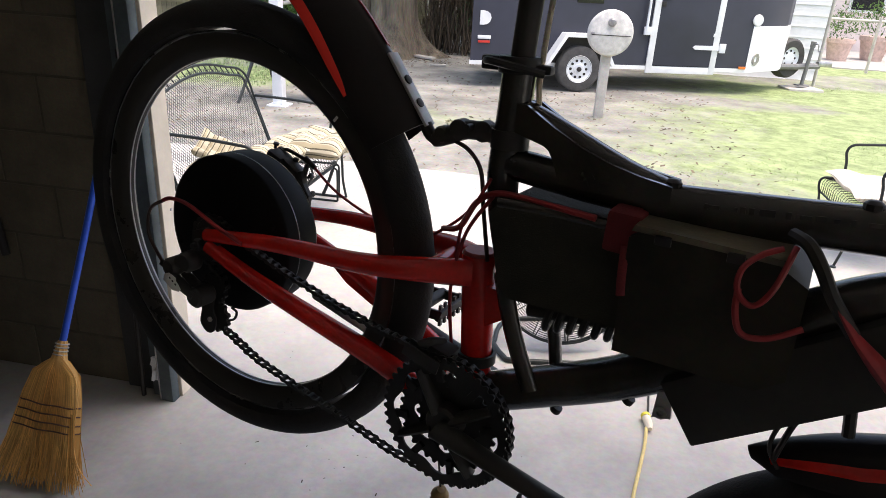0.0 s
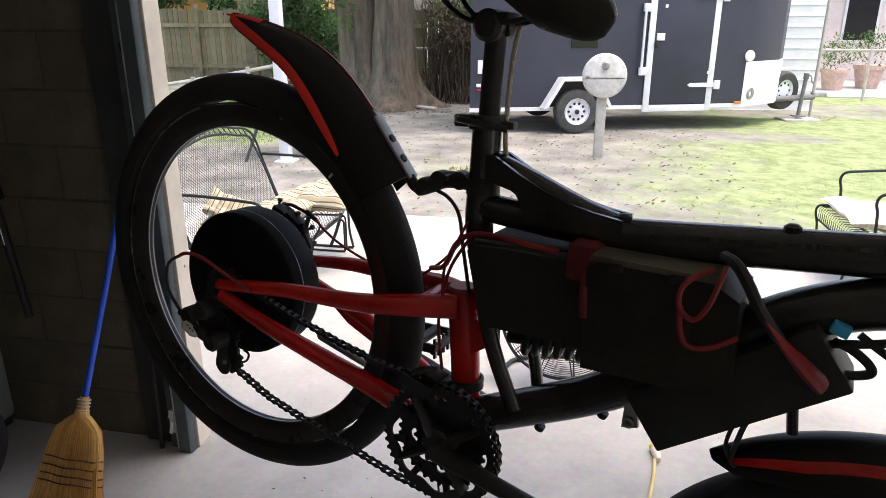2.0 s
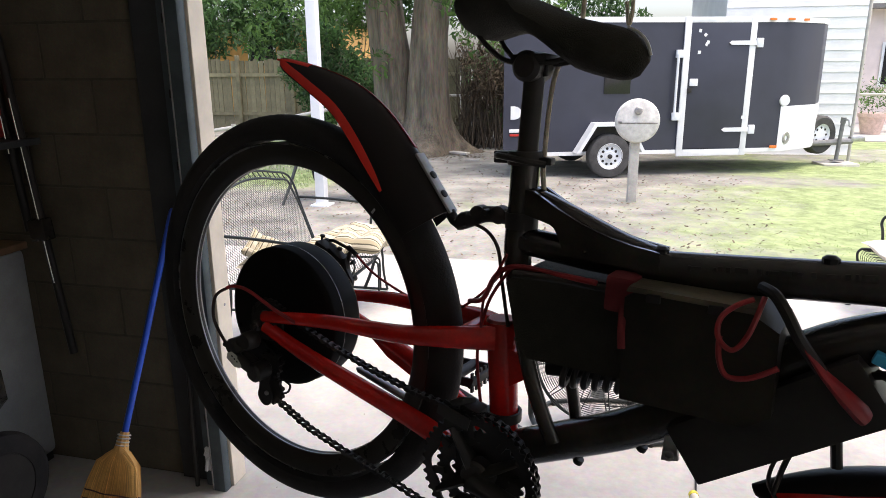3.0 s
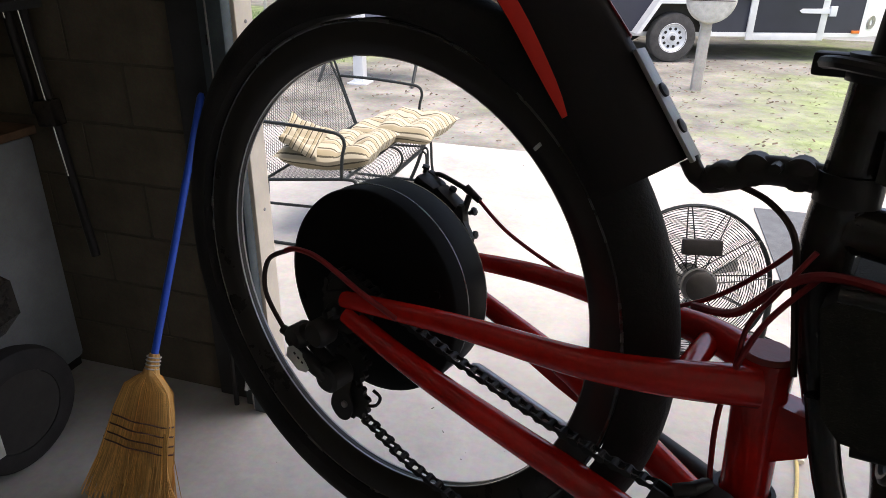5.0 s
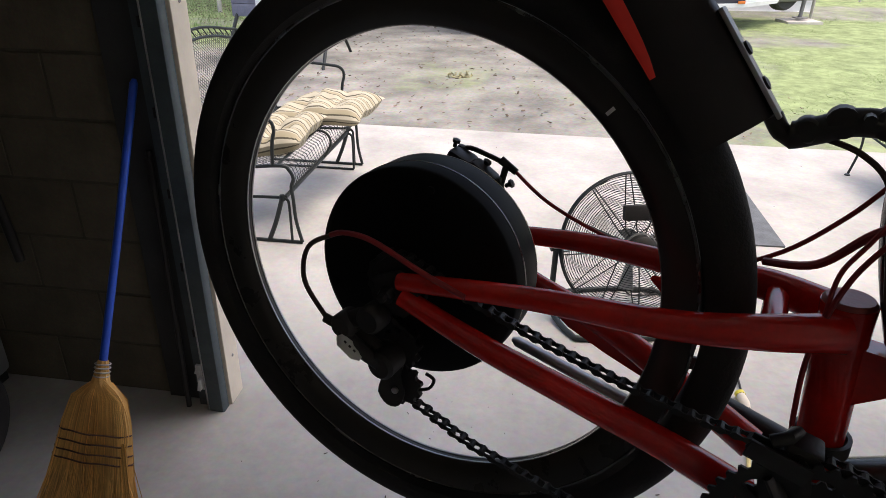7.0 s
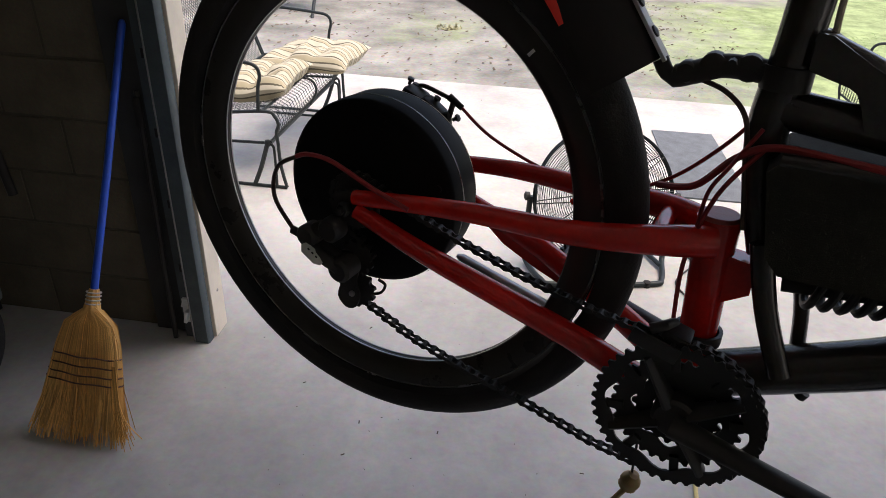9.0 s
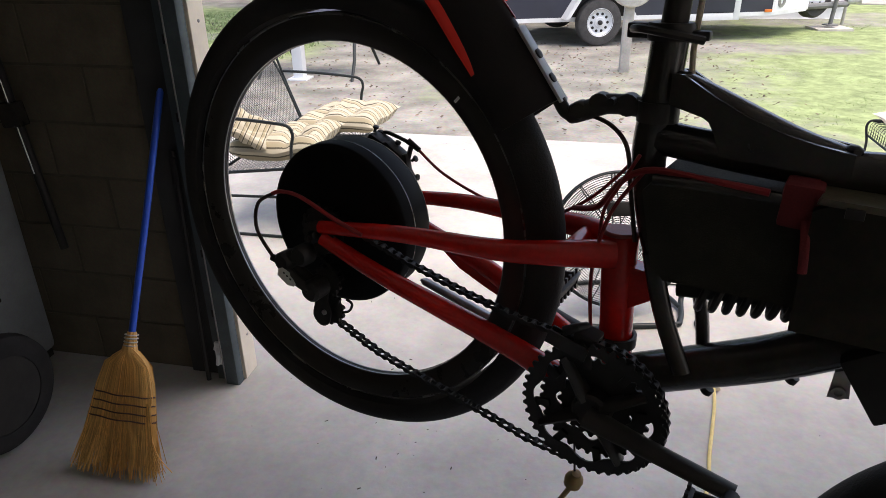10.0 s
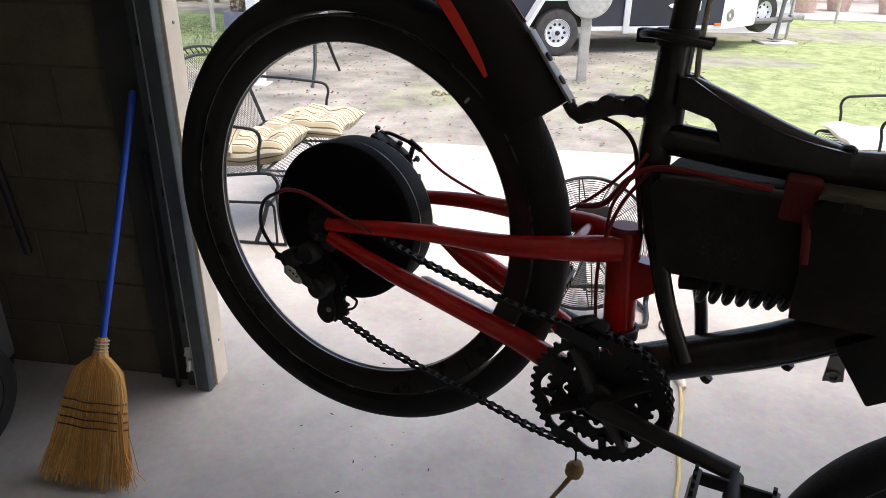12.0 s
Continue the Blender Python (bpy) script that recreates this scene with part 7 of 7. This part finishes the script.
rail_fence("pole_fence", "low pale pole fence before the garden bed", (-6.2, 9.8, 0.42), (-3.25, 10.6, 0.96), 3, 0.9, 0.035)
rail_fence("pole_fence", "low pale pole fence behind the trees", (-2.3, 13.6, 0.95), (0.2, 13.6, 0.98), 2, 0.9, 0.03)
rail_fence("pole_fence", "long pale rail fence before the far patio", (5.4, 14.6, 0.95), (12.5, 15.6, 1.0), 5, 0.9, 0.028)


def house(name, label, x0, x1, y, h, wall, siding, openings, turn=0.0):
    """A low house front: wall, lapped boards, openings with frames and panes, and a roof edge."""
    ob = thing(name, label, "house", pose(x0, y, -0.16, 0, 0, turn))
    w = x1 - x0
    body = part("wall", Shape().box((w / 2, 2.0, h / 2), (w, 4.0, h)), wall, ob)
    if siding:
        n = int(h / 0.2)
        for k in range(n):
            board = Shape().prism([(0, 0.2 * k + 0.004), (w, 0.2 * k + 0.004), (w, 0.2 * k + 0.2), (0, 0.2 * k + 0.2)], -0.012, 0.0)
            board.add([(0, -0.026, 0.2 * k + 0.004), (w, -0.026, 0.2 * k + 0.004), (w, -0.026, 0.2 * k + 0.02), (0, -0.026, 0.2 * k + 0.02), (0, -0.012, 0.2 * k + 0.004), (w, -0.012, 0.2 * k + 0.004), (w, -0.012, 0.2 * k + 0.02), (0, -0.012, 0.2 * k + 0.02)],
                      [(0, 1, 2, 3), (7, 6, 5, 4), (0, 4, 5, 1), (1, 5, 6, 2), (2, 6, 7, 3), (3, 7, 4, 0)])
            part("siding_board", board, wall, body, smooth=False)
    for ox, oz, ow, oh in openings:
        win = part("window", Shape().box((ox, -0.03, oz), (ow + 0.14, 0.05, oh + 0.14), bevel=0.008), WHITE_TRIM, ob, "white framed window")
        part("pane", Shape().box((ox, -0.058, oz), (ow, 0.012, oh)), DARK_GLASS, win)
    part("roof", Shape().prism([(-0.4, h), (w + 0.4, h), (w + 0.4, h + 0.12), (-0.4, h + 0.12)], -0.12 if siding else -0.5, 4.4), ROOF, ob)
    return ob


house("pale_house", "pale house with lapped siding close behind the trailer", 3.4, 5.95, 12.75, 3.6, SIDING, True, [], 4)
house("pink_house", "pinkish far house with white framed windows", 7.5, 17.0, 20.5, 3.2, PINK_STUCCO, False, [(1.6, 1.7, 0.8, 1.1), (3.6, 1.2, 0.9, 2.0), (6.0, 1.7, 0.9, 1.1)], 0)
house("ochre_house", "ochre house with a dark window beyond the fence", -17.0, -8.0, 20.5, 3.2, OCHRE, False, [(3.0, 2.4, 0.9, 0.9), (6.4, 2.4, 0.9, 0.9)], 0)


def potted(x, y, pot, size, seed):
    z = ground_z(x, y)
    ob = thing("potted_plant", "leafy plant in a terracotta pot on the far patio", "plant", pose(x, y, z), "far patio pots")
    part("pot", Shape().lathe([(0.14 * size, 0), (0.2 * size, 0.3 * size), (0.22 * size, 0.3 * size), (0.22 * size, 0.36 * size), (0.0, 0.34 * size)], 20), pot, ob)
    rng = random.Random(seed)
    tagged(part("foliage", leaf_cloud(rng, [((0, 0, 0.55 * size), 0.3 * size), ((0.1, 0, 0.75 * size), 0.22 * size), ((-0.15, 0, 0.65 * size), 0.2 * size)], 420, 0.05), LEAF, ob), kind="stuff")


for i, (x, y, s) in enumerate(((7.6, 17.2, 1.5), (8.6, 17.8, 1.7), (9.6, 17.3, 1.4), (10.8, 18.0, 1.6), (7.1, 18.4, 2.2))):
    potted(x, y, TERRACOTTA, s, 60 + i)
single("far_patio", Shape().box((0, 0, 0.0), (8.0, 5.0, 0.1), bevel=0.01), CONCRETE, "pale concrete patio of the far house", "patio", pose(11.0, 18.0, ground_z(9, 17) - 0.02), kind="structure")
lean = thing("leaning_pole", "thin pale metal pole standing behind the trailer", "pole", pose(5.65, 12.0, ground_z(5.6, 12.0)))
part("shaft", Shape().tube([(0, 0, 0), (0.02, 0, 3.4)], 0.03, 10), WEATHERED, lean)


def board_fence():
    """Upright boards on two rails; each board its own piece."""
    ob = thing("board_fence", "weathered brown board fence at the back of the garden", "fence", pose(-14.0, 15.6, -0.15))
    rng = random.Random(2)
    w, h = 0.145, 1.95
    base = Shape().box((0, 0, h / 2), (w - 0.008, 0.02, h), bevel=0.0).build("board", FENCE, False)
    for k in range(118):
        b = new("board", base)
        b.parent = ob
        b.matrix_basis = pose(k * w, rng.uniform(-0.006, 0.006), rng.uniform(-0.03, 0.03) + (0.25 if 44 < k < 60 else 0), 0, rng.uniform(-0.6, 0.6), 0)
    for z in (0.5, 1.55):
        part("rail", Shape().box((8.5, -0.035, z), (17.2, 0.045, 0.09)), FENCE, ob)
    for k in range(11):
        part("post", Shape().box((0.4 + 1.62 * k, -0.06, 1.02), (0.1, 0.1, 2.1), bevel=0.006), FENCE, ob)


board_fence()


# ---- blocks of the front wall, one object each ----
def block_wall():
    rng = random.Random(9)
    bw, bh, joint = 0.4, 0.2, 0.01
    meshes = {}
    right = -0.022
    for row in range(14):
        z = 0.004 + row * bh
        edges = [right]
        x = right - (bw if row % 2 else bw / 2)
        while x > ROOM_X0:
            edges.append(x)
            x -= bw
        edges.append(ROOM_X0 + 0.004)
        for a, b in zip(edges, edges[1:]):
            w = round(a - b - joint, 3)
            if w < 0.03:
                continue
            top = min(bh - joint, ROOM_H - 0.004 - z)
            if top < 0.03:
                continue
            key = (w, round(top, 3))
            if key not in meshes:
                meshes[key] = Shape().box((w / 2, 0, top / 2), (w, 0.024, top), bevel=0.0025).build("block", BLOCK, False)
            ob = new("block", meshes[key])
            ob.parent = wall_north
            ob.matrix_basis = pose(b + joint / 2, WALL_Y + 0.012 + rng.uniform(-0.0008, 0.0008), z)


block_wall()
